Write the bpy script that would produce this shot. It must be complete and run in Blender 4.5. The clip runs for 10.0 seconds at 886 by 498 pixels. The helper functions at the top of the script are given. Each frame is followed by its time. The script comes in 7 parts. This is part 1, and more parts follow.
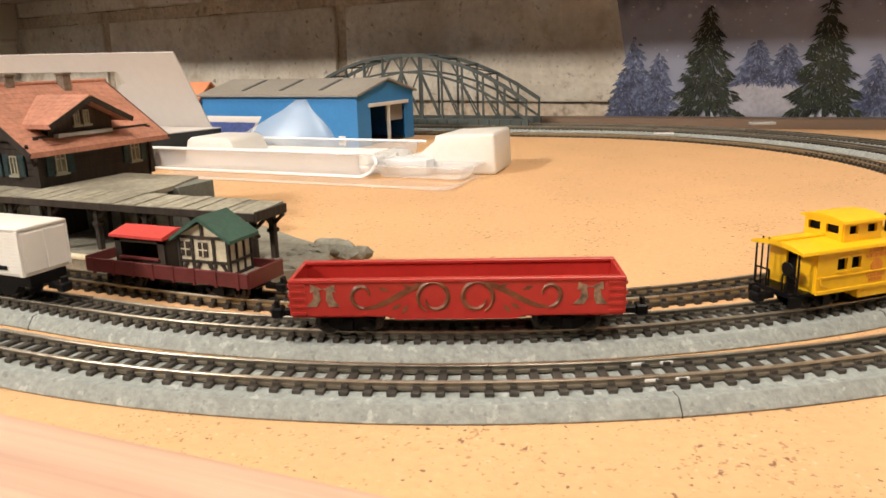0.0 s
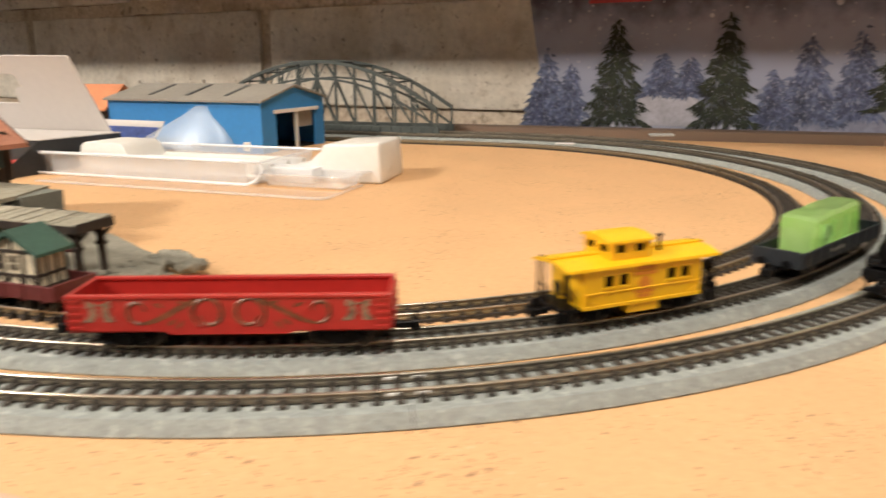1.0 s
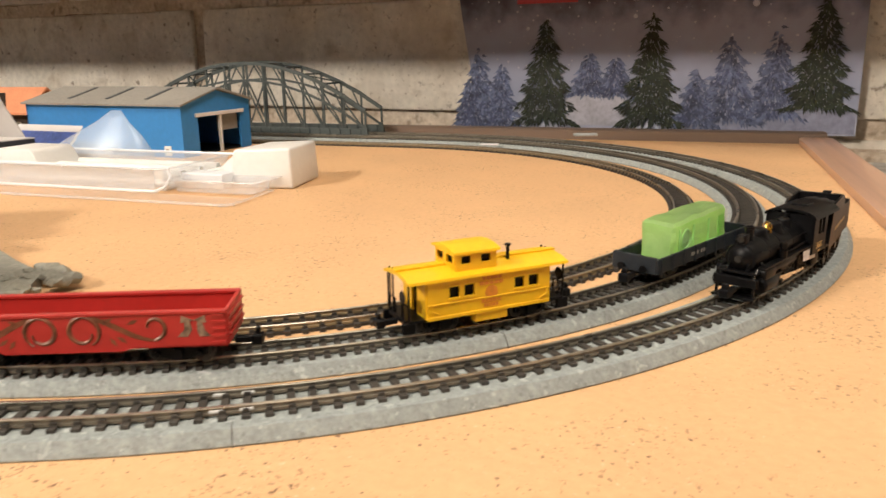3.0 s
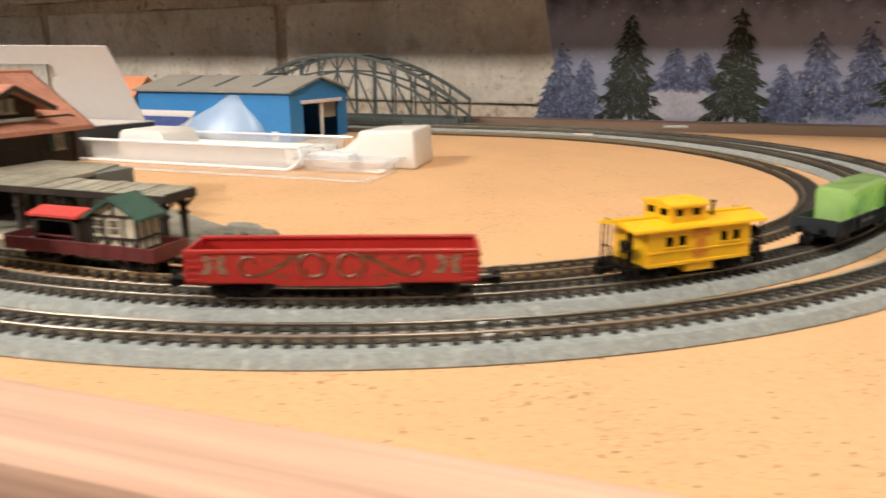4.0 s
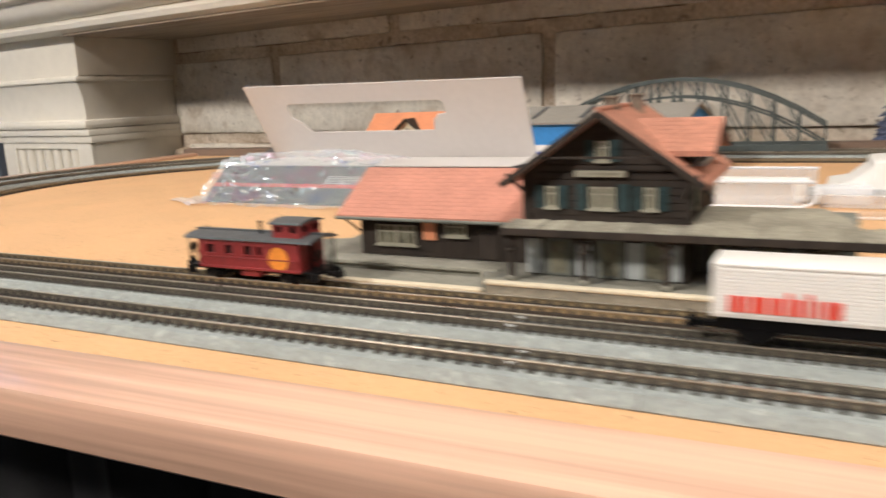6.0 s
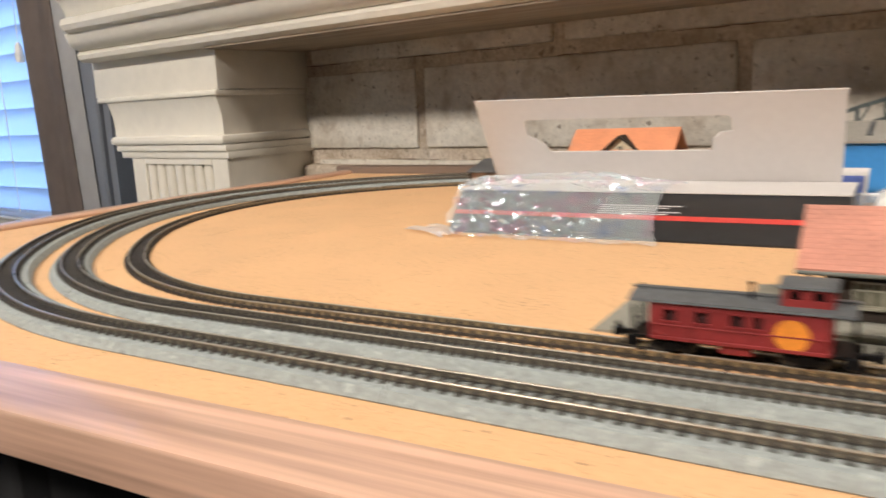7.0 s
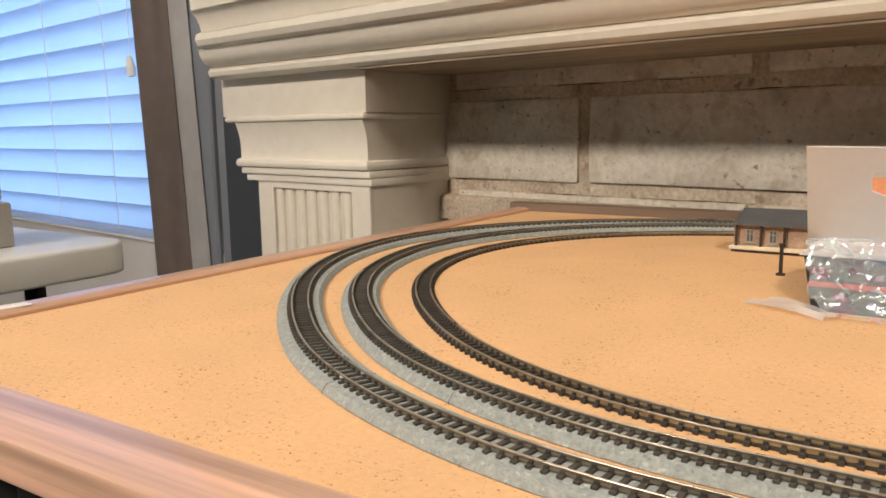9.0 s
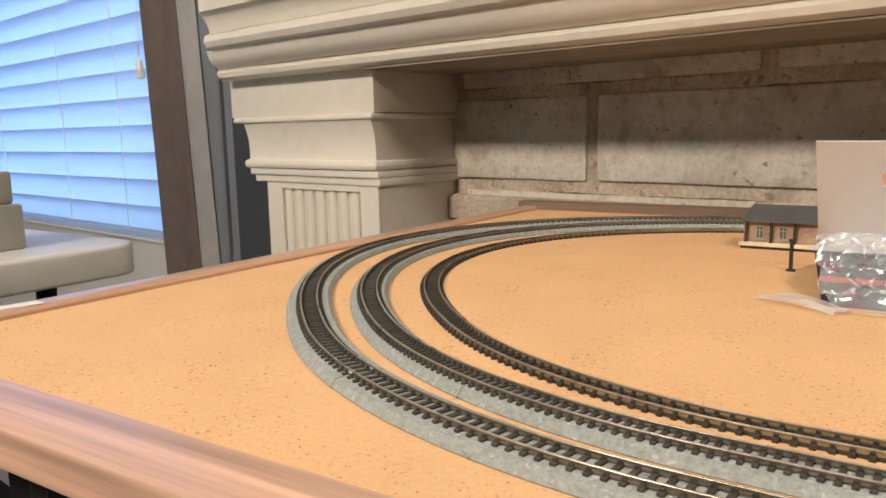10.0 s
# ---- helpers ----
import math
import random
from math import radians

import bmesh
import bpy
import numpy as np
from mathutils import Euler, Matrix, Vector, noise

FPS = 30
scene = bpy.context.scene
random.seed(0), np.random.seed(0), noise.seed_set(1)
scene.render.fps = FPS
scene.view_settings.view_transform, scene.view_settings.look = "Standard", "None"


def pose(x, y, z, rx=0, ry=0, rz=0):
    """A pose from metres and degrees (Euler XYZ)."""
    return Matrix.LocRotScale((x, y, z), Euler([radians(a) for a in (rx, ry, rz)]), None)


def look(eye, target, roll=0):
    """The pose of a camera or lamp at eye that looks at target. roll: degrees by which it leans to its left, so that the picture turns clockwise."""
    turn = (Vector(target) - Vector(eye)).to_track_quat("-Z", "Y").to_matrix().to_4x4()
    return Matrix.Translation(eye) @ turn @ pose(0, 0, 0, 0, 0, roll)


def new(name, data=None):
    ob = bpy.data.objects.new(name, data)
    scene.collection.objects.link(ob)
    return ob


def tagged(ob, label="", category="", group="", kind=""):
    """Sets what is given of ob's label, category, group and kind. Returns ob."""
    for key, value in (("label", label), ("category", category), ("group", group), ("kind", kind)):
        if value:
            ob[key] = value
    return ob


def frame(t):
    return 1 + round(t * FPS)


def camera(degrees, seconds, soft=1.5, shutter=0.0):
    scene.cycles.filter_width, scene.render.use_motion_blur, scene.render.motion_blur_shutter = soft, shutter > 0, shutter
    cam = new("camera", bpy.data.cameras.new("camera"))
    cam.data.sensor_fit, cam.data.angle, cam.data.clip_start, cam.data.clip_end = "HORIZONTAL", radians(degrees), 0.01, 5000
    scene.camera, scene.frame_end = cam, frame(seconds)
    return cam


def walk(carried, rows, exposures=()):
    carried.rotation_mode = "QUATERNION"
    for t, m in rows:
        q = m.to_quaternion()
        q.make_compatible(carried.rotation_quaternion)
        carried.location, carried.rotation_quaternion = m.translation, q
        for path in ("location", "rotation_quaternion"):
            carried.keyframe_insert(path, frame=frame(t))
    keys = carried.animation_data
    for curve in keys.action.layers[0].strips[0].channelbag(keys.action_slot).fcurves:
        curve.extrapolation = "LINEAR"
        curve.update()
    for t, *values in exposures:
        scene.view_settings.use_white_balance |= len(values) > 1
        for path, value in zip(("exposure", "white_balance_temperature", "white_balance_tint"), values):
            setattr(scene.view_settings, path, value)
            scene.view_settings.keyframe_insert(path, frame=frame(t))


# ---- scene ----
cam = camera(60.3, 10.0, soft=1.6, shutter=0.5)
# the camera's white balance turns a little bluer towards the window side
WHITE = [(0.0, 0.06, 6450, 10), (3.4, 0.06, 6400, 10), (4.2, 0.02, 6150, 10), (5.2, 0.0, 6000, 10), (6.2, 0.0, 6000, 10), (7.6, -0.08, 6300, 10), (8.6, -0.18, 6550, 11), (10.0, -0.2, 6600, 11)]
PATH = [
    (0, (0.3421, -0.3538, 0.0606), (0.2617, -0.1773, 0.0116), -1.62),
    (0.5, (0.3430, -0.3560, 0.0580), (0.2646, -0.1782, 0.0105), -1.15),
    (1, (0.3795, -0.3439, 0.0647), (0.3092, -0.1631, 0.0160), -0.50),
    (1.5, (0.4011, -0.3287, 0.0670), (0.3362, -0.1465, 0.0164), -0.65),
    (2, (0.4103, -0.3219, 0.0702), (0.3499, -0.1380, 0.0196), -1.00),
    (3.5, (0.3932, -0.3505, 0.0646), (0.3299, -0.1673, 0.0151), -0.29),
    (4, (0.3674, -0.3684, 0.0602), (0.2984, -0.1871, 0.0113), -0.26),
    (4.5, (0.3285, -0.3900, 0.0633), (0.2526, -0.2110, 0.0162), -0.94),
    (5, (0.2805, -0.4051, 0.0626), (0.2016, -0.2269, 0.0174), -1.69),
    (5.5, (0.2209, -0.4039, 0.0676), (0.1385, -0.2269, 0.0244), -2.43),
    (6, (0.1501, -0.4030, 0.0627), (0.0618, -0.2283, 0.0218), -2.62),
    (6.2, (0.1225, -0.3974, 0.0642), (0.0307, -0.2243, 0.0242), -2.93),
    (7.5, (-0.0558, -0.4092, 0.0698), (-0.1604, -0.2423, 0.0352), -1.67),
    (8, (-0.1163, -0.4148, 0.0704), (-0.2233, -0.2487, 0.0396), -0.48),
    (8.5, (-0.1443, -0.4100, 0.0755), (-0.2525, -0.2445, 0.0453), -0.31),
    (9, (-0.1495, -0.4070, 0.0817), (-0.2601, -0.2432, 0.0506), -0.82),
    (9.5, (-0.1494, -0.4082, 0.0803), (-0.2611, -0.2451, 0.0501), -1.10),
    (10, (-0.1491, -0.4073, 0.0798), (-0.2616, -0.2448, 0.0490), -1.21),
]
walk(cam, [(t, look(eye, target, roll)) for t, eye, target, roll in PATH], WHITE)

# ---- light ----
world = bpy.data.worlds.new("world")
scene.world = world
world.use_nodes = True
wn = world.node_tree.nodes
sky = wn.new("ShaderNodeTexSky")
sky.sky_type, sky.sun_disc = "NISHITA", False
sky.sun_elevation, sky.sun_rotation = radians(35), radians(200)
world.node_tree.links.new(sky.outputs[0], wn["Background"].inputs[0])
wn["Background"].inputs[1].default_value = 0.12


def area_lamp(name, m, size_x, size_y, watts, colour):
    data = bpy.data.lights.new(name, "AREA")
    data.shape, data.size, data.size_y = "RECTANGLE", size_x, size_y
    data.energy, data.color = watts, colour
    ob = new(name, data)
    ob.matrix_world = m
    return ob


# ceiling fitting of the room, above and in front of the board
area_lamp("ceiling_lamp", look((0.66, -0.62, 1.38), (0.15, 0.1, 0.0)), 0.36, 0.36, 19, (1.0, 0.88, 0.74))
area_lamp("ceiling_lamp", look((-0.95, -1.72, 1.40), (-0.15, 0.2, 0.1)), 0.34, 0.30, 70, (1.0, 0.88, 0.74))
# daylight in the window's opening
area_lamp("window_daylight", pose(0, 0.3945, 0, 0, 0, -6.7) @ pose(-2.40, 0.16, 0.56, -90, 0, 0), 1.90, 1.38, 27, (0.62, 0.80, 1.0))
scene.view_settings.exposure = 0.0

# ---- materials ----
MM = 0.001


def material(name, colour, rough=0.6, metal=0.0, vary=0.12, grain=400.0, blotch=30.0, bump=0.15, tint=None, coat=0.0, stretch=None, random_hue=0.0, spec=0.5):
    """A procedural surface: base colour varied at two scales, with uneven gloss and fine relief. grain and blotch are per metre."""
    m = bpy.data.materials.new(name)
    m.use_nodes = True
    nt = m.node_tree
    n, l = nt.nodes, nt.links
    b = n["Principled BSDF"]
    tc = n.new("ShaderNodeTexCoord")
    mp = n.new("ShaderNodeMapping")
    l.new(tc.outputs["Object"], mp.inputs[0])
    if stretch:
        mp.inputs["Scale"].default_value = stretch
    fine = n.new("ShaderNodeTexNoise")
    fine.inputs["Scale"].default_value, fine.inputs["Detail"].default_value = grain, 4
    wide = n.new("ShaderNodeTexNoise")
    wide.inputs["Scale"].default_value, wide.inputs["Detail"].default_value = blotch, 3
    for t in (fine, wide):
        l.new(mp.outputs[0], t.inputs["Vector"])
    add = n.new("ShaderNodeMath")
    add.operation = "ADD"
    l.new(fine.outputs[0], add.inputs[0])
    l.new(wide.outputs[0], add.inputs[1])
    ramp = n.new("ShaderNodeValToRGB")
    half = n.new("ShaderNodeMath")
    half.operation = "MULTIPLY"
    half.inputs[1].default_value = 0.5
    l.new(add.outputs[0], half.inputs[0])
    l.new(half.outputs[0], ramp.inputs[0])
    dark = tint or tuple(c * (1 - 2 * vary) for c in colour)
    light = tuple(min(1, c * (1 + vary)) for c in colour)
    e = ramp.color_ramp.elements
    e[0].position, e[1].position = 0.36, 0.64
    e[0].color, e[1].color = (*dark, 1), (*light, 1)
    out = ramp.outputs[0]
    if random_hue:
        info = n.new("ShaderNodeObjectInfo")
        mix = n.new("ShaderNodeHueSaturation")
        mr = n.new("ShaderNodeMapRange")
        mr.inputs["To Min"].default_value, mr.inputs["To Max"].default_value = 1 - random_hue, 1 + random_hue
        l.new(info.outputs["Random"], mr.inputs["Value"])
        l.new(mr.outputs[0], mix.inputs["Value"])
        l.new(out, mix.inputs["Color"])
        out = mix.outputs[0]
    l.new(out, b.inputs["Base Color"])
    rr = n.new("ShaderNodeMapRange")
    rr.inputs["To Min"].default_value, rr.inputs["To Max"].default_value = max(0.02, rough - 0.1), min(1, rough + 0.1)
    l.new(wide.outputs[0], rr.inputs["Value"])
    l.new(rr.outputs[0], b.inputs["Roughness"])
    b.inputs["Metallic"].default_value = metal
    b.inputs["Specular IOR Level"].default_value = spec
    b.inputs["Coat Weight"].default_value = coat
    if bump:
        bp = n.new("ShaderNodeBump")
        bp.inputs["Strength"].default_value, bp.inputs["Distance"].default_value = bump, 0.3 / grain
        l.new(fine.outputs[0], bp.inputs["Height"])
        l.new(bp.outputs[0], b.inputs["Normal"])
    return m


M_PINE = material("pine_wood", (0.67, 0.42, 0.30), 0.36, vary=0.22, grain=260, blotch=75, bump=0.03, stretch=(0.03, 1, 1), coat=0.3)
M_PINE_Y = material("pine_wood_cross", (0.60, 0.37, 0.25), 0.34, vary=0.14, grain=160, blotch=70, bump=0.03, stretch=(1, 0.035, 1), coat=0.25)
M_WALNUT = material("brown_trim_wood", (0.19, 0.135, 0.10), 0.5, vary=0.15, grain=60, blotch=14, bump=0.05, stretch=(0.08, 1, 1))
M_BALLAST = material("grey_foam_ballast", (0.315, 0.345, 0.335), 0.95, vary=0.12, grain=950, blotch=380, bump=1.0)
M_TIE = material("dark_brown_sleeper", (0.050, 0.043, 0.035), 0.7, vary=0.2, grain=900, blotch=90, bump=0.1, random_hue=0.25)
M_RAIL = material("nickel_rail", (0.20, 0.175, 0.135), 0.36, metal=0.5, vary=0.14, grain=500, blotch=40, bump=0.02)
M_HEAD = material("polished_rail_head", (0.46, 0.42, 0.35), 0.30, metal=0.75, vary=0.12, grain=500, blotch=40, bump=0.02)
M_RAILGOLD = material("brassy_rail", (0.30, 0.235, 0.14), 0.34, metal=0.5, vary=0.14, grain=500, blotch=40, bump=0.02)
M_DARKTIE = material("black_brown_sleeper", (0.035, 0.029, 0.024), 0.6, vary=0.2, grain=900, blotch=90, bump=0.1, random_hue=0.2)
M_GRIME = material("dark_joint_grime", (0.15, 0.10, 0.065), 0.9, vary=0.3, grain=300, blotch=60, bump=0.3)
M_BLOCK = material("painted_block", (0.80, 0.745, 0.65), 0.7, vary=0.10, grain=140, blotch=14, bump=0.55, random_hue=0.04)
M_MORTAR = material("block_mortar", (0.66, 0.585, 0.485), 0.85, grain=220, blotch=9, bump=0.6, tint=(0.43, 0.34, 0.25))
M_CREAM = material("cream_gloss_paint", (0.78, 0.735, 0.64), 0.35, vary=0.03, grain=60, blotch=6, bump=0.03)
M_ROOMWALL = material("room_wall_paint", (0.62, 0.60, 0.57), 0.8, vary=0.04, grain=300, blotch=5, bump=0.1)
M_CEILING = material("ceiling_paint", (0.8, 0.78, 0.74), 0.9, vary=0.03, grain=300, blotch=5, bump=0.1)
M_FLOOR = material("dark_carpet", (0.012, 0.012, 0.014), 0.95, vary=0.3, grain=600, blotch=20, bump=0.5)
# blue-grey, darker than the other room walls
M_FLANK = material("slate_blue_wall", (0.20, 0.215, 0.25), 0.8, vary=0.05, grain=300, blotch=5, bump=0.1)
# near-black of the shadow beside the fireplace, put into the colour
M_RECESS_SHADE = material("recess_painted_shade", (0.03, 0.028, 0.03), 0.9, vary=0.15, grain=200, blotch=8, bump=0.1)
M_SOFFIT = material("brown_soffit", (0.42, 0.345, 0.26), 0.75, vary=0.2, grain=120, blotch=14, bump=0.1, stretch=(0.1, 1, 1))
M_CLOTH = material("black_cloth", (0.006, 0.006, 0.007), 0.95, vary=0.3, grain=900, blotch=20, bump=0.3)
M_BLUE = material("blue_plastic", (0.045, 0.25, 0.62), 0.5, vary=0.05, grain=300, blotch=20, bump=0.05)
M_GREYROOF = material("grey_roof", (0.30, 0.285, 0.255), 0.7, vary=0.08, grain=500, blotch=40, bump=0.1)
M_BLACK = material("black_plastic", (0.004, 0.004, 0.0048), 0.42, vary=0.2, grain=700, blotch=60, bump=0.06, spec=0.16)
M_RED = material("red_plastic", (0.44, 0.028, 0.022), 0.38, vary=0.06, grain=500, blotch=40, bump=0.03)
M_YELLOW = material("yellow_plastic", (0.93, 0.54, 0.010), 0.4, vary=0.04, grain=500, blotch=40, bump=0.03)
M_WHITE = material("white_plastic", (0.82, 0.81, 0.78), 0.4, vary=0.02, grain=300, blotch=40, bump=0.02)
M_WOODDARK = material("dark_timber", (0.036, 0.025, 0.018), 0.8, vary=0.3, grain=700, blotch=80, bump=0.3, stretch=(1, 1, 0.15))
M_TILE = material("terracotta_roof", (0.50, 0.225, 0.15), 0.8, vary=0.15, grain=600, blotch=60, bump=0.2)
M_SLATE = material("grey_canopy_boards", (0.33, 0.31, 0.245), 0.8, vary=0.18, grain=600, blotch=60, bump=0.2, random_hue=0.2)
M_STEEL = material("grey_green_bridge", (0.075, 0.09, 0.088), 0.6, vary=0.1, grain=500, blotch=60, bump=0.05)
M_STONE = material("grey_stone_platform", (0.27, 0.26, 0.215), 0.9, vary=0.15, grain=700, blotch=60, bump=0.4)
M_MAROON = material("maroon_plastic", (0.115, 0.018, 0.018), 0.5, vary=0.12, grain=500, blotch=60, bump=0.05)
M_CABOOSE = material("dark_red_paint", (0.25, 0.024, 0.024), 0.5, vary=0.12, grain=500, blotch=60, bump=0.05)
M_CARD = material("white_card", (0.66, 0.63, 0.61), 0.55, vary=0.02, grain=200, blotch=10, bump=0.02)
M_BRASS = material("polished_brass", (0.85, 0.55, 0.12), 0.25, metal=1.0, vary=0.1, grain=500, blotch=60, bump=0.02)
M_GREEN = material("green_tint_block", (0.50, 0.90, 0.34), 0.3, vary=0.12, grain=300, blotch=100, bump=0.05)


def cork_material():
    """Tan cork: soft mottling, a fine grain, and scattered dark and pale flecks."""
    m = material("cork_board", (0.70, 0.43, 0.22), 0.8, vary=0.045, grain=420, blotch=18, bump=0.25)
    nt = m.node_tree
    n, l = nt.nodes, nt.links
    b = n["Principled BSDF"]
    base = b.inputs["Base Color"].links[0].from_socket
    tc = [x for x in n if x.bl_idname == "ShaderNodeTexCoord"][0]
    patch = n.new("ShaderNodeTexNoise")
    patch.inputs["Scale"].default_value, patch.inputs["Detail"].default_value = 34, 2
    l.new(tc.outputs["Object"], patch.inputs["Vector"])
    for scale, low, high, colour, power in ((560, 0.655, 0.70, (0.13, 0.06, 0.03), 0.8), (1000, 0.64, 0.71, (0.30, 0.15, 0.07), 0.6), (300, 0.63, 0.75, (0.52, 0.28, 0.14), 0.4), (700, 0.64, 0.74, (0.84, 0.60, 0.38), 0.5)):
        f = n.new("ShaderNodeTexNoise")
        f.inputs["Scale"].default_value, f.inputs["Detail"].default_value = scale, 2
        f.noise_dimensions = "4D"
        f.inputs["W"].default_value = scale
        l.new(tc.outputs["Object"], f.inputs["Vector"])
        r = n.new("ShaderNodeMapRange")
        r.inputs["From Min"].default_value, r.inputs["From Max"].default_value = low, high
        r.inputs["To Max"].default_value = power
        clump = n.new("ShaderNodeMath")
        clump.operation, clump.inputs[1].default_value = "MULTIPLY_ADD", 0.22
        l.new(patch.outputs[0], clump.inputs[0])
        l.new(f.outputs[0], clump.inputs[2])
        less = n.new("ShaderNodeMath")
        less.operation, less.inputs[1].default_value = "SUBTRACT", 0.11
        l.new(clump.outputs[0], less.inputs[0])
        l.new(less.outputs[0], r.inputs["Value"])
        mx = n.new("ShaderNodeMix")
        mx.data_type = "RGBA"
        l.new(r.outputs[0], mx.inputs[0])
        l.new(base, mx.inputs[6])
        mx.inputs[7].default_value = (*colour, 1)
        base = mx.outputs[2]
    l.new(base, b.inputs["Base Color"])
    return m


M_CORK = cork_material()


def add_pits(m, specs):
    """Dark pits and stains of their own shape on a painted surface."""
    nt = m.node_tree
    n, l = nt.nodes, nt.links
    b = n["Principled BSDF"]
    base = b.inputs["Base Color"].links[0].from_socket
    tc = [x for x in n if x.bl_idname == "ShaderNodeTexCoord"][0]
    info = n.new("ShaderNodeObjectInfo")
    for scale, low, high, colour, power in specs:
        f = n.new("ShaderNodeTexNoise")
        f.noise_dimensions = "4D"
        f.inputs["Scale"].default_value, f.inputs["Detail"].default_value = scale, 7
        mul = n.new("ShaderNodeMath")
        mul.operation, mul.inputs[1].default_value = "MULTIPLY", 60 + scale
        l.new(info.outputs["Random"], mul.inputs[0])
        l.new(mul.outputs[0], f.inputs["W"])
        l.new(tc.outputs["Object"], f.inputs["Vector"])
        r = n.new("ShaderNodeMapRange")
        r.inputs["From Min"].default_value, r.inputs["From Max"].default_value = low, high
        r.inputs["To Max"].default_value = power
        l.new(f.outputs[0], r.inputs["Value"])
        mx = n.new("ShaderNodeMix")
        mx.data_type = "RGBA"
        l.new(r.outputs[0], mx.inputs[0])
        l.new(base, mx.inputs[6])
        mx.inputs[7].default_value = (*colour, 1)
        base = mx.outputs[2]
    l.new(base, b.inputs["Base Color"])


add_pits(M_BLOCK, ((110, 0.63, 0.70, (0.15, 0.10, 0.065), 0.75), (240, 0.60, 0.70, (0.33, 0.25, 0.17), 0.55), (38, 0.55, 0.72, (0.36, 0.27, 0.18), 0.6), (9, 0.48, 0.66, (0.44, 0.36, 0.27), 0.55)))
add_pits(M_MORTAR, ((90, 0.58, 0.68, (0.20, 0.145, 0.10), 0.7), (26, 0.52, 0.68, (0.34, 0.26, 0.18), 0.6)))
add_pits(M_BALLAST, ((620, 0.60, 0.66, (0.15, 0.165, 0.16), 0.55), (520, 0.60, 0.66, (0.52, 0.55, 0.54), 0.6), (150, 0.55, 0.72, (0.25, 0.275, 0.27), 0.5)))

# ---- mesh helpers (millimetres) ----


def box(bm, x0, x1, y0, y1, z0, z1, bevel=0.0, segs=1):
    r = bmesh.ops.create_cube(bm, size=1.0)
    vs = r["verts"]
    for v in vs:
        v.co = Vector(((x0 + x1) / 2 + v.co.x * (x1 - x0), (y0 + y1) / 2 + v.co.y * (y1 - y0), (z0 + z1) / 2 + v.co.z * (z1 - z0)))
    if bevel:
        es = list({e for v in vs for e in v.link_edges})
        bmesh.ops.bevel(bm, geom=es, offset=bevel, segments=segs, affect="EDGES", profile=0.5)
    return bm


def prism(bm, poly, axis, lo, hi):
    """A flat outline pushed along an axis: x: outline in (y, z); y: (x, z); z: (x, y)."""
    def place(a, b, c):
        return {"x": (c, a, b), "y": (a, c, b), "z": (a, b, c)}[axis]
    low = [bm.verts.new(place(a, b, lo)) for a, b in poly]
    high = [bm.verts.new(place(a, b, hi)) for a, b in poly]
    n = len(poly)
    for i in range(n):
        bm.faces.new((low[i], low[(i + 1) % n], high[(i + 1) % n], high[i]))
    bm.faces.new(low[::-1])
    bm.faces.new(high)
    return bm


def rod(bm, a, b, r0, r1=None, segs=10):
    a, b = Vector(a), Vector(b)
    m = Matrix.Translation((a + b) / 2) @ (b - a).to_track_quat("Z", "Y").to_matrix().to_4x4()
    bmesh.ops.create_cone(bm, cap_ends=True, segments=segs, radius1=r0, radius2=r0 if r1 is None else r1, depth=(b - a).length, matrix=m)
    return bm


def bar(bm, a, b, w, h):
    """A square bar from a to b, w wide across and h high."""
    a, b = Vector(a), Vector(b)
    m = Matrix.Translation((a + b) / 2) @ (b - a).to_track_quat("X", "Z").to_matrix().to_4x4() @ Matrix.Diagonal(((b - a).length, w, h, 1))
    bmesh.ops.create_cube(bm, size=1.0, matrix=m)
    return bm


def lathe(bm, profile, centre=(0, 0, 0), axis="z", segs=20):
    """A turned shape from (radius, height) pairs."""
    rings = []
    c = Vector(centre)
    for r, h in profile:
        ring = []
        for i in range(segs):
            a = 2 * math.pi * i / segs
            p = {"z": (r * math.cos(a), r * math.sin(a), h), "x": (h, r * math.cos(a), r * math.sin(a)), "y": (r * math.cos(a), h, r * math.sin(a))}[axis]
            ring.append(bm.verts.new(c + Vector(p)))
        rings.append(ring)
    for p, q in zip(rings, rings[1:]):
        for i in range(segs):
            bm.faces.new((p[i], p[(i + 1) % segs], q[(i + 1) % segs], q[i]))
    bm.faces.new(rings[0][::-1])
    bm.faces.new(rings[-1])
    return bm


def tube(bm, pts, r, segs=6):
    pts = [Vector(p) for p in pts]
    for a, b in zip(pts, pts[1:]):
        rod(bm, a, b, r, segs=segs)
    return bm


def sweep(bm, profile, path, closed=False):
    """A profile of (offset to the right of the path, height) along a path of (x, y, heading)."""
    rings = []
    for x, y, h in path:
        s, c = math.sin(h), math.cos(h)
        rings.append([bm.verts.new((x + s * o, y - c * o, z)) for o, z in profile])
    n, k = len(rings), len(profile)
    for i in range(n if closed else n - 1):
        p, q = rings[i], rings[(i + 1) % n]
        for j in range(k):
            bm.faces.new((p[j], p[(j + 1) % k], q[(j + 1) % k], q[j]))
    if not closed:
        bm.faces.new(rings[0])
        bm.faces.new(rings[-1][::-1])
    return bm


def mesh_of(name, bm, mat, angle=35):
    bmesh.ops.recalc_face_normals(bm, faces=bm.faces)
    bm.transform(Matrix.Scale(MM, 4))
    me = bpy.data.meshes.new(name)
    bm.to_mesh(me)
    bm.free()
    for p in me.polygons:
        p.use_smooth = True
    me.set_sharp_from_angle(angle=radians(angle))
    me.materials.append(mat)
    return me


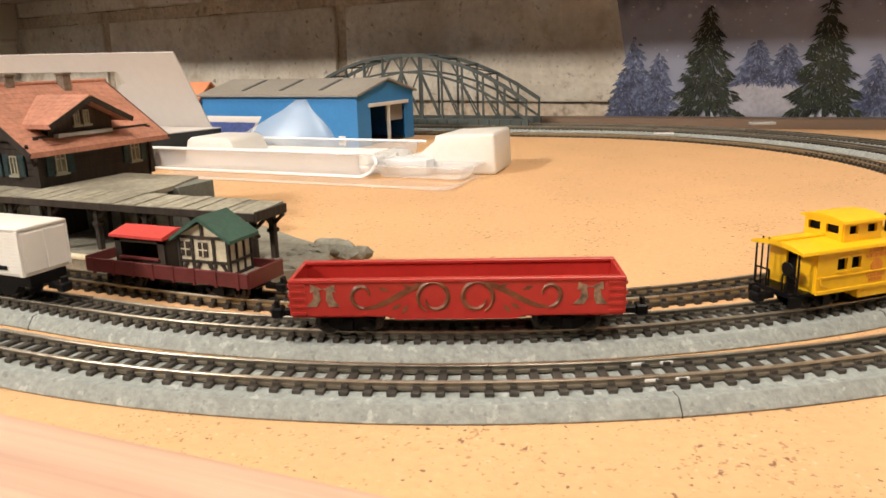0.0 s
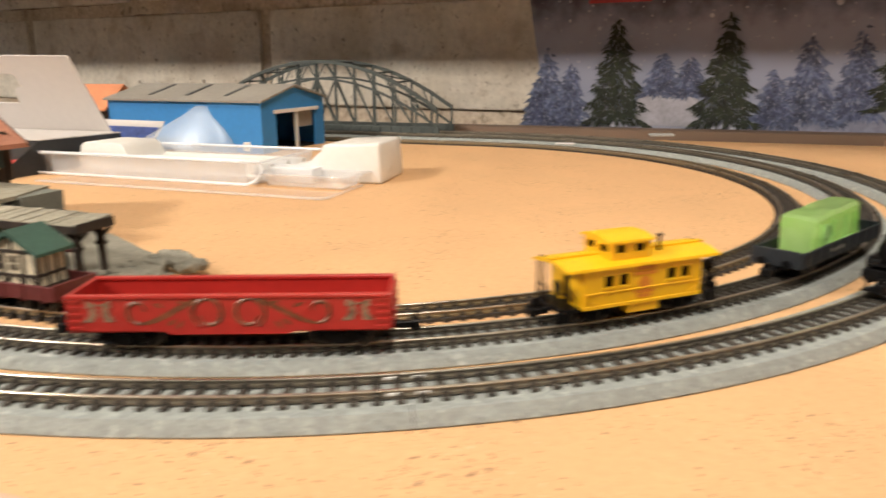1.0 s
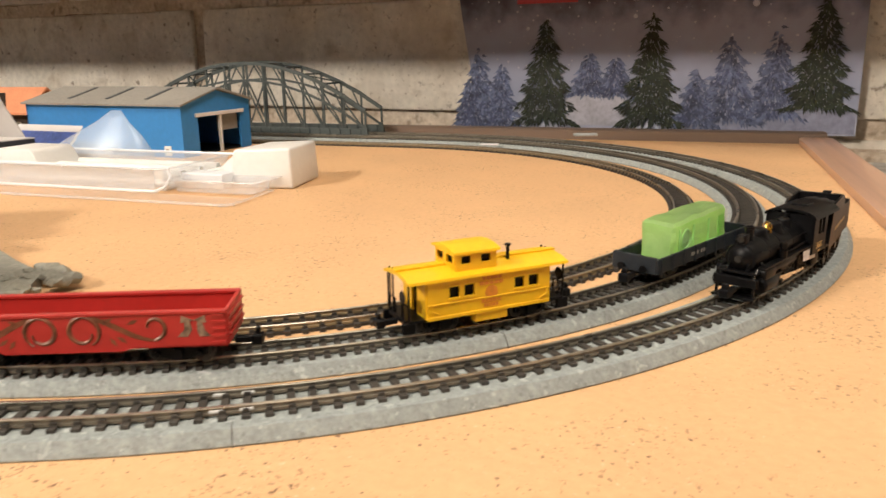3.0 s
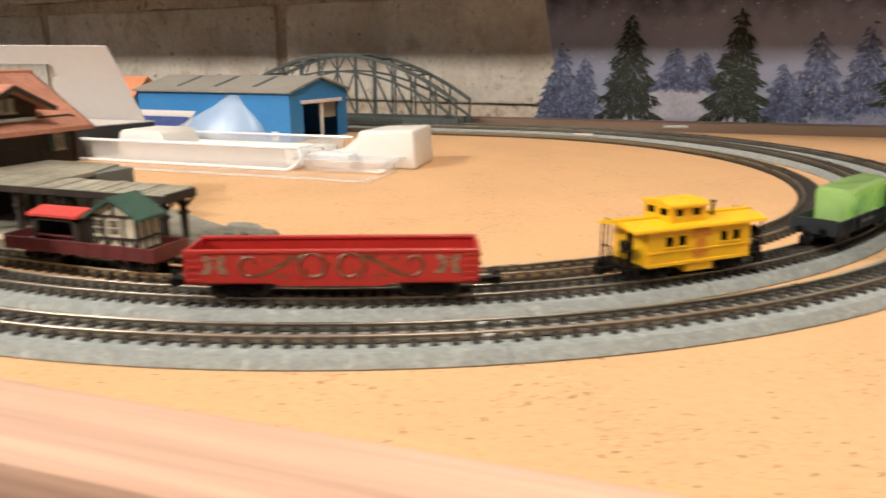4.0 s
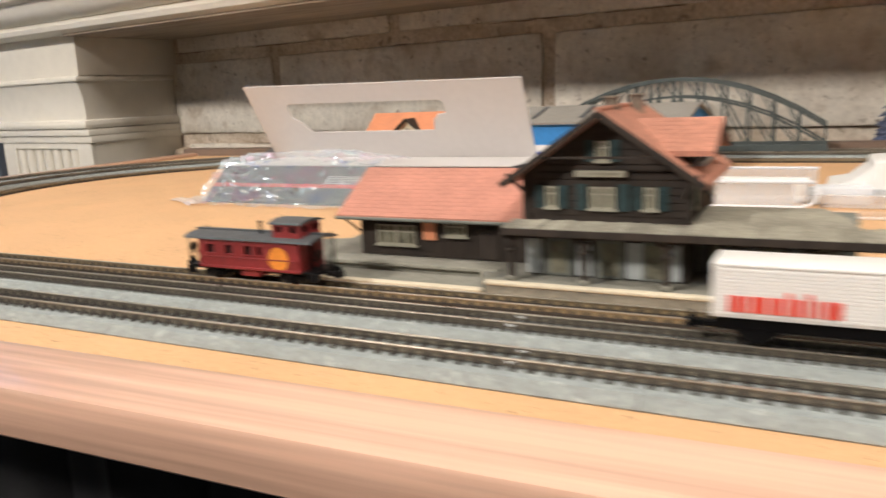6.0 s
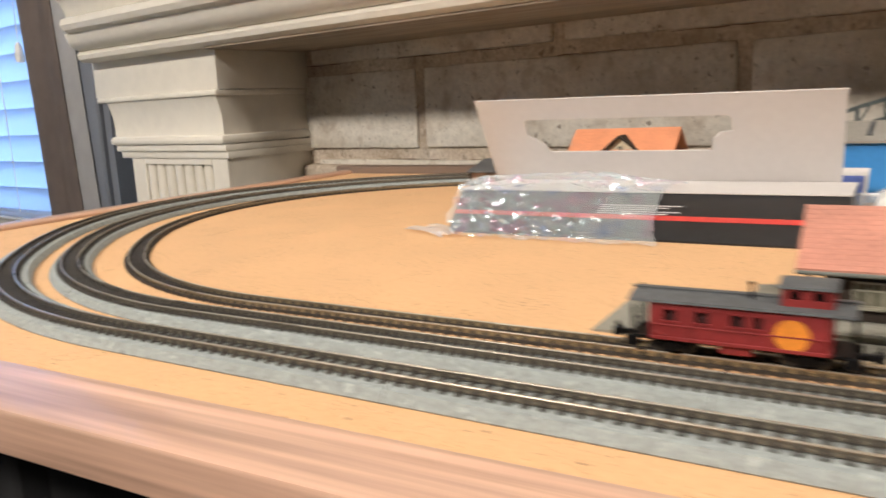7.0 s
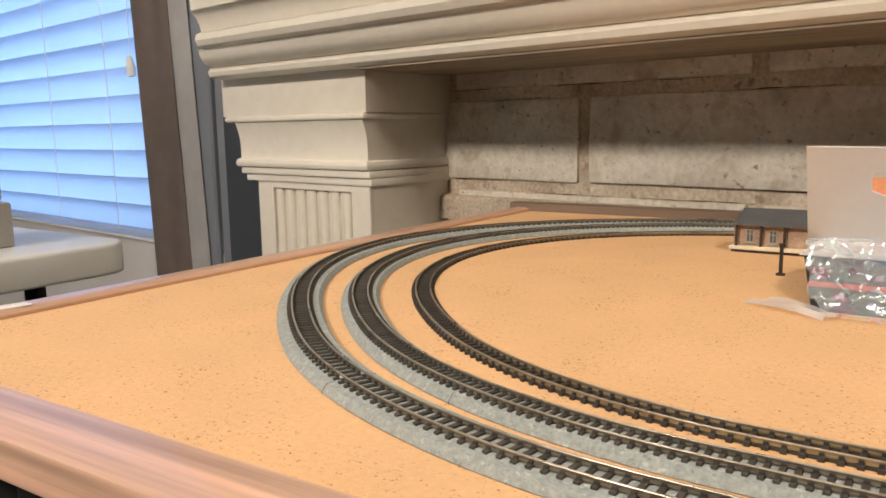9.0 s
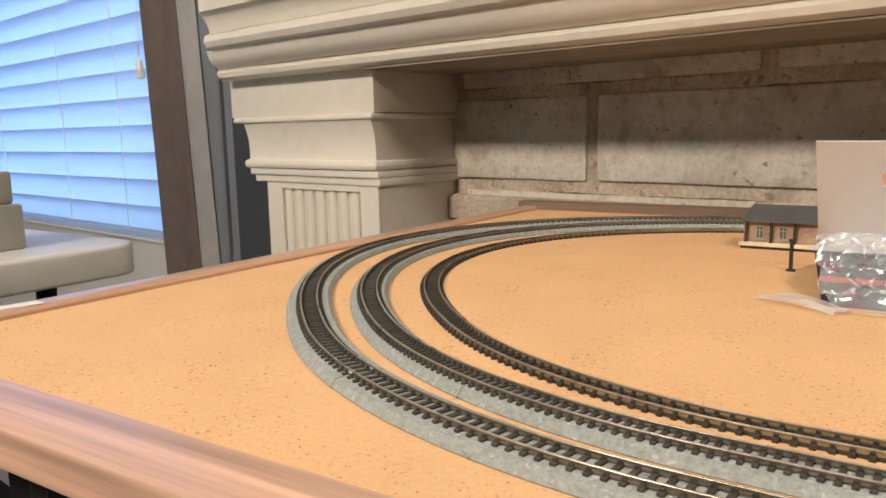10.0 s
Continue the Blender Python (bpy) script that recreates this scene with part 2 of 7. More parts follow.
def part(name, bm, mat, parent, label=""):
    ob = new(name, mesh_of(name, bm, mat))
    ob.parent = parent
    return tagged(ob, label)


def thing(name, m, label, category, group="", kind=""):
    ob = new(name)
    ob.empty_display_size = 0.01
    ob.matrix_world = m
    return tagged(ob, label, category, group, kind)


def solid(name, bm, mat, label="", category="", kind="", group="", m=None):
    ob = new(name, mesh_of(name, bm, mat))
    if m is not None:
        ob.matrix_world = m
    return tagged(ob, label, category, group, kind)


def B():
    return bmesh.new()


def at(x, y, z=0.0, rz=0.0):
    """A pose from millimetres and a heading in degrees."""
    return pose(x * MM, y * MM, z * MM, 0, 0, rz)


STRAIGHT, R_OUTER, R_MIDDLE, R_INNER = 199.7, 253.5, 229.0, 204.5
STRAIGHT_LEFT = 196.0


def straights(radius):
    """The straight run to the right and to the left of the middle; the inner loop is shorter."""
    if radius == R_INNER:
        return 197.0, 184.0
    return (198.0, 192.5) if radius == R_MIDDLE else (STRAIGHT, STRAIGHT_LEFT)


RAIL_Z = 5.2


def left_bulge(radius, a):
    """The left bend is laid by hand and swells outwards past its middle: its radius at the angle a from the back, and the change of it."""
    swell = 37.0 if radius == R_OUTER else 25.0
    off = (math.pi / 2 - a) - radians(16)
    wide = radians(66 if off < 0 else 68)
    if abs(off) >= wide:
        return radius, 0.0
    u = math.pi * off / wide
    return radius + swell * (0.5 + 0.5 * math.cos(u)), swell * 0.5 * math.sin(u) * math.pi / wide


def along(radius, s):
    """x, y and heading on a loop at s millimetres from the middle of its front straight, running towards +x."""
    (right, left), turn = straights(radius), math.pi * radius
    s = s % (2 * (right + left) + 2 * turn)
    if s < right:
        return s, -radius, 0.0
    s -= right
    if s < turn:
        a = s / radius
        return right + radius * math.sin(a), -radius * math.cos(a), a
    s -= turn
    if s < right + left:
        return right - s, radius, math.pi
    s -= right + left
    if s < turn:
        a = s / radius
        r, dr = left_bulge(radius, a)
        x, y = -left - r * math.sin(a), r * math.cos(a)
        dx, dy = -dr * math.sin(a) - r * math.cos(a), dr * math.cos(a) - r * math.sin(a)
        return x, y, math.atan2(dy, dx) % (2 * math.pi)
    s -= turn
    return -left + s, -radius, 0.0


def on_track(radius, s, z=RAIL_Z):
    x, y, h = along(radius, s)
    return at(x, y, z, math.degrees(h))

# ---- board and room ----
WALL = pose(0, 0.3945, 0, 0, 0, -6.7)
L, R_, F, K = -500, 477, -279, 284
BACK = pose(0, 0, 0, 0, 0, 1.1)

bm = prism(B(), [(L - 5, F - 22), (R_ + 5, F + 4), (R_ + 5, K + 8), (L - 5, K - 11)], "z", -8.3, 0)
solid("table_board", bm, M_CORK, "tan cork-topped layout board with fine dark flecks", "board", "structure")


def trim_bar(name, poly, axis, lo, hi, mat):
    solid(name, prism(B(), poly, axis, lo, hi), mat, kind="structure")


front = [(0, -8), (0, 1.4), (-1.2, 2.4), (-22.8, 2.6), (-24.2, 2.2), (-24.7, 1.0), (-24.2, -9.5), (-23.4, -10.3), (-10, -10.3)]
solid("trim_front", prism(B(), front, "x", -556, 484), M_PINE, kind="structure", m=at(25, -279.2, 0, 1.6))
left = [(L, -8), (L, 1.6), (L - 1.0, 2.8), (L - 3.5, 3.6), (L - 13, 3.6), (L - 16, 2.4), (L - 17, 0), (L - 17, -12), (L - 8, -12), (L - 8, -8)]
trim_bar("trim_left", left, "y", F - 18, K - 18, M_PINE_Y)
right = [(R_, -12), (R_, 4), (R_ + 2, 5), (R_ + 22, 5), (R_ + 24, 3), (R_ + 24, -38), (R_ + 12, -38), (R_ + 12, -12)]
trim_bar("trim_right", right, "y", F + 15.5, K - 0.5, M_PINE_Y)
back = [(-9, -12), (-9, 7), (-7, 8.2), (5, 8.2), (7, 7), (7, -38), (-1, -38), (-1, -12)]
solid("trim_back", prism(B(), back, "x", L - 16, R_ + 24), M_WALNUT, kind="structure", m=BACK @ at(0, K, 0))

# black cloth skirt round the table under the board
fold = [(L + 12 + i * 8.0, F + 22 + 3.5 * math.sin(i * 0.9) + 2 * math.sin(i * 2.3) + 0.035 * i * 8) for i in range(120)]
skirt = [(x, y) for x, y in fold] + [(R_ - 20, K - 20), (L + 12, K - 20)]
solid("table_skirt", prism(B(), skirt, "z", -1000, -8.6), M_CLOTH, "black cloth skirt hanging round the layout table", "table skirt")

# the room round the board
solid("floor", box(B(), -3200, 3000, -3200, 900, -1040, -1000), M_FLOOR, kind="structure")
solid("ceiling", box(B(), -3200, 3000, -3200, 900, 1450, 1490), M_CEILING, kind="structure")
solid("wall_south", box(B(), -3200, 3000, -3240, -3200, -1000, 1450), M_ROOMWALL, kind="structure")
solid("wall_east", box(B(), 3000, 3040, -3200, 900, -1000, 1450), M_ROOMWALL, kind="structure")

# painted block wall inside the chimney breast
BW, BH, J = 406.0, 118.0, 16.0
wall = solid("wall_north", box(B(), -760, 1000, -1, 120, -1000, 1450), M_MORTAR, kind="structure", m=WALL)
first = -120.8
WALL_L, WALL_R = -743.0, 975.0
BLOCKS = {}


def block_mesh(w):
    """A slightly uneven painted block of that width."""
    if w not in BLOCKS:
        bm = B()
        box(bm, -w / 2, w / 2, 0, 10, J / 2, BH - J / 2, 2.5, 2)
        bmesh.ops.subdivide_edges(bm, edges=[e for e in bm.edges if e.calc_length() > 60], cuts=4, use_grid_fill=True)
        for v in bm.verts:
            v.co += noise.noise_vector(v.co * 0.02 + Vector((w, 0, 0))) * 1.3
        BLOCKS[w] = mesh_of("block", bm, M_BLOCK)
    return BLOCKS[w]


for row in range(-2, 11):
    z = 7 + row * BH
    off = 0 if row % 2 == 0 else BW / 2
    for i in range(-3, 5):
        xa, xb = first + off + (i - 1) * BW + J / 2, first + off + i * BW - J / 2
        xa, xb = max(xa, WALL_L), min(xb, WALL_R)
        if xb - xa < 40:
            continue
        ob = new("block", block_mesh(round(xb - xa, 1)))
        ob.parent = wall
        ob.matrix_basis = at((xa + xb) / 2, -6 + random.uniform(-1, 1), z)


# irregular dark grime along the joints of the block wall
rnd_grime = random.Random(12)
for row in range(-1, 4):
    z = 7 + row * BH
    x = WALL_L + 4
    while x < WALL_R - 60:
        run = rnd_grime.uniform(40, 190)
        end = min(x + run, WALL_R - 4)
        bm = B()
        n = max(4, int((end - x) / 5))
        side = rnd_grime.choice((J / 2 - 1.0, J / 2 - 1.0, -J / 2 + 1.0))
        line = []
        for i in range(n + 1):
            px = x + (end - x) * i / n
            mid = z + side + 1.2 * noise.noise(Vector((px * 0.05, row * 7, 0)))
            half = max(0.12, 1.1 * abs(noise.noise(Vector((px * 0.03, row * 3, 5)))) * max(0.0, math.sin(math.pi * i / n)) ** 0.4 + 0.2)
            line.append((px, mid - half, mid + half))
        bottom = [bm.verts.new((px, -2.6, a)) for px, a, b in line]
        upper = [bm.verts.new((px, -2.6, b)) for px, a, b in line]
        for i in range(n):
            bm.faces.new((bottom[i], bottom[i + 1], upper[i + 1], upper[i]))
        part("grime_line", bm, M_GRIME, wall)
        x = end + rnd_grime.uniform(5, 70)

# ---- fireplace surround and window ----
def moulding(name, poly, s0, s1, parent, mat=M_CREAM):
    """A moulding along the wall: outline in (distance before the wall, height)."""
    return part(name, prism(B(), [(-d, z) for d, z in poly], "x", s0, s1), mat, parent)


def pilaster(s0, s1, flutes):
    """s0, s1: the shaft's outer edges along the wall."""
    t = thing("pilaster", WALL, "cream-painted fluted fireplace pilaster with stepped mouldings", "pilaster", kind="structure")
    w = s1 - s0

    def slab(name, grow, d, z0, z1, bev=1.5):
        part(name, box(B(), s0 - grow, s1 + min(grow, 6), -d, 1, z0, z1, bev, 2), M_CREAM, t)

    slab("frieze", 66, 160, 103, 160, 1.0)
    slab("bead", 58, 165, 95, 103, 3.5)
    # hollow moulding between bead and capital
    poly = [(1, 95), (1, 44), (-153, 44), (-153, 58), (-154, 72), (-157, 84), (-161, 95)]
    part("hollow_moulding", prism(B(), [(a, z) for a, z in poly], "x", s0 - 36, s1), M_CREAM, t)
    slab("capital_bead", 42, 161, 31, 44, 5.5)
    slab("capital_step", 32, 157, 22, 31, 1.5)
    slab("capital_base", 24, 154, 12, 22, 1.5)
    # shaft with flutes
    part("shaft", box(B(), s0, s1, -146, 1, -1000, 12), M_CREAM, t)
    part("stile", box(B(), s0, s0 + 34, -152, -145.9, -1000, 12, 1), M_CREAM, t)
    part("stile", box(B(), s1 - 34, s1, -152, -145.9, -1000, 12, 1), M_CREAM, t)
    part("head_rail", box(B(), s0 + 34, s1 - 34, -152, -145.9, 3, 12, 1), M_CREAM, t)
    step = (w - 68) / flutes
    for i in range(flutes):
        x = s0 + 34 + step * (i + 0.5)
        rib = rod(B(), (x, -146, -900), (x, -146, 2), step * 0.33, segs=12)
        part("flute", rib, M_CREAM, t)
    return t


pilaster(-974, -744, 7)
solid("wall_jamb", box(B(), 560, 775, -160, 2, -1000, 156), M_BLOCK, kind="structure", m=WALL)

mantel = thing("mantel", WALL, "cream-painted fireplace mantel with deep stacked mouldings", "mantel", kind="structure")
steps = [
    ("soffit_bead", [(0, 156), (178, 156), (184, 160), (186, 166), (182, 172), (0, 172)], 34),
    ("ogee", [(0, 172), (184, 172), (194, 177), (200, 186), (203, 196), (0, 196)], 30),
    ("roll", [(0, 196), (204, 196), (212, 199), (216, 206), (214, 214), (206, 218), (0, 218)], 15),
    ("cove", [(0, 218), (207, 218), (209, 226), (214, 236), (222, 244), (0, 244)], 12),
    ("fascia", [(0, 244), (226, 244), (226, 282), (0, 282)], 5),
    ("crown", [(0, 282), (230, 282), (246, 296), (262, 320), (0, 320)], 20),
    ("shelf", [(0, 320), (285, 320), (290, 325), (290, 350), (285, 355), (0, 355)], 44),
]
for nm, poly, g in steps:
    moulding(nm, poly, -998 - g, 840 + g, mantel)
# soffit in a browner tone than the cream mouldings
part("soffit", box(B(), -737, 838, -176, -6, 153, 155.8, 0.5), M_SOFFIT, mantel, "brownish soffit board")
# chimney breast above the mantel, and the flank walls beside it
solid("wall_breast", box(B(), -1030, 840, -150, 2, 356, 1450), M_ROOMWALL, kind="structure", m=WALL)
solid("wall_flank_west", box(B(), -1258, -1236, -30, 60, -1000, 1450), M_FLANK, kind="structure", m=WALL)
# added recess in near-black stands in for the mantel's shadow by the pilaster
solid("wall_shade_recess_west", box(B(), -1258, -974, 160, 180, -1000, 1450), M_RECESS_SHADE, kind="structure", m=WALL)
solid("wall_shade_recess_side", box(B(), -1258, -1236, 61, 159, -1000, 1450), M_RECESS_SHADE, kind="structure", m=WALL)
solid("wall_flank_east", box(B(), 775, 3300, -30, 60, -1000, 1450), M_ROOMWALL, kind="structure", m=WALL)
solid("wall_over_window", box(B(), -3400, -1259, -30, 60, 1260, 1450), M_ROOMWALL, kind="structure", m=WALL)
solid("wall_under_window", box(B(), -3400, -1259, -30, 60, -1000, -140), M_ROOMWALL, kind="structure", m=WALL)
solid("wall_west", box(B(), -3440, -3400, -3600, 60, -1000, 1450), M_ROOMWALL, kind="structure", m=WALL)

M_CASING = material("dark_window_casing", (0.13, 0.10, 0.085), 0.5, vary=0.12, grain=200, blotch=12, bump=0.05, stretch=(1, 1, 0.1))
M_SLAT = material("white_blind_slat", (0.66, 0.71, 0.80), 0.5, vary=0.03, grain=200, blotch=8, bump=0.02)
sn, sk = M_SLAT.node_tree.nodes, M_SLAT.node_tree.links
thru, blend = sn.new("ShaderNodeBsdfTranslucent"), sn.new("ShaderNodeMixShader")
thru.inputs[0].default_value = (0.60, 0.76, 0.96, 1)
blend.inputs[0].default_value = 0.5
sk.new(sn["Principled BSDF"].outputs[0], blend.inputs[1])
sk.new(thru.outputs[0], blend.inputs[2])
sk.new(blend.outputs[0], sn["Material Output"].inputs[0])
win = thing("window_1", WALL, "tall window in a dark casing with daylight behind", "window", kind="structure")
part("casing", box(B(), -1440, -1318, -38, 58, -330, 1258, 3), M_CASING, win)
part("casing_bead", box(B(), -1316, -1260, -40, 58, -330, 1258, 4), M_FLANK, win)
part("casing", box(B(), -3398, -3380, -48, 58, -330, 1258, 3), M_CASING, win)
part("window_sill", box(B(), -3380, -1441, -34, 58, -139, -134, 1), M_ROOMWALL, win)
curtain = thing("curtain", WALL, "dark brown window curtain hanging in soft folds beside the blind", "curtain")


def drape(name, s0, s1, d0, waves, depth, mat, label=""):
    """A hanging cloth with soft folds that swings out towards its foot."""
    bm = B()
    rows, n = 14, 40
    grid = []
    for j in range(rows + 1):
        z = 1240 - 1640 * j / rows
        swing = (300 - z) * 0.055
        row = []
        for i in range(n + 1):
            f = i / n
            row.append(bm.verts.new((s0 + (s1 - s0) * f + swing, -d0 - depth * math.sin(f * waves * 2 * math.pi + 0.4 * math.sin(j * 0.5)) * (0.7 + 0.3 * j / rows), z)))
        grid.append(row)
    for j in range(rows):
        for i in range(n):
            bm.faces.new((grid[j][i], grid[j][i + 1], grid[j + 1][i + 1], grid[j + 1][i]))
    ob = part(name, bm, mat, curtain, label)
    md = ob.modifiers.new("thick", "SOLIDIFY")
    md.thickness = 0.0015


M_DRAPE = material("brown_curtain_cloth", (0.135, 0.105, 0.09), 0.9, vary=0.10, grain=900, blotch=30, bump=0.3)
M_LINING = material("grey_curtain_lining", (0.36, 0.35, 0.34), 0.9, vary=0.06, grain=900, blotch=30, bump=0.3)
drape("cloth", -1499, -1367, 47, 1.5, 2.5, M_DRAPE)
drape("lining", -1369, -1308, 46, 0.8, 2.0, M_LINING, "paler grey curtain lining")
blind = thing("window_blind", WALL, "white slatted venetian blind, lowered and glowing blue with daylight", "blind")
slat = prism(B(), [(-31, -9), (-13, -1), (0, 1.5), (13, 2.5), (31, 5), (31, 6.5), (13, 4.5), (0, 3.5), (-13, 1), (-31, -7)], "x", -3372, -1455)
slat_mesh = mesh_of("slat", slat, M_SLAT)
for i in range(25):
    ob = new("slat", slat_mesh)
    ob.parent = blind
    ob.matrix_basis = pose(0, -0.005, -0.096 + 0.0567 * i, random.uniform(-1.0, 1.0) - (74 if i > 5 else 84), 0, 0)
part("bottom_rail", box(B(), -3372, -1440, -22, 12, -134, -120, 3), M_SLAT, blind)
for x in (-1640, -1920, -2300):
    part("cord", tube(B(), [(x, -36, -118), (x + 2, -37, 100), (x - 40, -36, 1250)], 1.0), M_WHITE, blind)
part("pull_cord", tube(B(), [(-1532, -38, 1250), (-1528, -40, 300), (-1530, -40, 225)], 0.8), M_WHITE, blind)
part("tassel", lathe(B(), [(3, 0), (8, 2), (9, 12), (7, 34), (4, 40), (1, 41)], (-1530, -40, 192)), M_WHITE, blind, "cream plastic cord tassel")

# bright overcast distance outside the window
M_OUT = bpy.data.materials.new("daylight_outside")
M_OUT.use_nodes = True
em = M_OUT.node_tree.nodes.new("ShaderNodeEmission")
em.inputs[0].default_value, em.inputs[1].default_value = (0.70, 0.86, 1.0, 1), 2.0
M_OUT.node_tree.links.new(em.outputs[0], M_OUT.node_tree.nodes["Material Output"].inputs[0])
solid("backdrop", box(B(), -3900, -1200, 600, 610, -1000, 1900), M_OUT, kind="structure", m=WALL)

# ledge of the hearth along the foot of the block wall
ledge = [(-18, -40), (-18, -13), (-15, -9), (2, -6), (2, -40)]
solid("hearth_ledge", prism(B(), ledge, "x", -744, 559), M_MORTAR, kind="structure", m=WALL)
M_MARBLE = material("pale_grey_marble", (0.56, 0.56, 0.54), 0.35, vary=0.3, grain=70, blotch=14, bump=0.03)
solid("hearth_slab", box(B(), 506, 900, -120, 335, -60, -16, 3), M_MARBLE, "pale veined marble slab beside the board", "slab", "structure")

# folding table beside the board, with a small unit on it
table = thing("folding_table", at(-1060, 90, -60, 0), "white plastic folding table under the window", "table")
M_TABLE = material("white_moulded_plastic", (0.72, 0.72, 0.70), 0.45, vary=0.03, grain=500, blotch=10, bump=0.1)
corner = [(-math.cos(a) * 45, math.sin(a) * 45) for a in (0, 0.4, 0.8, 1.2, 1.571)]
rim = [(-45 - x, 70 + y) for x, y in corner] + [(-855 + x, 70 + y) for x, y in corner[::-1]] + [(-855 + x, -545 - y) for x, y in corner] + [(-45 - x, -545 - y) for x, y in corner[::-1]]
top = prism(B(), rim, "z", -42, 0)
bmesh.ops.bevel(top, geom=[e for e in top.edges if abs(e.verts[0].co.z - e.verts[1].co.z) < 1], offset=6, segments=3, affect="EDGES", profile=0.5)
part("tabletop", top, M_TABLE, table)
for x in (-850, -90):
    part("leg", tube(B(), [(x, -480, -30), (x, -480, -925), (x, 20, -925), (x, 20, -30)], 13, 10), M_BLACK, table)
unit = thing("control_unit", at(-1204, 28, -60, 2), "off-white plastic power unit with vents", "power unit")
# off-white greyed down, with the shade it stands in put into the colour
M_UNIT = material("shaded_off_white_plastic", (0.40, 0.39, 0.36), 0.5, vary=0.06, grain=500, blotch=20, bump=0.1)
part("body", box(B(), -60, 60, -60, 60, 0, 58, 4, 2), M_UNIT, unit)
part("cover", box(B(), -52, 52, -54, 54, 58, 100, 5, 2), M_UNIT, unit)
for i in range(5):
    part("front_vent", box(B(), 8, 40, -55, -54.1, 64 + i * 6.5, 67.5 + i * 6.5), M_BLACK, unit)
for i in range(4):
    part("vent", box(B(), 52.2, 53.2, -40, 30, 66 + i * 7, 69 + i * 7), M_BLACK, unit)
part("switch", box(B(), 60.2, 62, -20, -8, 14, 34, 0.6), M_BLACK, unit)

# ---- winter poster ----
M_NIGHT = bpy.data.materials.new("printed_winter_night")
M_NIGHT.use_nodes = True
nt = M_NIGHT.node_tree
tc, sep = nt.nodes.new("ShaderNodeTexCoord"), nt.nodes.new("ShaderNodeSeparateXYZ")
nt.links.new(tc.outputs["Object"], sep.inputs[0])
nz = nt.nodes.new("ShaderNodeTexNoise")
nz.inputs["Scale"].default_value, nz.inputs["Detail"].default_value = 55, 8
nt.links.new(tc.outputs["Object"], nz.inputs["Vector"])
ma = nt.nodes.new("ShaderNodeMath")
ma.operation, ma.inputs[1].default_value = "MULTIPLY_ADD", 0.05
nt.links.new(nz.outputs[0], ma.inputs[0])
nt.links.new(sep.outputs["Z"], ma.inputs[2])
rp = nt.nodes.new("ShaderNodeValToRGB")
mr = nt.nodes.new("ShaderNodeMapRange")
mr.inputs["From Min"].default_value, mr.inputs["From Max"].default_value = 0.03, 0.16
nt.links.new(ma.outputs[0], mr.inputs["Value"])
nt.links.new(mr.outputs[0], rp.inputs[0])
el = rp.color_ramp.elements
el[0].position, el[0].color = 0.0, (0.50, 0.52, 0.64, 1)
el[1].position, el[1].color = 1.0, (0.012, 0.012, 0.02, 1)
for pos, col in ((0.2, (0.32, 0.35, 0.48)), (0.45, (0.33, 0.35, 0.47)), (0.64, (0.30, 0.30, 0.40)), (0.84, (0.07, 0.065, 0.10))):
    e = el.new(pos)
    e.color = (*col, 1)
pb = nt.nodes["Principled BSDF"]
nt.links.new(rp.outputs[0], pb.inputs["Base Color"])
pb.inputs["Roughness"].default_value = 0.55
M_FIRLIGHT = material("printed_fir_green", (0.060, 0.075, 0.040), 0.6, vary=0.4, grain=500, blotch=150, bump=0)
M_FIRDEEP = material("printed_deep_blue_fir", (0.07, 0.085, 0.17), 0.6, vary=0.3, grain=300, blotch=90, bump=0)
M_MIST = material("printed_blue_snow", (0.30, 0.31, 0.42), 0.6, vary=0.15, grain=200, blotch=60, bump=0)
M_FIR = material("printed_fir", (0.020, 0.030, 0.018), 0.6, vary=0.4, grain=500, blotch=150, bump=0)
M_FIRBLUE = material("printed_snowy_fir", (0.14, 0.17, 0.29), 0.6, vary=0.35, grain=300, blotch=90, bump=0)
M_SNOW = material("printed_snow", (0.50, 0.49, 0.56), 0.6, vary=0.12, grain=300, blotch=60, bump=0)
M_REDPRINT = material("printed_red", (0.45, 0.04, 0.05), 0.6, vary=0.1, grain=300, blotch=60, bump=0)

poster = thing("poster", WALL @ at(0, -16, 0), "glossy poster of snowy fir trees at night", "poster")
sheet = [(215, 3), (210, 40), (199, 100), (190, 160), (184, 230), (524, 230), (525, 3)]
part("sheet", prism(B(), sheet, "y", 0, 1.0), M_NIGHT, poster)


def tufts(name, x, z, w, h, n, seed, lay, mat, size, taper=0.85, flat=0.5, top=0.0):
    """Many small drooping needle tufts that together print one fir tree."""
    rnd = random.Random(seed)
    bm = B()
    for i in range(n):
        f = top + (1 - top) * (1 - math.sqrt(rnd.random()))
        tier = 0.78 + 0.22 * math.cos(f * 11 * math.pi)
        half = w / 2 * (1 - f) ** taper * tier + 0.7
        u = rnd.uniform(-1, 1)
        cx, cz = x + u * half, z + h * f - abs(u) * half * 0.10
        ang = math.radians(-90 + 62 * u + rnd.uniform(-22, 22))
        ln, wd = size * rnd.uniform(0.7, 1.5), size * flat * rnd.uniform(0.5, 1.0)
        dx, dz = math.cos(ang), math.sin(ang)
        y = -lay - 0.0015 * i
        pts = [(cx - dz * wd / 2, cz + dx * wd / 2), (cx + dx * ln, cz + dz * ln), (cx + dz * wd / 2, cz - dx * wd / 2), (cx - dx * ln * 0.3, cz - dz * ln * 0.3)]
        bm.faces.new([bm.verts.new((a, y, b)) for a, b in pts])
    return part(name, bm, mat, poster)


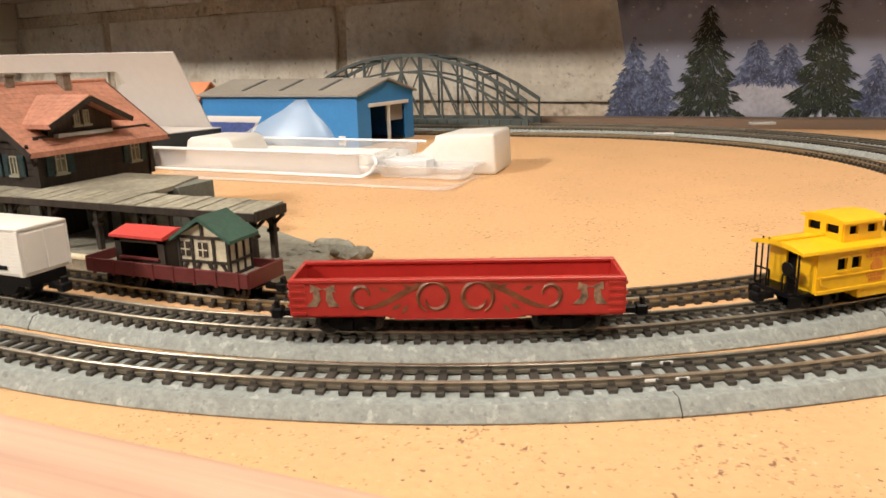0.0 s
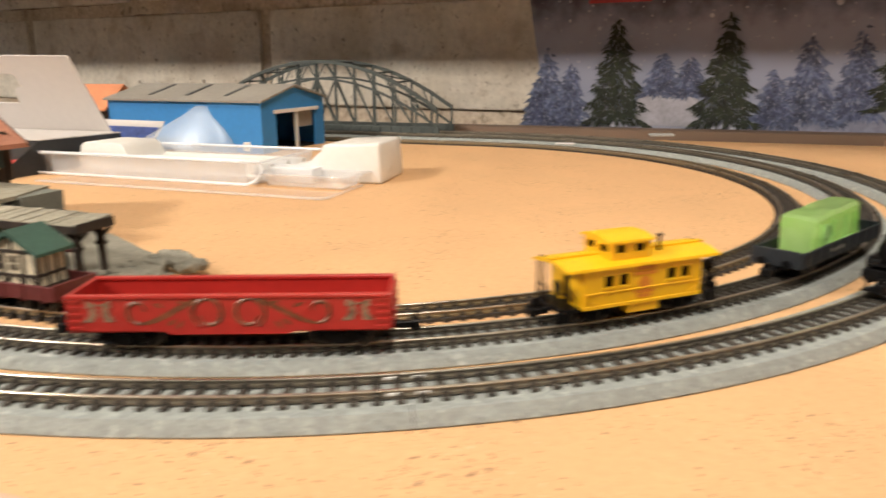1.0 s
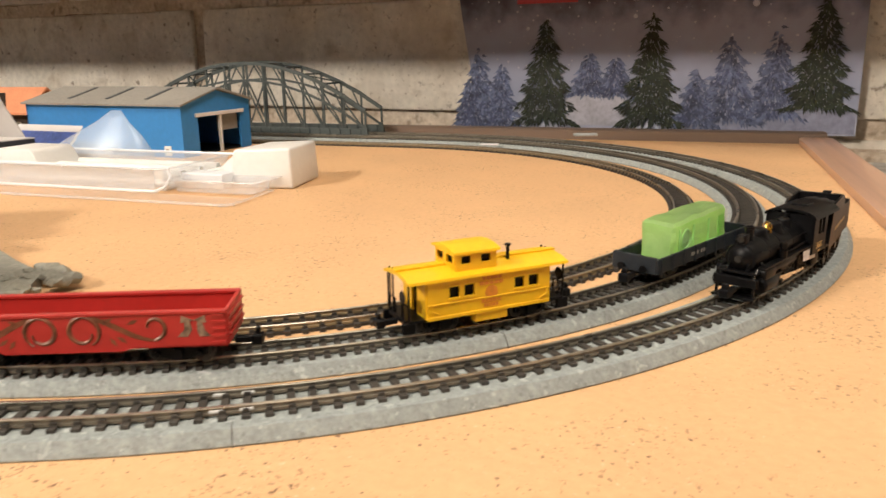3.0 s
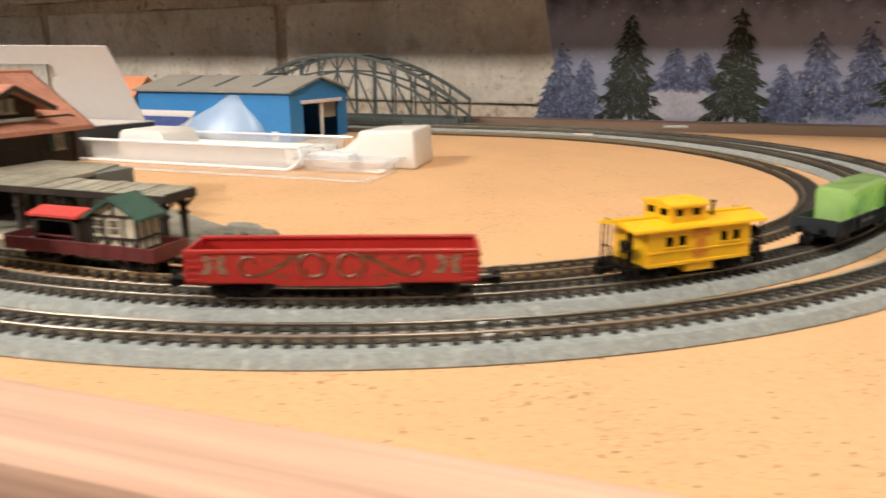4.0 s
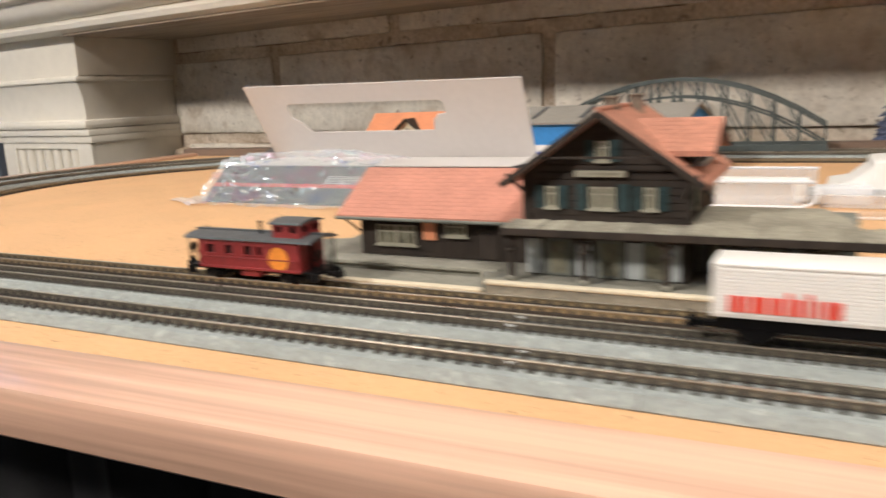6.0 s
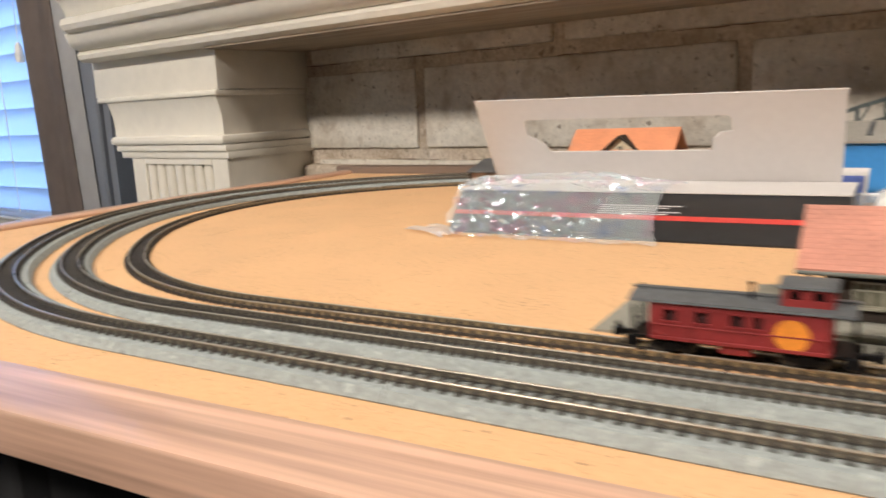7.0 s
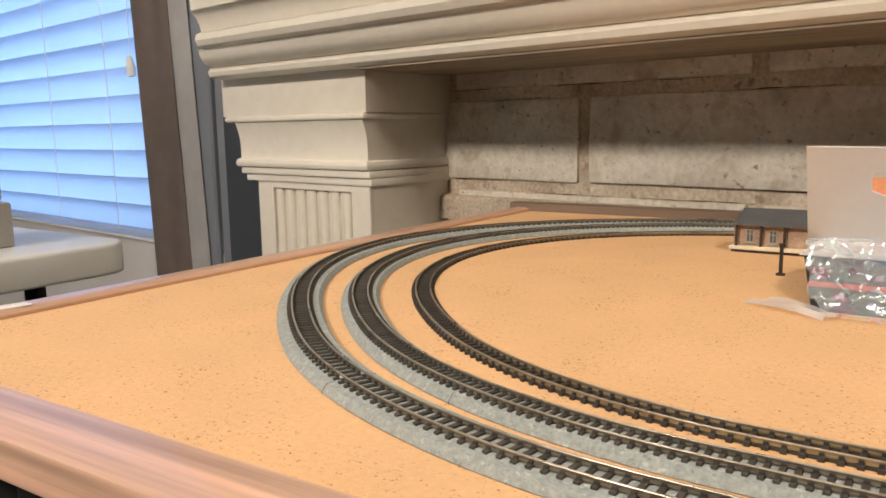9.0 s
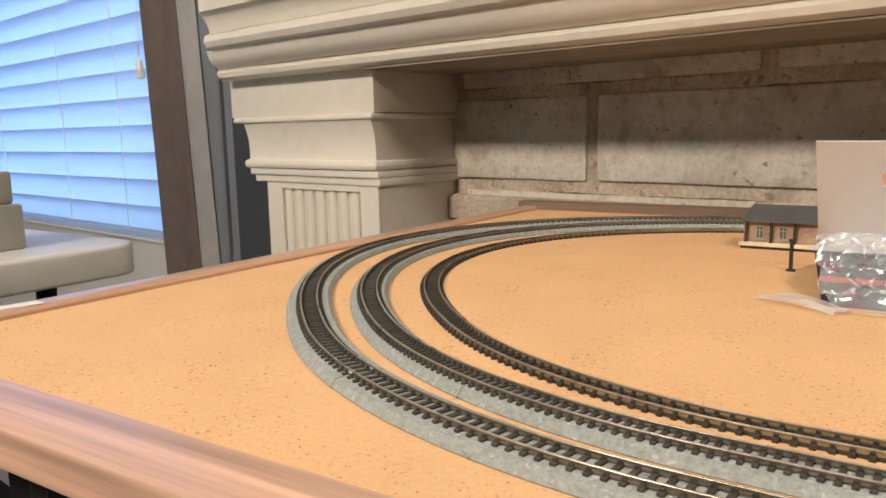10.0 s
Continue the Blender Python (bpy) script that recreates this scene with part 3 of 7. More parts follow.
def dark_fir(x, z, w, h, seed):
    tufts("printed_tree", x, z + 3, w, h - 3, 900, seed, 0.7, M_FIR, 5.0)
    tufts("printed_branch", x, z + 3, w, h - 3, 170, seed + 1, 2.1, M_FIRLIGHT, 2.6)
    tufts("printed_frost", x, z + 5, w * 0.95, h - 6, 130, seed + 2, 2.45, M_SNOW, 0.75, flat=1.0)


def frosted_fir(x, z, w, h, seed):
    tufts("printed_tree", x, z + 3, w, h, 420, seed, 0.3, M_FIRBLUE, 4.6, flat=0.8)
    tufts("printed_branch", x, z + 3, w * 0.9, h * 0.9, 150, seed + 1, 0.95, M_FIRDEEP, 2.8, flat=0.8)
    tufts("printed_frost", x, z + 2, w, h * 0.95, 90, seed + 2, 1.0, M_MIST, 1.5, flat=0.6)


def flecks(x0, x1, z0, z1, n, seed, lay, mat, r0, r1):
    rnd = random.Random(seed)
    bm = B()
    for i in range(n):
        x, z, r = rnd.uniform(x0, x1), rnd.uniform(z0, z1), rnd.uniform(r0, r1)
        vs = [bm.verts.new((x + r * math.cos(a), -lay, z + r * math.sin(a))) for a in (0.3, 1.4, 2.5, 3.5, 4.6, 5.6)]
        bm.faces.new(vs)
    ob = part("printed_snow", bm, mat, poster)
    return tagged(ob, kind="stuff")


frosted_fir(216, 4, 44, 66, 11)
frosted_fir(238, 2, 36, 56, 16)
frosted_fir(206, 2, 30, 40, 17)
frosted_fir(407, 6, 36, 44, 18)
frosted_fir(432, 10, 62, 66, 12)
frosted_fir(466, 14, 46, 70, 13)
frosted_fir(318, 30, 34, 36, 14)
frosted_fir(341, 30, 30, 32, 15)
bank = [(298, 6), (298, 28), (306, 31), (314, 33), (327, 33.5), (338, 32), (350, 29), (350, 6)]
part("printed_snowbank", prism(B(), bank, "y", -0.6, 0), M_SNOW, poster)
low_bank = [(395, 4), (395, 9), (420, 13), (450, 15), (480, 20), (524, 22), (524, 4)]
part("printed_snowbank", prism(B(), low_bank, "y", -0.25, 0), M_MIST, poster)
dark_fir(279, 5, 62, 93, 21)
dark_fir(370, 6, 58, 93, 22)
dark_fir(497, 21, 52, 88, 23)
for x, z, r in ((262, 88, 1.7), (447, 103, 2.6), (355, 96, 1.8), (235, 95, 1.4)):
    part("printed_moon_glow", lathe(B(), [(r, -0.35), (r * 0.8, -0.5), (0.1, -0.55)], (x, 0, z), "y", 14), M_SNOW, poster)
flecks(205, 520, 55, 130, 150, 3, 1.2, M_SNOW, 0.3, 1.1)
part("red_caption", box(B(), 252, 306, -0.6, 0, 109, 124), M_REDPRINT, poster, "red caption band, lettering unreadable")

# ---- rolling stock ----
M_GOLD = material("gold_print", (0.75, 0.52, 0.20), 0.4, metal=0.3, vary=0.1, grain=800, blotch=100, bump=0)
M_GOLDDULL = material("worn_gold_print", (0.42, 0.31, 0.15), 0.5, vary=0.2, grain=900, blotch=200, bump=0)
M_MAROONSHADE = material("shaded_maroon_interior", (0.05, 0.008, 0.008), 0.6, vary=0.1, grain=500, blotch=60, bump=0.02)
M_SCROLL = material("tan_scroll_print", (0.20, 0.065, 0.028), 0.42, vary=0.25, grain=700, blotch=150, bump=0)
M_TAPE = material("white_paper_tape", (0.75, 0.72, 0.72), 0.7, vary=0.1, grain=500, blotch=120, bump=0.2)
M_COAL = material("black_coal", (0.02, 0.02, 0.021), 0.45, vary=0.4, grain=900, blotch=300, bump=1.0)
M_BRIGHT = material("bright_steel", (0.75, 0.72, 0.68), 0.25, metal=1.0, vary=0.1, grain=500, blotch=60, bump=0.02)
M_WHEEL = material("dark_wheel_metal", (0.05, 0.048, 0.045), 0.4, metal=0.6, vary=0.2, grain=500, blotch=60, bump=0.05)
M_BELLPRINT = material("grey_gold_print", (0.32, 0.22, 0.15), 0.4, metal=0.3, vary=0.3, grain=900, blotch=400, bump=0)
M_SILVERPRINT = material("silver_print", (0.55, 0.50, 0.42), 0.4, metal=0.2, vary=0.15, grain=800, blotch=100, bump=0)
M_REDPRINT2 = material("red_print", (0.78, 0.07, 0.04), 0.5, vary=0.06, grain=800, blotch=100, bump=0)
M_DARKROOF = material("dark_grey_roof", (0.09, 0.095, 0.10), 0.6, vary=0.15, grain=600, blotch=60, bump=0.1)
M_BLUEBLACK = material("blue_black_plastic", (0.018, 0.024, 0.032), 0.45, vary=0.15, grain=600, blotch=60, bump=0.08)
M_CREAMWALL = material("cream_plaster", (0.70, 0.62, 0.46), 0.8, vary=0.08, grain=700, blotch=80, bump=0.1)
M_DKGREEN = material("dark_green_roof", (0.04, 0.10, 0.075), 0.7, vary=0.12, grain=700, blotch=80, bump=0.1)
M_PINKRED = material("bright_red_roof", (0.62, 0.06, 0.05), 0.6, vary=0.08, grain=700, blotch=80, bump=0.1)
M_ORANGE = material("orange_print", (0.80, 0.28, 0.03), 0.5, vary=0.08, grain=800, blotch=100, bump=0)


def wheelset(parent, x, r=2.6, z=None):
    """Two flanged wheels on an axle, standing on the rail heads."""
    z = r if z is None else z
    bm = B()
    for side in (-1, 1):
        y = side * 3.2
        lathe(bm, [(0.4, y - side * 0.9), (r + 0.5, y - side * 0.8), (r + 0.5, y - side * 0.4), (r, y - side * 0.35), (r - 0.1, y + side * 0.5), (r - 0.7, y + side * 0.55), (0.7, y + side * 0.2), (0.5, y + side * 0.7)], (x, 0, z), "y", 18)
    rod(bm, (x, -3.2, z), (x, 3.2, z), 0.45, segs=8)
    return part("wheelset", bm, M_WHEEL, parent)


def bogie(parent, x, wheelbase=8.0, r=2.2, w=4.6):
    t = part("bogie", box(B(), x - 1.4, x + 1.4, -w, w, r + 0.2, r + 2.0, 0.2), M_BLACK, parent)
    for side in (-1, 1):
        y = side * w
        bm = B()
        prism(bm, [(x - wheelbase / 2 - 1.3, r - 0.3), (x - wheelbase / 2 + 1.0, r - 0.6), (x - 1.6, r - 1.5), (x + 1.6, r - 1.5), (x + wheelbase / 2 - 1.0, r - 0.6), (x + wheelbase / 2 + 1.3, r - 0.3), (x + wheelbase / 2 + 1.2, r + 1.0), (x + 1.8, r + 1.6), (x - 1.8, r + 1.6), (x - wheelbase / 2 - 1.2, r + 1.0)], "y", y - 0.4, y + 0.4)
        for k in (-1, 1):
            rod(bm, (x + k * wheelbase / 2, y, r + 0.1), (x + k * wheelbase / 2, y + side * 1.1, r + 0.1), 0.8, 0.6, 10)
        box(bm, x - 1.0, x + 1.0, y + side * 0.9 - 0.3, y + side * 0.9 + 0.3, r - 1.0, r + 1.2)
        part("side_frame", bm, M_BLACK, t)
    for k in (-1, 1):
        wheelset(parent, x + k * wheelbase / 2, r)
    return t


def coupler(parent, x, way):
    bm = B()
    box(bm, min(x, x + way * 4.2), max(x, x + way * 4.2), -0.8, 0.8, 2.6, 4.0, 0.2)
    box(bm, min(x + way * 3.6, x + way * 6.2), max(x + way * 3.6, x + way * 6.2), -1.5, 1.5, 2.2, 4.6, 0.4)
    box(bm, min(x + way * 4.6, x + way * 5.6), max(x + way * 4.6, x + way * 5.6), -0.9, 0.9, 4.4, 6.0, 0.25)
    return part("coupler", bm, M_BLACK, parent)


def glyphs(parent, name, x0, z0, widths, h, y, mat, gap=0.35):
    """Unlettered print: one plain bar for each character; a negative width is a space."""
    bm = B()
    x = x0
    for w in widths:
        if w < 0:
            x += -w
            continue
        box(bm, x, x + w, y - 0.05, y + 0.05, z0, z0 + h)
        x += w + gap
    return part(name, bm, mat, parent)


def lettering(parent, name, text, size, m, mat, depth=0.04):
    cu = bpy.data.curves.new(name, "FONT")
    cu.body, cu.size, cu.extrude, cu.align_x = text, size * MM, depth * MM, "CENTER"
    cu.space_character = 1.1
    ob = new(name, cu)
    deps = bpy.context.evaluated_depsgraph_get()
    me = bpy.data.meshes.new_from_object(ob.evaluated_get(deps))
    bpy.data.objects.remove(ob)
    bpy.data.curves.remove(cu)
    me.materials.clear()
    me.materials.append(mat)
    ob = new(name, me)
    ob.parent = parent
    ob.matrix_basis = m
    return ob


def steam_locomotive(m):
    """Front towards -x; x = 0 in the middle of the engine; z = 0 on the rail."""
    t = thing("steam_locomotive", m, "matt black model steam switcher with brass bell, on the outer track", "locomotive")
    ax = 11.0
    prof = [(3.2, -22.3), (3.9, -22.2), (4.2, -21.6), (4.2, -14.2), (4.35, -14.1), (4.35, -13.7), (4.15, -13.6), (4.15, -7.4), (4.3, -7.3), (4.3, -6.9), (4.15, -6.8), (4.2, 0.5), (4.35, 0.6), (4.35, 1.0), (4.25, 1.1), (4.5, 9)]
    part("boiler", lathe(B(), prof, (0, 0, ax), "x", 32), M_BLACK, t)
    part("smokebox_door", lathe(B(), [(0.6, -23.4), (1.2, -23.3), (2.9, -22.7), (3.3, -22.25), (3.3, -22.0)], (0, 0, ax), "x", 24), M_BLACK, t)
    part("number_plate", lathe(B(), [(0.9, -23.7), (0.9, -23.3)], (0, 0, ax), "x", 16), M_WHEEL, t)
    # fittings on top of the boiler
    part("headlight", box(B(), -22.8, -20.4, -1.2, 1.2, ax + 3.8, ax + 6.3, 0.3, 2), M_BLACK, t)
    part("headlight_lens", lathe(B(), [(0.85, -23.0), (0.85, -22.7)], (0, 0, ax + 5.1), "x", 14), M_WHEEL, t)
    part("chimney", lathe(B(), [(1.5, 3.6), (1.15, 4.3), (1.0, 5.0), (1.05, 7.0), (1.35, 7.1), (1.35, 7.7), (0.9, 7.7), (0.8, 6.9)], (-18.2, 0, ax), "z", 20), M_BLACK, t)
    for x, r, h in ((-12.0, 2.0, 6.3), (-3.4, 2.25, 6.5), (3.0, 2.0, 6.4)):
        part("dome", lathe(B(), [(r + 0.7, 3.2), (r + 0.2, 4.0), (r, 4.5), (r, h - 0.9), (r - 0.25, h - 0.4), (r - 0.9, h - 0.05), (0.3, h)], (x, 0, ax), "z", 24), M_BLACK, t)
    bell = part("bell", lathe(B(), [(0.95, 4.9), (0.85, 5.2), (0.65, 5.6), (0.55, 6.2), (0.3, 6.6), (0.1, 6.7)], (-7.7, 0, ax), "z", 16), M_BRASS, t, "polished brass bell")
    part("bell_hanger", tube(B(), [(-7.7, -1.1, ax + 4.0), (-7.7, -1.1, ax + 6.2), (-7.7, 0, ax + 7.0), (-7.7, 1.1, ax + 6.2), (-7.7, 1.1, ax + 4.0)], 0.18), M_BRASS, bell)
    for x in (6.6, 7.6):
        part("whistle", lathe(B(), [(0.35, 3.9), (0.35, 5.8), (0.5, 5.9), (0.45, 6.5), (0.1, 6.6)], (x, 0.8, ax), "z", 10), M_BLACK, t)
    # footplates, pipes, rails
    for side in (-1, 1):
        part("running_board", box(B(), -21.5, 9.2, side * 5.3 - 1.1, side * 5.3 + 1.1, 8.6, 9.1, 0.1), M_BLACK, t)
        part("handrail", tube(B(), [(-21, side * 4.6, ax + 1.9), (8.5, side * 4.75, ax + 1.9)], 0.16), M_BLACK, t)
        part("air_tank", lathe(B(), [(0.3, -16.0), (1.0, -15.7), (1.1, -15.2), (1.1, -1.0), (1.0, -0.5), (0.3, -0.2)], (0, side * 5.0, 7.4), "x", 14), M_BLACK, t)
        part("steam_pipe", tube(B(), [(-19, side * 3.6, ax - 1.4), (-18.6, side * 4.8, 8.4), (-18.8, side * 5.0, 6.4)], 0.7, 10), M_BLACK, t)
        part("air_pump", lathe(B(), [(1.0, 8.9), (1.15, 9.0), (1.15, 11.2), (0.8, 11.3), (0.8, 11.9), (1.1, 12.0), (1.1, 13.2), (0.6, 13.4)], (-8.5 if side < 0 else -12, side * 5.2, 0), "z", 14), M_BLACK, t)
        cyl = part("cylinder", lathe(B(), [(1.7, -22.0), (2.1, -21.7), (2.2, -21.2), (2.2, -15.2), (2.1, -14.8), (1.2, -14.5), (0.5, -13.2)], (0, side * 5.2, 4.4), "x", 20), M_BLACK, t)
        part("valve_chest", box(B(), -21.4, -15.2, side * 5.0 - 1.7, side * 5.0 + 1.7, 6.0, 8.5, 0.4, 2), M_BLACK, cyl)
        part("grab_iron", tube(B(), [(-23.6, side * 4.6, 3.8), (-23.8, side * 4.7, 7.2), (-22.4, side * 4.7, 8.8)], 0.2), M_BRIGHT if side < 0 else M_BLACK, t)
        part("crosshead", box(B(), -12.9, -10.8, side * 5.4 - 0.7, side * 5.4 + 0.7, 3.6, 5.2, 0.2), M_BLACK, t)
        part("slide_bar", box(B(), -14.5, -8.6, side * 5.4 - 0.5, side * 5.4 + 0.5, 5.3, 5.7), M_BLACK, t)
        part("main_rod", bar(B(), (-11.6, side * 5.6, 4.2), (1.0, side * 5.6, 3.0), 0.35, 0.9), M_BRIGHT, t, "bright steel rod")
        part("side_rod", bar(B(), (-8.2, side * 5.1, 2.5), (9.0, side * 5.1, 2.5), 0.35, 0.8), M_BRIGHT, t, "bright steel rod")
        part("valve_hanger", box(B(), -9.4, -5.6, side * 5.1 - 0.4, side * 5.1 + 0.4, 5.2, 8.7, 0.3), M_BLACK, t)
        part("brake_gear", box(B(), -4.4, -3.6, side * 4.2 - 0.5, side * 4.2 + 0.5, 1.2, 6.5, 0.1), M_BLACK, t)
        part("cab_step", box(B(), 11.4, 15.6, side * 5.0 - 1.0, side * 5.0 + 1.0, 2.2, 6.2, 0.6, 2), M_BLACK, t)
        part("reach_rod", tube(B(), [(-4, side * 4.9, 9.7), (3, side * 5.1, 10.2), (9, side * 5.1, 10.2)], 0.25), M_BLACK, t)
    for x in (-8.0, 0.4, 9.0):
        w = part("driving_wheel", lathe(B(), [(0.5, -3.9), (1.0, -4.0), (1.0, -3.8), (2.6, -3.7), (2.7, -4.0), (3.2, -3.95), (3.2, -3.0), (3.7, -2.9), (3.7, -2.5), (0.5, -2.4), (0.5, 2.4), (3.7, 2.5), (3.7, 2.9), (3.2, 3.0), (3.2, 3.95), (2.7, 4.0), (2.6, 3.7), (1.0, 3.8), (1.0, 4.0), (0.5, 3.9)], (x, 0, 3.2), "y", 24), M_WHEEL, t)
        for side in (-1, 1):
            bm = B()
            for k in range(8):
                a = k * math.pi / 4
                bar(bm, (x + 0.7 * math.cos(a), side * 3.85, 3.2 + 0.7 * math.sin(a)), (x + 2.7 * math.cos(a), side * 3.85, 3.2 + 2.7 * math.sin(a)), 0.3, 0.4)
            rod(bm, (x, side * 3.8, 2.4), (x, side * 5.7, 2.4), 0.55, segs=10)
            part("spokes", bm, M_WHEEL, w)
    part("frame", box(B(), -21, 14, -2.0, 2.0, 3.2, 8.4, 0.2), M_BLACK, t)
    part("firebox", box(B(), 2.0, 10.0, -3.4, 3.4, 5.4, 10.4, 0.5), M_BLACK, t)
    # buffer beam
    part("pilot_beam", box(B(), -24.6, -23.2, -5.8, 5.8, 4.2, 6.6, 0.2), M_BLACK, t)
    part("footboard", box(B(), -25.6, -23.4, -5.6, 5.6, 1.0, 1.7, 0.15), M_BLACK, t)
    for y in (-4.8, 4.8):
        part("step_hanger", box(B(), -24.3, -23.8, y - 0.3, y + 0.3, 1.6, 4.4), M_BLACK, t)
    part("front_deck", box(B(), -24.2, -19.8, -5.2, 5.2, 7.4, 8.0, 0.1), M_BLACK, t)
    for y in (-2.6, 2.6):
        part("smokebox_brace", tube(B(), [(-23.8, y, 7.8), (-21.4, y * 0.9, ax + 1.8)], 0.22), M_BLACK, t)
    coupler(t, -24.2, -1)
    # cab
    z0, z1, x0, x1, w = 6.4, 17.2, 8.0, 22.6, 6.6
    cabp = part("cab", box(B(), x0, x0 + 0.6, -w, w, z0 + 3, z1 + 0.4), M_BLACK, t)
    for side in (-1, 1):
        y = side * w
        for (a, b, lo, hi) in ((x0, x1 - 5.4, z0, 11.6), (x0, 11.2, 11.6, 16.2), (13.0, 13.6, 11.6, 16.2), (15.6, x1 - 5.4, 11.6, 16.2), (x0, x1 - 0.8, 16.2, z1), (x1 - 5.4, x1 - 4.9, z0 - 1.5, z1)):
            part("cab_plate", box(B(), a, b, y - 0.3, y + 0.3, lo, hi), M_BLACK, cabp)
    part("cab_floor", box(B(), x0, x1 - 1, -w, w, z0 - 0.2, z0 + 0.4), M_BLACK, cabp)
    for side in (-1, 1):
        part("window_frame", box(B(), 11.2, 11.5, side * w - 0.2, side * w + 0.2, 11.6, 16.2), M_BLACK, cabp)
        part("cab_handrail", tube(B(), [(x1 - 5.0, side * 6.9, 7), (x1 - 5.0, side * 6.9, 14)], 0.18), M_BLACK, cabp)
    arc = [(-7.4, 16.6), (-7.0, 17.5), (-5.6, 18.3), (-3.2, 18.9), (0, 19.1), (3.2, 18.9), (5.6, 18.3), (7.0, 17.5), (7.4, 16.6), (6.9, 16.6), (6.5, 17.1), (5.2, 17.7), (3.0, 18.3), (0, 18.5), (-3.0, 18.3), (-5.2, 17.7), (-6.5, 17.1), (-6.9, 16.6)]
    part("cab_roof", prism(B(), arc, "x", 7.4, 25.2), M_BLACK, cabp)
    part("roof_hatch", box(B(), 13, 18.5, -2.2, 2.2, 18.7, 19.5, 0.2), M_BLACK, cabp)
    part("backhead", lathe(B(), [(3.9, 10), (3.8, 12.6), (3.2, 12.9)], (0, 0, ax), "x", 20), M_BLACK, t)
    lettering(t, "cab_number", "365", 2.6, Matrix.Translation((0.0125, -0.00696, 0.0077)) @ pose(0, 0, 0, 90, 0, 0), M_GOLD)
    lettering(t, "cab_number", "365", 2.6, Matrix.Translation((0.0125, 0.00696, 0.0077)) @ pose(0, 0, 0, 90, 0, 180), M_GOLD)
    part("class_print", box(B(), 12.0, 13.6, -6.98, -6.9, 6.75, 7.0), M_GOLD, t)
    tape = B()
    prism(tape, [(3.4, 8.3), (12.2, 8.0), (12.6, 4.7), (8, 5.0), (4.0, 5.3)], "y", -6.2, -6.05)
    part("paper_strip", tape, M_TAPE, t, "strip of torn white paper tape")
    return t


def tender(m):
    t = thing("tender", m, "matt black model coal tender with gold lettering, behind the locomotive", "tender")
    prof = [(-20.6, 4.6), (-19.6, 9), (-17.0, 15.0), (-16.6, 17.0), (-15.2, 17.9), (3.6, 17.9), (5.0, 17.5), (5.8, 16.2), (7.0, 14.6), (9.0, 14.0), (20.0, 14.0), (20.2, 13.6), (20.2, 4.6)]
    for side in (-1, 1):
        part("side_sheet", prism(B(), prof, "y", side * 6.6 - 0.35, side * 6.6 + 0.35), M_BLACK, t)
    part("tank", box(B(), -16.8, 20.1, -6.3, 6.3, 4.6, 13.7), M_BLACK, t)
    part("rear_sheet", box(B(), 19.9, 20.7, -6.9, 6.9, 4.6, 14.0, 0.2), M_BLACK, t)
    part("coal_bulkhead", prism(B(), [(2.8, 13.7), (2.8, 17.9), (5.0, 17.9), (7.4, 14.0), (7.4, 13.7)], "y", -6.2, 6.2), M_BLACK, t)
    part("front_sheet", box(B(), -16.6, -16.0, -6.2, 6.2, 13.7, 17.2), M_BLACK, t)
    coal = B()
    rnd = random.Random(5)
    bmesh.ops.create_grid(coal, x_segments=26, y_segments=16, size=1.0)
    for v in coal.verts:
        u, w = v.co.x, v.co.y
        v.co = Vector((-6.6 + u * 9.3, w * 6.1, 15.6 + 1.9 * (1 - abs(u) ** 3) * (1 - abs(w) ** 2.2) + rnd.uniform(-0.35, 0.35)))
    part("coal_load", coal, M_COAL, t, "heap of black coal")
    part("underframe", box(B(), -20.6, 20.8, -6.2, 6.2, 3.6, 4.8, 0.2), M_BLACK, t)
    part("water_hatch", lathe(B(), [(1.9, 13.7), (1.9, 14.7), (1.6, 15.0), (0.3, 15.1)], (13.4, 0, 0), "z", 20), M_BLACK, t)
    part("rear_lamp", box(B(), 17.2, 19.4, -1.3, 1.3, 14.0, 16.4, 0.3, 2), M_BLACK, t)
    part("lamp_bracket", box(B(), 16.8, 19.6, -1.0, 1.0, 13.7, 14.4, 0.2), M_BLACK, t)
    for side in (-1, 1):
        part("ladder", tube(B(), [(20.9, side * 5.6, 4), (20.9, side * 5.6, 13.6)], 0.22), M_BLACK, t)
        part("rear_grab", tube(B(), [(20.4, side * 6.7, 5.5), (21.0, side * 6.8, 5.8), (21.0, side * 6.8, 12.5), (20.4, side * 6.7, 12.8)], 0.2), M_BLACK, t)
    widths = [0.7, 0.8, 0.65, 1.0, 0.5, 1.2, 1.0, 1.0, 0.9, -0.8, 1.0, 1.0, 1.0, -0.8, 1.0, 1.0, 0.5, 1.0]
    for side in (-1, 1):
        glyphs(t, "company_print", -10.2, 9.0, widths, 1.0, side * 6.98, M_GOLDDULL, 0.28)
    bogie(t, -12.6, 8.6, 2.2, 4.9)
    bogie(t, 10.6, 8.6, 2.2, 4.9)
    for x in (-16.9, -8.3, 6.3, 14.9):
        part("wheel_rim", lathe(B(), [(2.1, -5.75), (2.35, -5.75), (2.35, -5.55), (2.1, -5.55)], (x, 0, 2.2), "y", 18), M_WHEEL, t)
    part("drawbar", box(B(), -25.5, -20, -0.8, 0.8, 2.6, 3.4), M_BLACK, t)
    coupler(t, 20.8, 1)
    return t


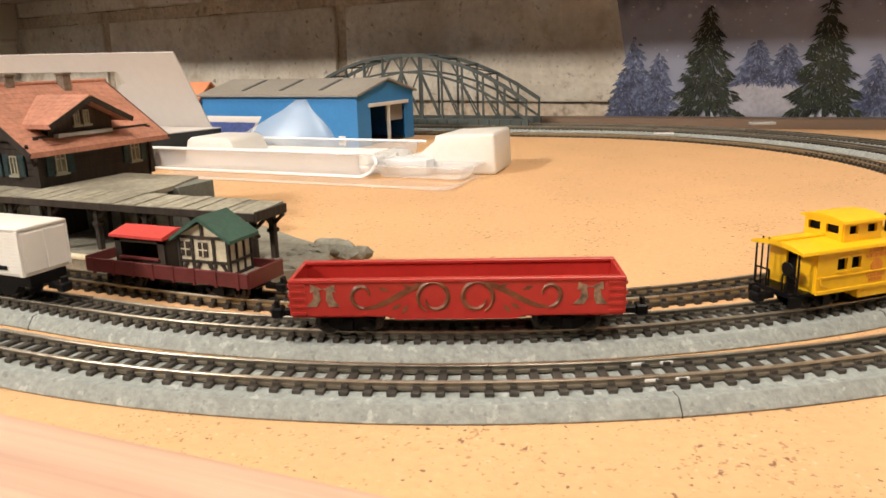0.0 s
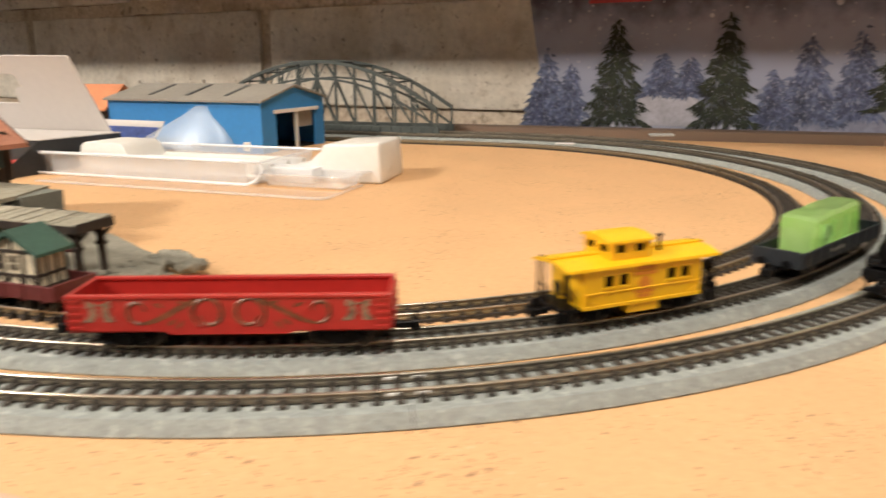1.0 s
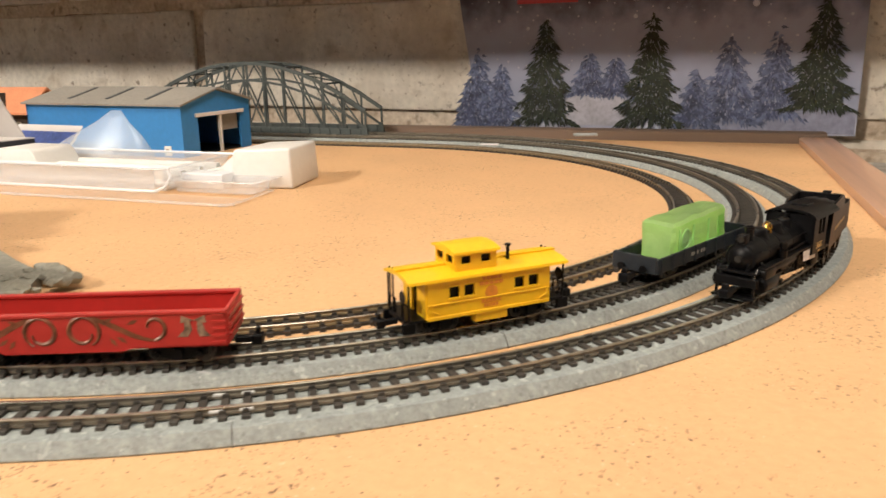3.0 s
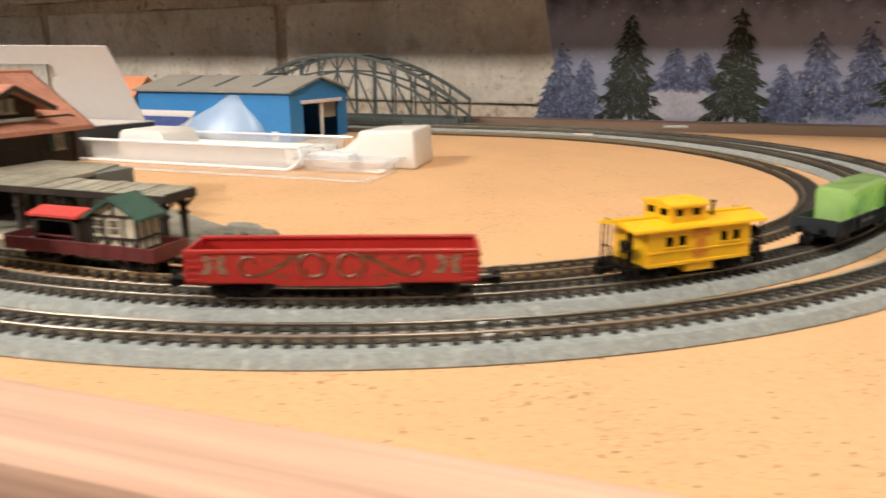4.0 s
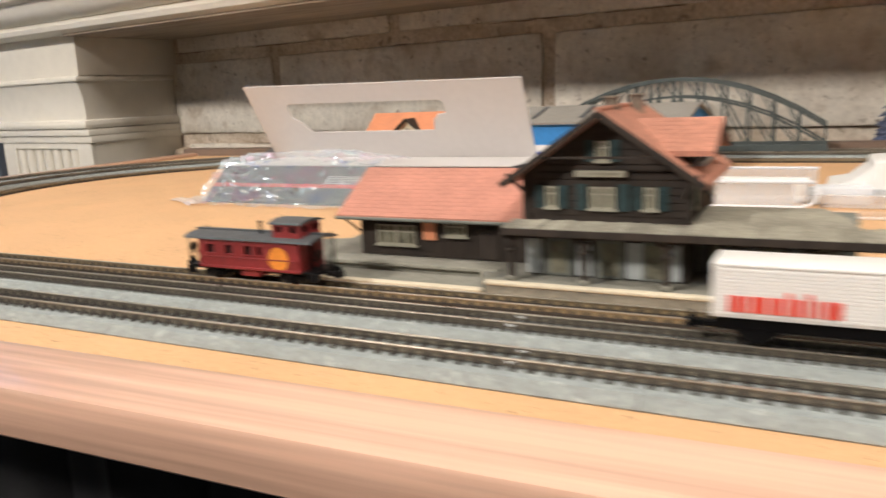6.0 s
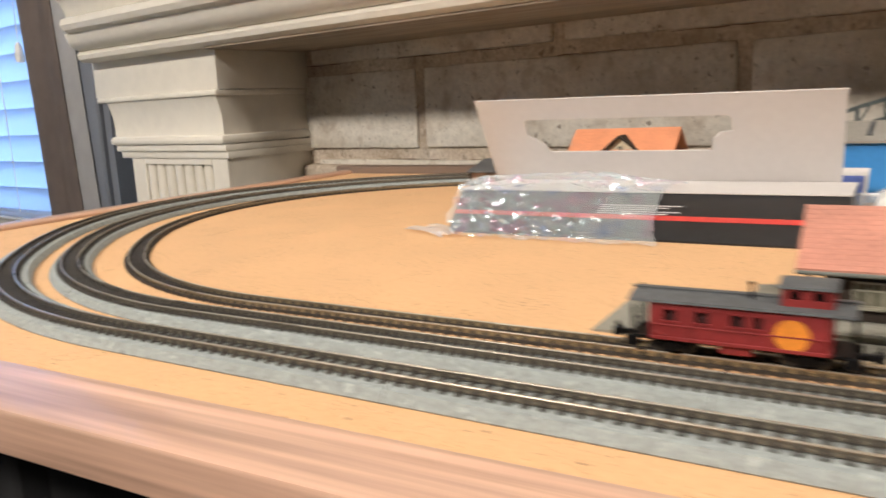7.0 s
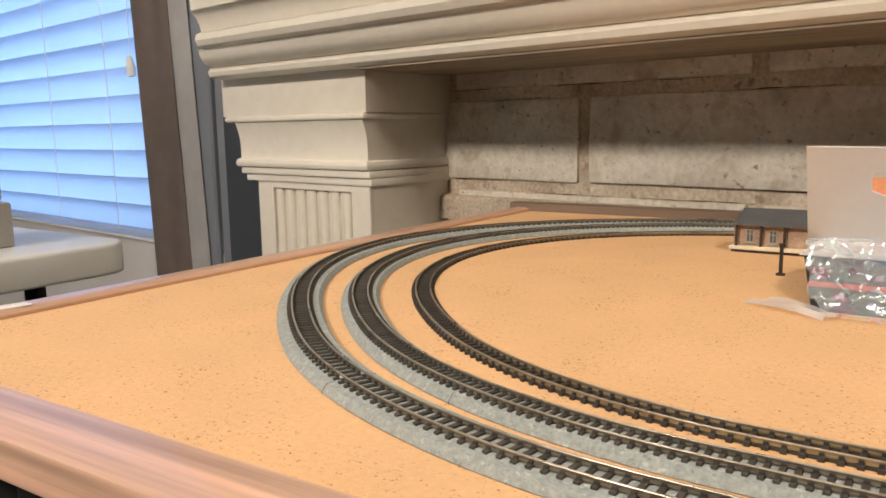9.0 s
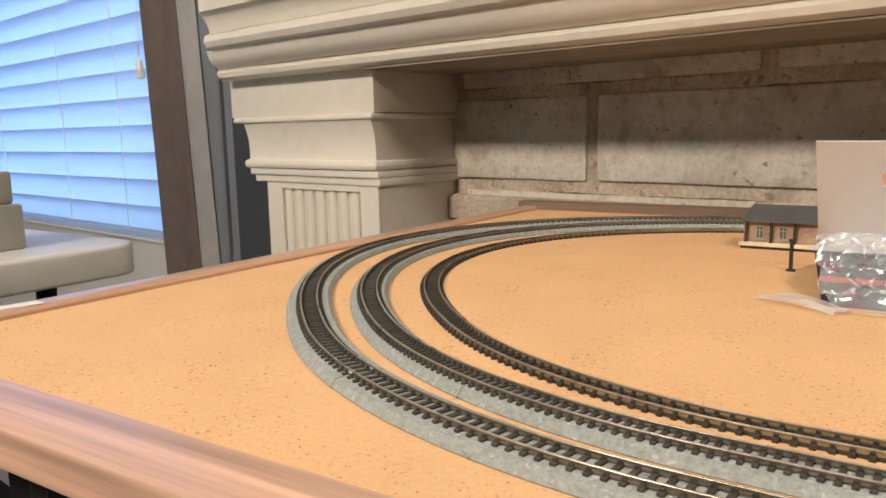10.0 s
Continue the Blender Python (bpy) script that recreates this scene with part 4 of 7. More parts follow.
def spiral(bm, cx, cz, r0, r1, a0, a1, y, w, n=26):
    """A raised, ridged scroll standing on a wagon side."""
    prev = None
    out = 0.28 if y > 0 else -0.28
    for i in range(n + 1):
        f = i / n
        a, r = a0 + (a1 - a0) * f, r0 + (r1 - r0) * f
        ww = 1.35 * w * (0.45 + 0.55 * math.sin(math.pi * min(1, f + 0.12)))
        pt = [bm.verts.new((cx + (r + k * ww) * math.cos(a), y + o, cz + (r + k * ww) * math.sin(a))) for k, o in ((-0.5, 0), (0, out), (0.5, 0))]
        if prev:
            for k in (0, 1):
                bm.faces.new((prev[k], prev[k + 1], pt[k + 1], pt[k]))
        prev = pt


def gondola(m):
    t = thing("gondola_wagon", m, "open bright red gondola wagon with gold scrollwork", "goods wagon")
    h, lx, wy = 12.0, 33.4, 7.0
    for side in (-1, 1):
        sill = [(-lx, 5.0), (-14, 4.8), (-12, 4.0), (12, 4.0), (14, 4.8), (lx, 5.0), (lx, h), (-lx, h)]
        part("side", prism(B(), sill, "y", side * wy - 0.45, side * wy + 0.45), M_RED, t)
        part("top_rim", box(B(), -lx - 0.3, lx + 0.3, side * wy - 0.75, side * wy + 0.75, h - 0.2, h + 0.6, 0.15), M_RED, t)
        for i in range(5):
            for x in (-lx + 1.6, lx - 1.6):
                part("ladder_rung", box(B(), x - 1.4, x + 1.4, side * wy + side * 0.35 - 0.35, side * wy + side * 0.35 + 0.35, 5.2 + i * 1.5, 5.75 + i * 1.5), M_RED, t)
        y = side * (wy + 0.52)
        for mir in (-1, 1):
            bm = B()
            spiral(bm, mir * 4.3, 8.4, 3.4, 1.7, math.pi / 2 if mir > 0 else math.pi / 2, math.pi / 2 + mir * 4.6, y, 0.75)
            spiral(bm, mir * 4.3, 8.4, 3.4, 3.1, math.pi / 2, math.pi / 2 - mir * 2.6, y, 0.7)
            spiral(bm, mir * 18.6, 9.2, 2.8, 1.2, -math.pi / 2, -math.pi / 2 + mir * 4.8, y, 0.7)
            for k in range(12):
                a, b = k / 12, (k + 1) / 12

                def sw(f):
                    return mir * (4.3 + 14.3 * f), 11.7 - 5.3 * (f * f * (3 - 2 * f))
                (xa, za), (xb, zb) = sw(a), sw(b)
                w0, w1 = 0.25 + 0.45 * math.sin(math.pi * a), 0.25 + 0.45 * math.sin(math.pi * b)
                bm.faces.new([bm.verts.new(c) for c in ((xa, y, za - w0), (xb, y, zb - w1), (xb, y, zb + w1), (xa, y, za + w0))])
            for (lx2, lz, la) in ((9.5, 10.8, 0.5), (12.0, 6.6, -0.6), (10.2, 6.2, 2.2), (14.5, 10.4, 0.4)):
                bm.faces.new([bm.verts.new((mir * (lx2 + u * math.cos(la) - v * math.sin(la)), y, lz + u * math.sin(la) + v * math.cos(la))) for u, v in ((-1.4, 0), (0, -0.45), (1.2, 0), (0, 0.5))])
            part("gold_scroll", bm, M_SCROLL, t, "tan and gold printed scrollwork")
            bell = B()
            for k in (-1, 1):
                cx = mir * 26.8 + k * 1.3
                prism(bell, [(cx - 0.5, 10.4), (cx + 0.5, 10.4), (cx + 0.9, 8.4), (cx + k * 1.0 + 1.0, 6.9), (cx + k * 1.0 - 1.2, 6.9), (cx - 0.7, 8.4)], "y", y - 0.06, y + 0.06)
            for k in (-1, 1):
                prism(bell, [(mir * 26.8, 10.5), (mir * 26.8 + k * 2.4, 11.5), (mir * 26.8 + k * 2.6, 9.9)], "y", y - 0.1, y + 0.1)
            part("printed_bell", bell, M_BELLPRINT, t, "printed pair of bells")
    for x in (-lx, lx):
        part("end", box(B(), x - 0.45, x + 0.45, -wy, wy, 4.8, h + 0.4, 0.1), M_RED, t)
        for i in range(3):
            part("end_rib", box(B(), x + (0.3 if x > 0 else -0.9), x + (0.9 if x > 0 else -0.3), -wy + 0.4, wy - 0.4, 6.4 + i * 2.1, 7.2 + i * 2.1, 0.15), M_RED, t)
    part("floor", box(B(), -lx, lx, -wy, wy, 4.4, 5.2), M_RED, t)
    part("underframe", box(B(), -lx + 2, lx - 2, -2, 2, 3.2, 4.5), M_BLACK, t)
    bogie(t, -22.5, 9.0)
    bogie(t, 22.5, 9.0)
    coupler(t, -lx, -1)
    coupler(t, lx, 1)
    return t


def container_wagon(m):
    t = thing("container_wagon", m, "cream-white box container wagon with red maker's print", "goods wagon")
    lx, wy = 24.2, 6.6
    part("underframe", box(B(), -lx, lx, -5.2, 5.2, 3.8, 6.7, 0.2), M_BLACK, t)
    part("container", box(B(), -lx, lx, -wy, wy, 6.8, 18.2, 0.25, 2), M_WHITE, t)
    part("roof", box(B(), -lx - 0.3, lx + 0.3, -wy - 0.3, wy + 0.3, 18.0, 18.8, 0.3, 2), M_WHITE, t)
    rib = mesh_of("side_rib", box(B(), -lx + 1, lx - 1, -0.10, 0.10, -0.36, 0.36, 0.08), M_WHITE)
    for side in (-1, 1):
        for i in range(13):
            ob = new("side_rib", rib)
            ob.parent, ob.matrix_basis = t, at(0, side * (wy + 0.08), 7.8 + i * 0.79)
        for x in (-lx + 0.5, lx - 0.5):
            part("corner_post", box(B(), x - 0.6, x + 0.6, side * wy - 0.45, side * wy + 0.45, 6.9, 18.1, 0.15), M_WHITE, t)
    for y in (-3.2, 3.2):
        part("end_door", box(B(), lx - 0.1, lx + 0.3, y - 2.9, y + 2.9, 7.6, 17.4, 0.15), M_WHITE, t)
    bm = B()
    x = -20.9
    for i, w in enumerate([1.0, 1.3, 1.0, 2.9, 2.4, 1.0, 1.7, 1.0, 1.0, 1.1, 1.7]):
        box(bm, x, x + w, -7.05, -6.85, 8.3, 8.3 + (4.9 if i in (5, 7) else 3.6), 0.0)
        x += w + (0.35 if i in (0, 1, 5, 9) else 0.7)
    part("maker_print", bm, M_REDPRINT2, t, "bold red maker's print")
    part("data_print", box(B(), 15.8, 19.0, -7.05, -6.85, 8.4, 9.4), M_BLACK, t)
    for x in (-15, 15):
        for side in (-1, 1):
            part("axle_guard", prism(B(), [(x - 5, 4), (x - 3, 2.0), (x - 1.2, 1.2), (x + 1.2, 1.2), (x + 3, 2.0), (x + 5, 4)], "y", side * 4.9 - 0.4, side * 4.9 + 0.4), M_BLACK, t)
        wheelset(t, x, 2.4)
    coupler(t, -lx, -1)
    coupler(t, lx, 1)
    return t


def caboose(name, m, label, body, roofm, lx, cupola, stack_x, emblem, boards):
    """A caboose wagon: lx half the roof's length; cupola (x0, x1)."""
    t = thing(name, m, label, "caboose")
    bx, wy = lx - 5.5, 6.5
    z0, z1 = 4.6, 14.6
    bm = B()
    wins = [(-0.84, -0.68), (-0.46, -0.30), (-0.06, 0.10), (0.20, 0.30)] if boards else [(-0.66, -0.50), (-0.42, -0.26), (0.40, 0.56), (0.64, 0.80)]
    for side in (-1, 1):
        y = side * wy
        box(bm, -bx, bx, y - 0.35, y + 0.35, z0, 9.4)
        box(bm, -bx, bx, y - 0.35, y + 0.35, 12.4, z1)
        xs = [-1.0] + [v for w in wins for v in w] + [1.0]
        for a, b in zip(xs[::2], xs[1::2]):
            box(bm, a * bx, b * bx, y - 0.35, y + 0.35, 9.4, 12.4)
    for x in (-bx, bx):
        box(bm, x - 0.35, x + 0.35, -wy, -1.6, z0, z1)
        box(bm, x - 0.35, x + 0.35, 1.6, wy, z0, z1)
        box(bm, x - 0.35, x + 0.35, -1.6, 1.6, 13.0, z1)
    part("body", bm, body, t)
    # solid dark block stands in for the shaded inside behind the windows
    part("interior", box(B(), -bx + 1, bx - 1, -wy + 0.7, wy - 0.7, z0, z1 - 0.5), M_MAROONSHADE if boards else M_BLACK, t)
    for side in (-1, 1):
        for a, b in wins:
            w = part("window_frame", box(B(), a * bx - 0.35, b * bx + 0.35, side * wy + side * 0.42 - 0.12, side * wy + side * 0.42 + 0.12, 12.35, 12.75), body, t)
            part("window_sill", box(B(), a * bx - 0.35, b * bx + 0.35, side * wy + side * 0.42 - 0.2, side * wy + side * 0.42 + 0.2, 9.0, 9.4), body, w)
        part("belt_rail", box(B(), -bx, bx, side * wy + side * 0.4 - 0.2, side * wy + side * 0.4 + 0.2, 8.0, 8.45, 0.1), body, t)
        part("sill_beam", box(B(), -bx, bx, side * wy + side * 0.35 - 0.3, side * wy + side * 0.35 + 0.3, z0 - 0.3, z0 + 0.6, 0.1), body, t)
        if boards:
            for i in range(13):
                x = -bx + (i + 0.5) * 2 * bx / 13
                part("board_seam", box(B(), x - 0.08, x + 0.08, side * wy + side * 0.3 - 0.12, side * wy + side * 0.3 + 0.12, z0, 9.0), body, t)
    arc = [(-7.7, 14.2), (-7.5, 14.9), (-4.5, 15.8), (0, 16.2), (4.5, 15.8), (7.5, 14.9), (7.7, 14.2), (6.6, 14.4), (0, 15.2), (-6.6, 14.4)]
    part("roof", prism(B(), arc, "x", -lx, lx), roofm, t)
    part("roof_walk", box(B(), -lx - 0.5, cupola[0], -0.9, 0.9, 16.2, 16.6), roofm, t)
    part("roof_walk", box(B(), cupola[1], lx + 0.5, -0.9, 0.9, 16.2, 16.6), roofm, t)
    c0, c1 = cupola
    cup = B()
    for side in (-1, 1):
        y = side * 5.2
        box(cup, c0, c1, y - 0.3, y + 0.3, 14.8, 17.2)
        box(cup, c0, c1, y - 0.3, y + 0.3, 19.2, 20.2)
        n = (c1 - c0)
        for a, b in ((0, 0.14), (0.36, 0.62), (0.86, 1.0)):
            box(cup, c0 + a * n, c0 + b * n, y - 0.3, y + 0.3, 17.2, 19.2)
    for x in (c0, c1):
        box(cup, x - 0.3, x + 0.3, -5.2, 5.2, 15, 17.2)
        box(cup, x - 0.3, x + 0.3, -5.2, 5.2, 19.2, 20.4)
        for a, b in ((-5.2, -4.2), (-0.8, 0.8), (4.2, 5.2)):
            box(cup, x - 0.3, x + 0.3, a, b, 17.2, 19.2)
    cu = part("cupola", cup, body, t)
    # another dark block for the shade inside the cupola
    part("cupola_interior", box(B(), c0 + 0.8, c1 - 0.8, -4.4, 4.4, 15, 20), M_BLACK, cu)
    arc2 = [(-6.2, 19.9), (-6.0, 20.5), (-3, 21.2), (0, 21.4), (3, 21.2), (6.0, 20.5), (6.2, 19.9), (0, 20.5)]
    part("cupola_roof", prism(B(), arc2, "x", c0 - 1.0, c1 + 1.0), roofm, cu)
    part("stove_pipe", lathe(B(), [(0.45, 15.5), (0.45, 19.6), (0.8, 19.7), (0.8, 20.2), (0.3, 20.3)], (stack_x, -2.5, 0), "z", 12), M_BLACK, t)
    part("toolbox", box(B(), -3.8, 3.8, -6.0, 6.0, 1.9, z0, 0.2), body, t)
    part("underframe", box(B(), -lx, lx, -5.2, 5.2, 3.4, 4.7, 0.15), M_BLACK, t)
    for k in (-1, 1):
        x = k * (lx - 0.6)
        p = part("platform", box(B(), min(k * bx, x), max(k * bx, x), -6.3, 6.3, 4.2, 4.8, 0.1), M_BLACK, t)
        part("platform_rail", tube(B(), [(x, -6.0, 4.6), (x, -6.0, 8.6), (x, -2.0, 8.6), (x, -2.0, 4.6)], 0.25), M_BLACK, p)
        part("platform_rail", tube(B(), [(x, 6.0, 4.6), (x, 6.0, 8.6), (x, 2.0, 8.6), (x, 2.0, 4.6)], 0.25), M_BLACK, p)
        part("roof_post", tube(B(), [(x, -6.2, 4.6), (x, -6.2, 14.4)], 0.25), M_BLACK, p)
        part("roof_post", tube(B(), [(x, 6.2, 4.6), (x, 6.2, 14.4)], 0.25), M_BLACK, p)
        part("ladder", tube(B(), [(x + k * 0.3, 2.4, 4.6), (x + k * 0.3, 2.4, 16.4)], 0.22), M_BLACK, p)
        part("ladder", tube(B(), [(x + k * 0.3, 4.2, 4.6), (x + k * 0.3, 4.2, 16.4)], 0.22), M_BLACK, p)
        part("brake_wheel", lathe(B(), [(1.5, -0.15), (1.7, 0), (1.5, 0.15), (1.2, 0)], (x + k * 0.5, -3.6, 10.4), "x", 16), M_BLACK, p)
        part("brake_staff", tube(B(), [(x + k * 0.4, -3.6, 4.6), (x + k * 0.4, -3.6, 10.4)], 0.2), M_BLACK, p)
        for side in (-1, 1):
            part("steps", box(B(), x - 1.8, x + 1.8, side * 5.9 - 0.5, side * 5.9 + 0.5, 1.6, 4.4, 0.2), M_BLACK, p)
            part("grab_iron", tube(B(), [(k * bx - k * 0.8, side * 7.1, 8.8), (k * bx - k * 1.2, side * 7.1, 6.8), (k * bx - k * 3.6, side * 7.1, 5.6)], 0.16), body, t)
        coupler(t, k * lx, k)
        bogie(t, k * (lx - 10.5), 7.0)
    emblem(t, wy + 0.5)
    return t


def red_emblem(t, y):
    for side in (-1, 1):
        part("tool_box", box(B(), -4.6, 5.4, side * 5.6 - 1.1, side * 5.6 + 1.1, 1.9, 4.9, 0.25), M_YELLOW, t)
        bm = lathe(B(), [(1.9, 0.0), (1.9, 0.1), (1.0, 0.12)], (0.2, side * y, 9.4), "y", 20)
        part("round_emblem", bm, M_ORANGE, t, "worn round orange emblem")
        for x0, w, z in ((-2.6, 5.6, 12.9), (-3.4, 6.8, 11.6), (-2.8, 5.6, 6.9), (-2.0, 4.0, 5.8)):
            glyphs(t, "faded_print", x0, z, [w / 5 - 0.16] * 5, 0.9, side * y, M_ORANGE, 0.25)


def gold_emblem(t, y):
    for side in (-1, 1):
        bm = lathe(B(), [(4.0, 0.0), (4.0, 0.1), (3.2, 0.14)], (12.8, side * y, 8.6), "y", 24)
        box(bm, 8.7, 16.9, side * y - 0.05, side * y + 0.16, 8.5, 8.9)
        part("round_emblem", bm, M_ORANGE, t, "faded round orange emblem")
        part("gold_stripe", box(B(), -20, 18, side * y - 0.08, side * y + 0.02, 8.1, 8.35), M_SILVERPRINT, t)


def low_wagon(m):
    t = thing("low_side_wagon", m, "blue-black low-sided wagon carrying a green block", "goods wagon")
    lx, wy = 28.0, 6.8
    part("floor", box(B(), -lx, lx, -wy, wy, 4.6, 5.4), M_DARKROOF, t)
    for side in (-1, 1):
        part("side", box(B(), -lx, lx, side * wy - 0.35, side * wy + 0.35, 4.2, 8.4, 0.15), M_BLUEBLACK, t)
        for i in range(9):
            x = -lx + 2 + i * (2 * lx - 4) / 8
            part("stanchion", box(B(), x - 0.4, x + 0.4, side * wy + side * 0.3 - 0.35, side * wy + side * 0.3 + 0.35, 3.8, 8.6, 0.1), M_BLUEBLACK, t)
        glyphs(t, "worn_print", -9, 5.9, [1.2, 0.9, 1.3, -1, 0.9, 1.1], 1.0, side * (wy + 0.4), M_SILVERPRINT, 0.5)
    for x in (-lx, lx):
        part("end", box(B(), x - 0.35, x + 0.35, -wy, wy, 4.2, 8.9, 0.15), M_BLUEBLACK, t)
        for y in (-3.4, 3.4):
            part("buffer", lathe(B(), [(0.5, 0), (0.5, 1.2), (1.1, 1.3), (1.1, 1.6)] if x > 0 else [(1.1, -1.6), (1.1, -1.3), (0.5, -1.2), (0.5, 0)], (x, y, 5.4), "x", 12), M_BLACK, t)
    part("underframe", box(B(), -lx + 1, lx - 1, -3, 3, 3.2, 4.6), M_BLACK, t)
    for x in (-16, 16):
        for side in (-1, 1):
            part("axle_guard", prism(B(), [(x - 4, 4.2), (x - 2, 1.6), (x + 2, 1.6), (x + 4, 4.2)], "y", side * 4.9 - 0.4, side * 4.9 + 0.4), M_BLACK, t)
        wheelset(t, x, 2.4)
    coupler(t, -lx, -1)
    coupler(t, lx, 1)
    return t


def green_block(m):
    t = thing("green_block", m, "translucent lime-green plastic block lying in the low wagon", "block")
    bm = box(B(), -18.4, 18.4, -5.0, 5.0, 0, 11.2, 0.9, 1)
    bmesh.ops.subdivide_edges(bm, edges=[e for e in bm.edges if e.calc_length() > 3], cuts=5, use_grid_fill=True)
    for v in bm.verts:
        v.co += noise.noise_vector(v.co * 0.26) * 0.7
        v.co.z = max(0.0, v.co.z)
    ob = part("body", bm, M_LIME, t)
    for p in ob.data.polygons:
        p.use_smooth = False
    # moulded detail that shows on the clear sides: a round boss and shallow ribs
    part("round_boss", lathe(B(), [(3.2, -5.1), (3.2, -5.35), (2.6, -5.45), (2.4, -5.2)], (-11.0, 0, 5.4), "y", 20), M_GREEN, t)
    for x in (-15.4, -6.2, 4.6):
        part("rib", box(B(), x - 0.35, x + 0.35, -5.4, -5.0, 1.8, 9.0, 0.1), M_GREEN, t)
    part("ledge", box(B(), -15.4, 11.4, -5.4, -5.0, 1.5, 2.1, 0.1), M_GREEN, t)
    part("end_plate", box(B(), 11.6, 15.4, -5.35, -5.0, 1.6, 8.8, 0.1), M_LIME, t, "clear lime end plate")
    return t


def kiosk_wagon(m):
    t = thing("flat_wagon", m, "maroon flat wagon with low stake sides", "goods wagon")
    lx, wy = 27.0, 7.0
    part("deck", box(B(), -lx, lx, -wy, wy, 4.4, 5.6, 0.15), M_STONE, t)
    for side in (-1, 1):
        part("side", box(B(), -lx, lx, side * wy - 0.35, side * wy + 0.35, 4.2, 8.0, 0.15), M_MAROON, t)
        for i in range(8):
            x = -lx + 3 + i * (2 * lx - 6) / 7
            part("stake", box(B(), x - 0.45, x + 0.45, side * wy + side * 0.3 - 0.3, side * wy + side * 0.3 + 0.3, 3.8, 8.2, 0.1), M_MAROON, t)
    for x in (-lx, lx):
        part("end", box(B(), x - 0.35, x + 0.35, -wy, wy, 4.2, 8.4, 0.15), M_MAROON, t)
    part("underframe", box(B(), -lx + 1, lx - 1, -3, 3, 3.0, 4.4), M_BLACK, t)
    bogie(t, -17, 8)
    bogie(t, 17, 8)
    coupler(t, -lx, -1)
    coupler(t, lx, 1)
    return t


def stall(m):
    t = thing("market_stall", m, "dark wooden stall with a red roof, standing on the flat wagon", "stall")
    bm = B()
    box(bm, -9.5, 9.5, -0.4, 0.4, 0, 3.2)
    box(bm, -9.5, -7.2, -0.4, 0.4, 3.2, 9.2)
    box(bm, 7.2, 9.5, -0.4, 0.4, 3.2, 9.2)
    box(bm, -9.5, 9.5, -0.4, 0.4, 8.0, 9.6)
    bm.transform(Matrix.Translation((0, -5.0, 0)))
    box(bm, -9.5, -8.7, -5, 5, 0, 9.6)
    box(bm, 8.7, 9.5, -5, 5, 0, 9.6)
    box(bm, -9.5, 9.5, 4.4, 5, 0, 9.8)
    part("wall", bm, M_WOODDARK, t)
    part("counter", box(B(), -7.6, 7.6, -6.2, -4.6, 3.0, 3.6, 0.1), M_MAROON, t)
    part("roof", prism(B(), [(-6.6, 9.4), (-6.6, 10.2), (0.2, 11.9), (6.2, 10.4), (6.2, 9.6)], "x", -10.2, 10.2), M_PINKRED, t)
    return t


def timber_house(m):
    t = thing("half_timbered_kiosk", m, "cream half-timbered kiosk with a dark green roof", "kiosk")
    part("wall", prism(B(), [(-8, 0), (8, 0), (8, 11), (0, 15), (-8, 11)], "y", -5.2, 5.2), M_CREAMWALL, t)
    beams = [((-8, 0), (-8, 11)), ((8, 0), (8, 11)), ((-8, 0.5), (8, 0.5)), ((-8, 10.8), (8, 10.8)), ((-3.5, 0), (-3.5, 11)), ((3.5, 0), (3.5, 11)), ((-8, 4), (8, 4)), ((-8, 0.5), (-5.5, 4)), ((8, 0.5), (5.5, 4)), ((-3.5, 0.5), (-1.2, 4)), ((3.5, 0.5), (1.2, 4)), ((0, 10.8), (0, 15))]
    for (xa, za), (xb, zb) in beams:
        part("beam", bar(B(), (xa, -5.35, za), (xb, -5.35, zb), 0.5, 0.8), M_WOODDARK, t)
    for z in (0.5, 4, 10.6):
        part("beam", bar(B(), (8.15, -5.2, z), (8.15, 5.2, z), 0.5, 0.8), M_WOODDARK, t)
    for y in (-5, -1.7, 1.7, 5):
        part("beam", bar(B(), (8.15, y, 0), (8.15, y, 11), 0.5, 0.8), M_WOODDARK, t)
    for x in (-5.8, 0.0):
        w = part("window", box(B(), x - 1.5, x + 1.5, -5.5, -5.2, 5.4, 9.4), M_WOODDARK, t)
        part("glazing_bar", box(B(), x - 0.15, x + 0.15, -5.65, -5.45, 5.4, 9.4), M_CREAMWALL, w)
        part("glazing_bar", box(B(), x - 1.5, x + 1.5, -5.65, -5.45, 7.2, 7.5), M_CREAMWALL, w)
    part("roof", prism(B(), [(-10, 9.6), (0, 15.6), (10, 9.6), (10, 10.6), (0, 16.9), (-10, 10.6)], "y", -6.8, 6.8), M_DKGREEN, t)
    return t


M_LIME = material("lime_clear_plastic", (0.70, 0.99, 0.48), 0.1, vary=0.12, grain=300, blotch=100, bump=0.08)
ln, lk = M_LIME.node_tree.nodes, M_LIME.node_tree.links
ln["Principled BSDF"].inputs["Transmission Weight"].default_value = 0.5
glow_through, lime_mix = ln.new("ShaderNodeBsdfTranslucent"), ln.new("ShaderNodeMixShader")
glow_through.inputs[0].default_value = (0.70, 1.0, 0.45, 1)
lime_mix.inputs[0].default_value = 0.5
lk.new(ln["Principled BSDF"].outputs[0], lime_mix.inputs[1])
lk.new(glow_through.outputs[0], lime_mix.inputs[2])
lk.new(lime_mix.outputs[0], ln["Material Output"].inputs[0])

